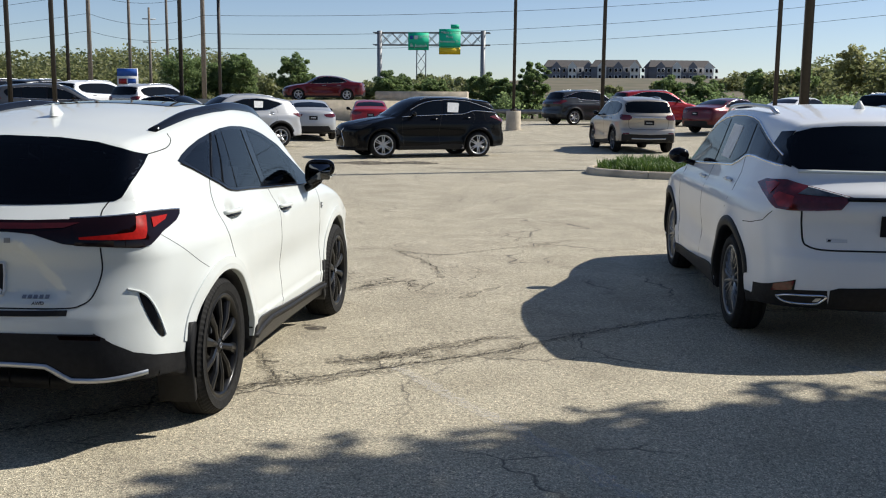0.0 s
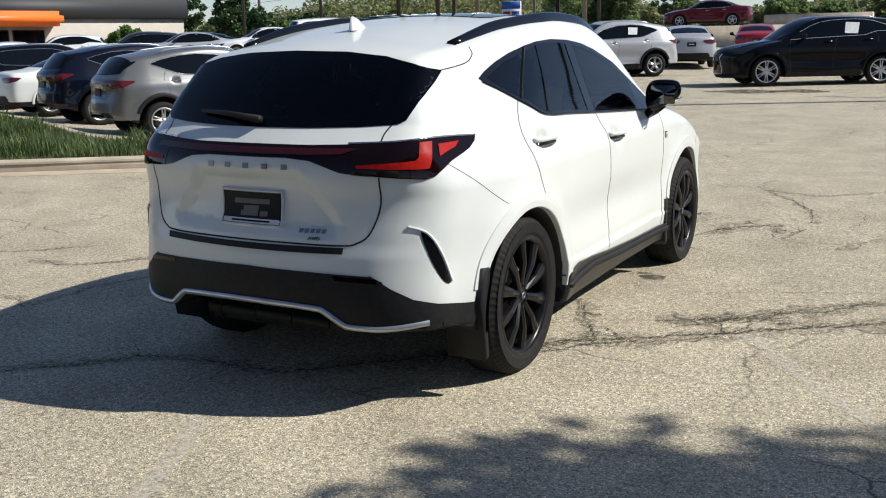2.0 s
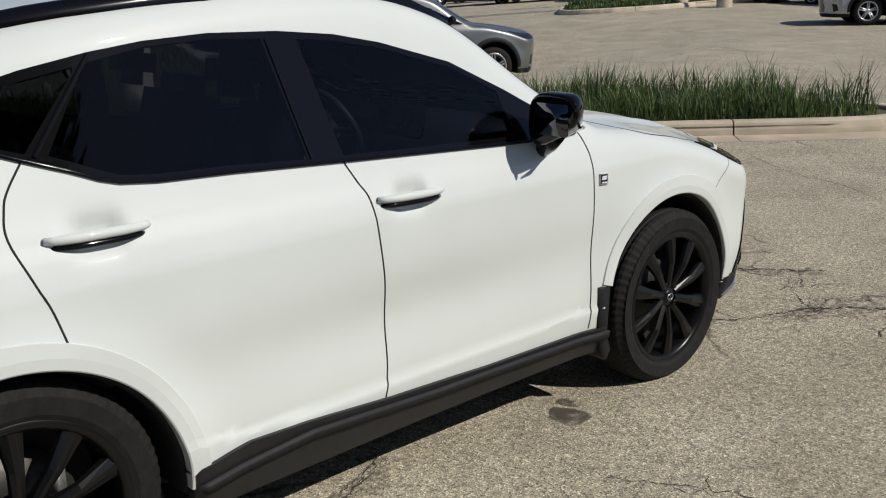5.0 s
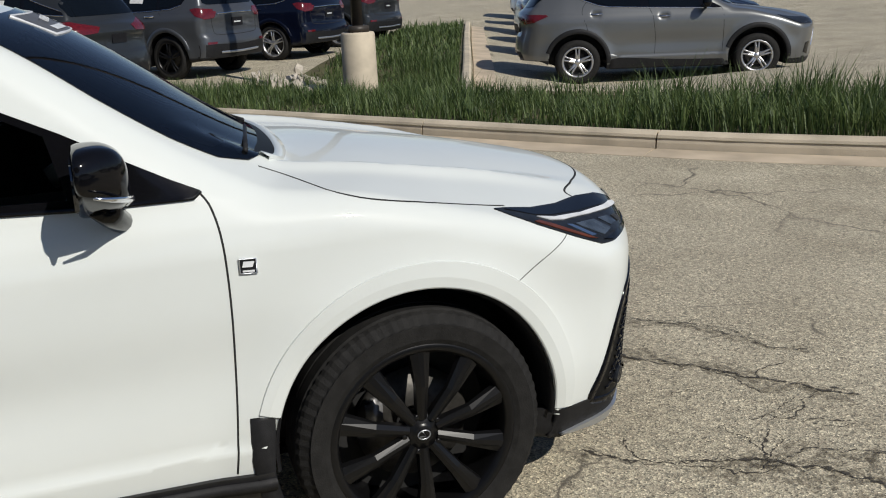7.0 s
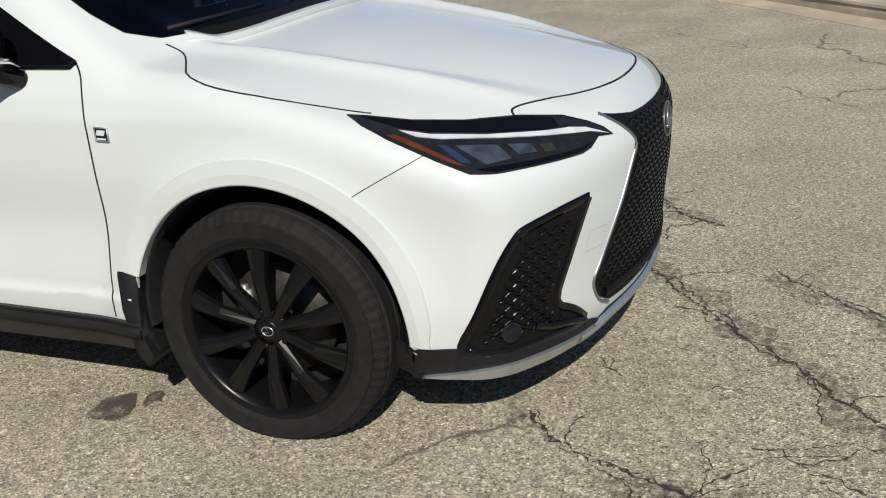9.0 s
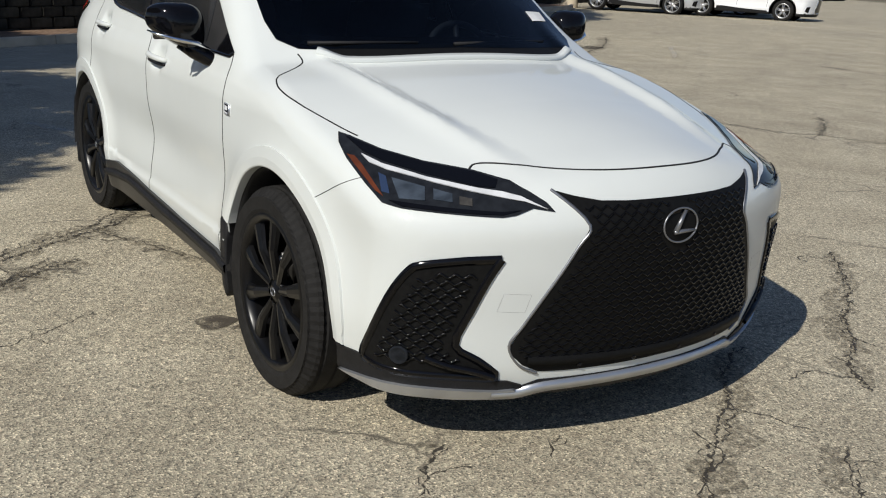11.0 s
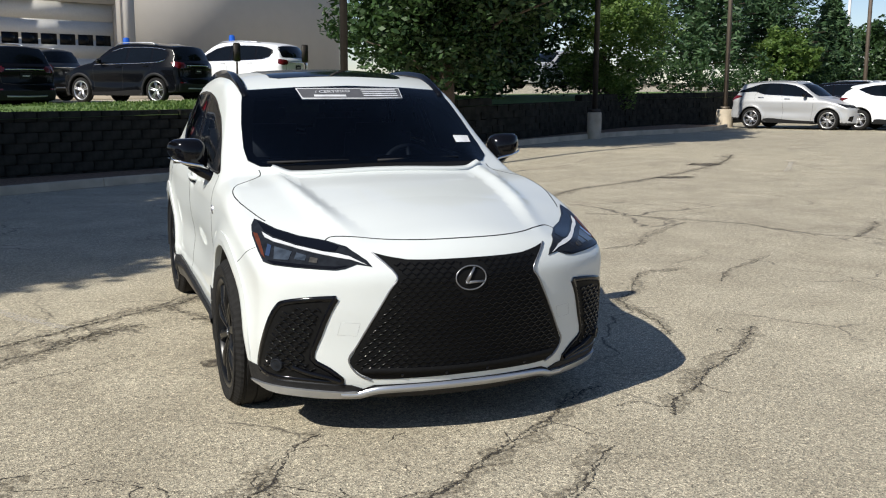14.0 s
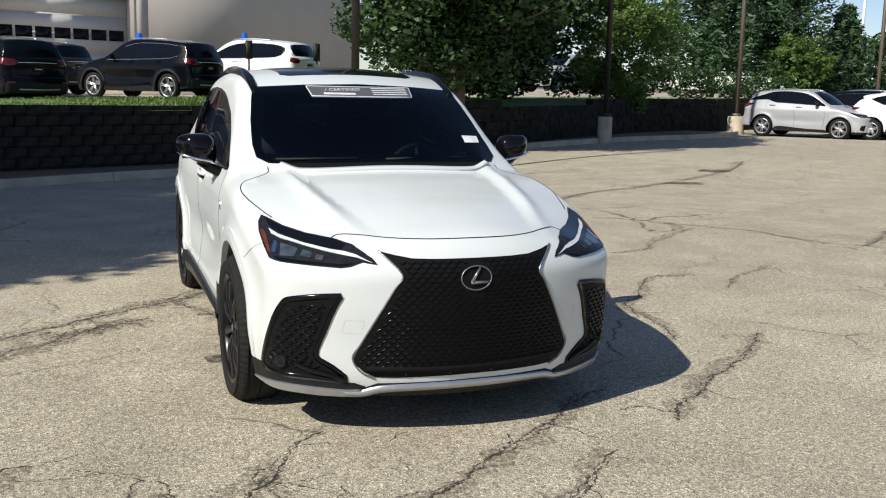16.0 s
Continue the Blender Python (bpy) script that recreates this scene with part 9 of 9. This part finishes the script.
for i, (x, y, n) in enumerate(((8.0, 292, 3), (21.5, 290, 3), (41.0, 292, 4))):
    townhouse(x, y, n, i)
# far lamps behind the pines, boards on the terrace, roof tags
for x, y, h in ((-52.0, -66.0, 17.0), (-64.0, -63.0, 15.0), (-70.0, -58.0, 13.0)):
    p = thing("tall_lamp", "tall white lot lamp with two heads", "lamp post", "far lamps", m=pose(x, y, 0))
    part("post", add_tube(bmesh.new(), [(0, 0, 0), (0, 0, h)], [0.16, 0.10], 8), SIGN_WHITE, p)
    for s in (-1, 1):
        part("lamp_head", box((s * 0.7, 0, h), (1.0, 0.5, 0.2), None, 0.06), SIGN_WHITE, p)
lamp_post(-3.3, -11.5, 10.0, 0.125, z=-0.1, base_h=0.75)
lamp_post(-13.4, -19.7, 10.0, 0.13, z=far_z(-13.4, -19.7), base_h=0.80, base_r=0.22)
lamp_post(-21.9, -24.6, 10.5, 0.13, z=far_z(-21.9, -24.6) + 0.02, base_h=0.66, base_r=0.32, mat=plain("tan_paint", (0.16, 0.13, 0.10), 0.5, 0.2, 0.1))
lamp_post(-31.0, -27.0, 10.5, 0.13, base_h=0.6, mat=plain("tan_paint_b", (0.20, 0.16, 0.13), 0.5, 0.2, 0.1))
for x, y in ((-3.1, -22.0), (-5.2, -22.6)):
    p = thing("post_sign", "small dark sign on a thin post on the terrace", "sign", "terrace signs", m=pose(x, y, 0.95))
    part("post", box((0, 0, 0.7), (0.05, 0.05, 1.4)), BRONZE, p)
    part("panel", box((0, 0.04, 1.45), (0.24, 0.04, 0.52), Matrix.Rotation(0.4, 4, "Z"), 0.02), BRONZE, p)
for x, y, z, m in ((-0.3, -24.6, 2.62, BLUE), (-4.0, -28.2, 2.92, BLUE), (3.4, -21.2, 2.52, RED)):
    p = thing("roof_tag", "bright plastic magnetic roof tag on a parked car", "tag", "roof tags", m=pose(x, y, z - 0.04))
    part("cone", lathe([(0, 0.16), (0.03, 0.16), (0.05, 0.11), (0.26, 0.09), (0.28, 0.0005)], 16, "z"), m, p)
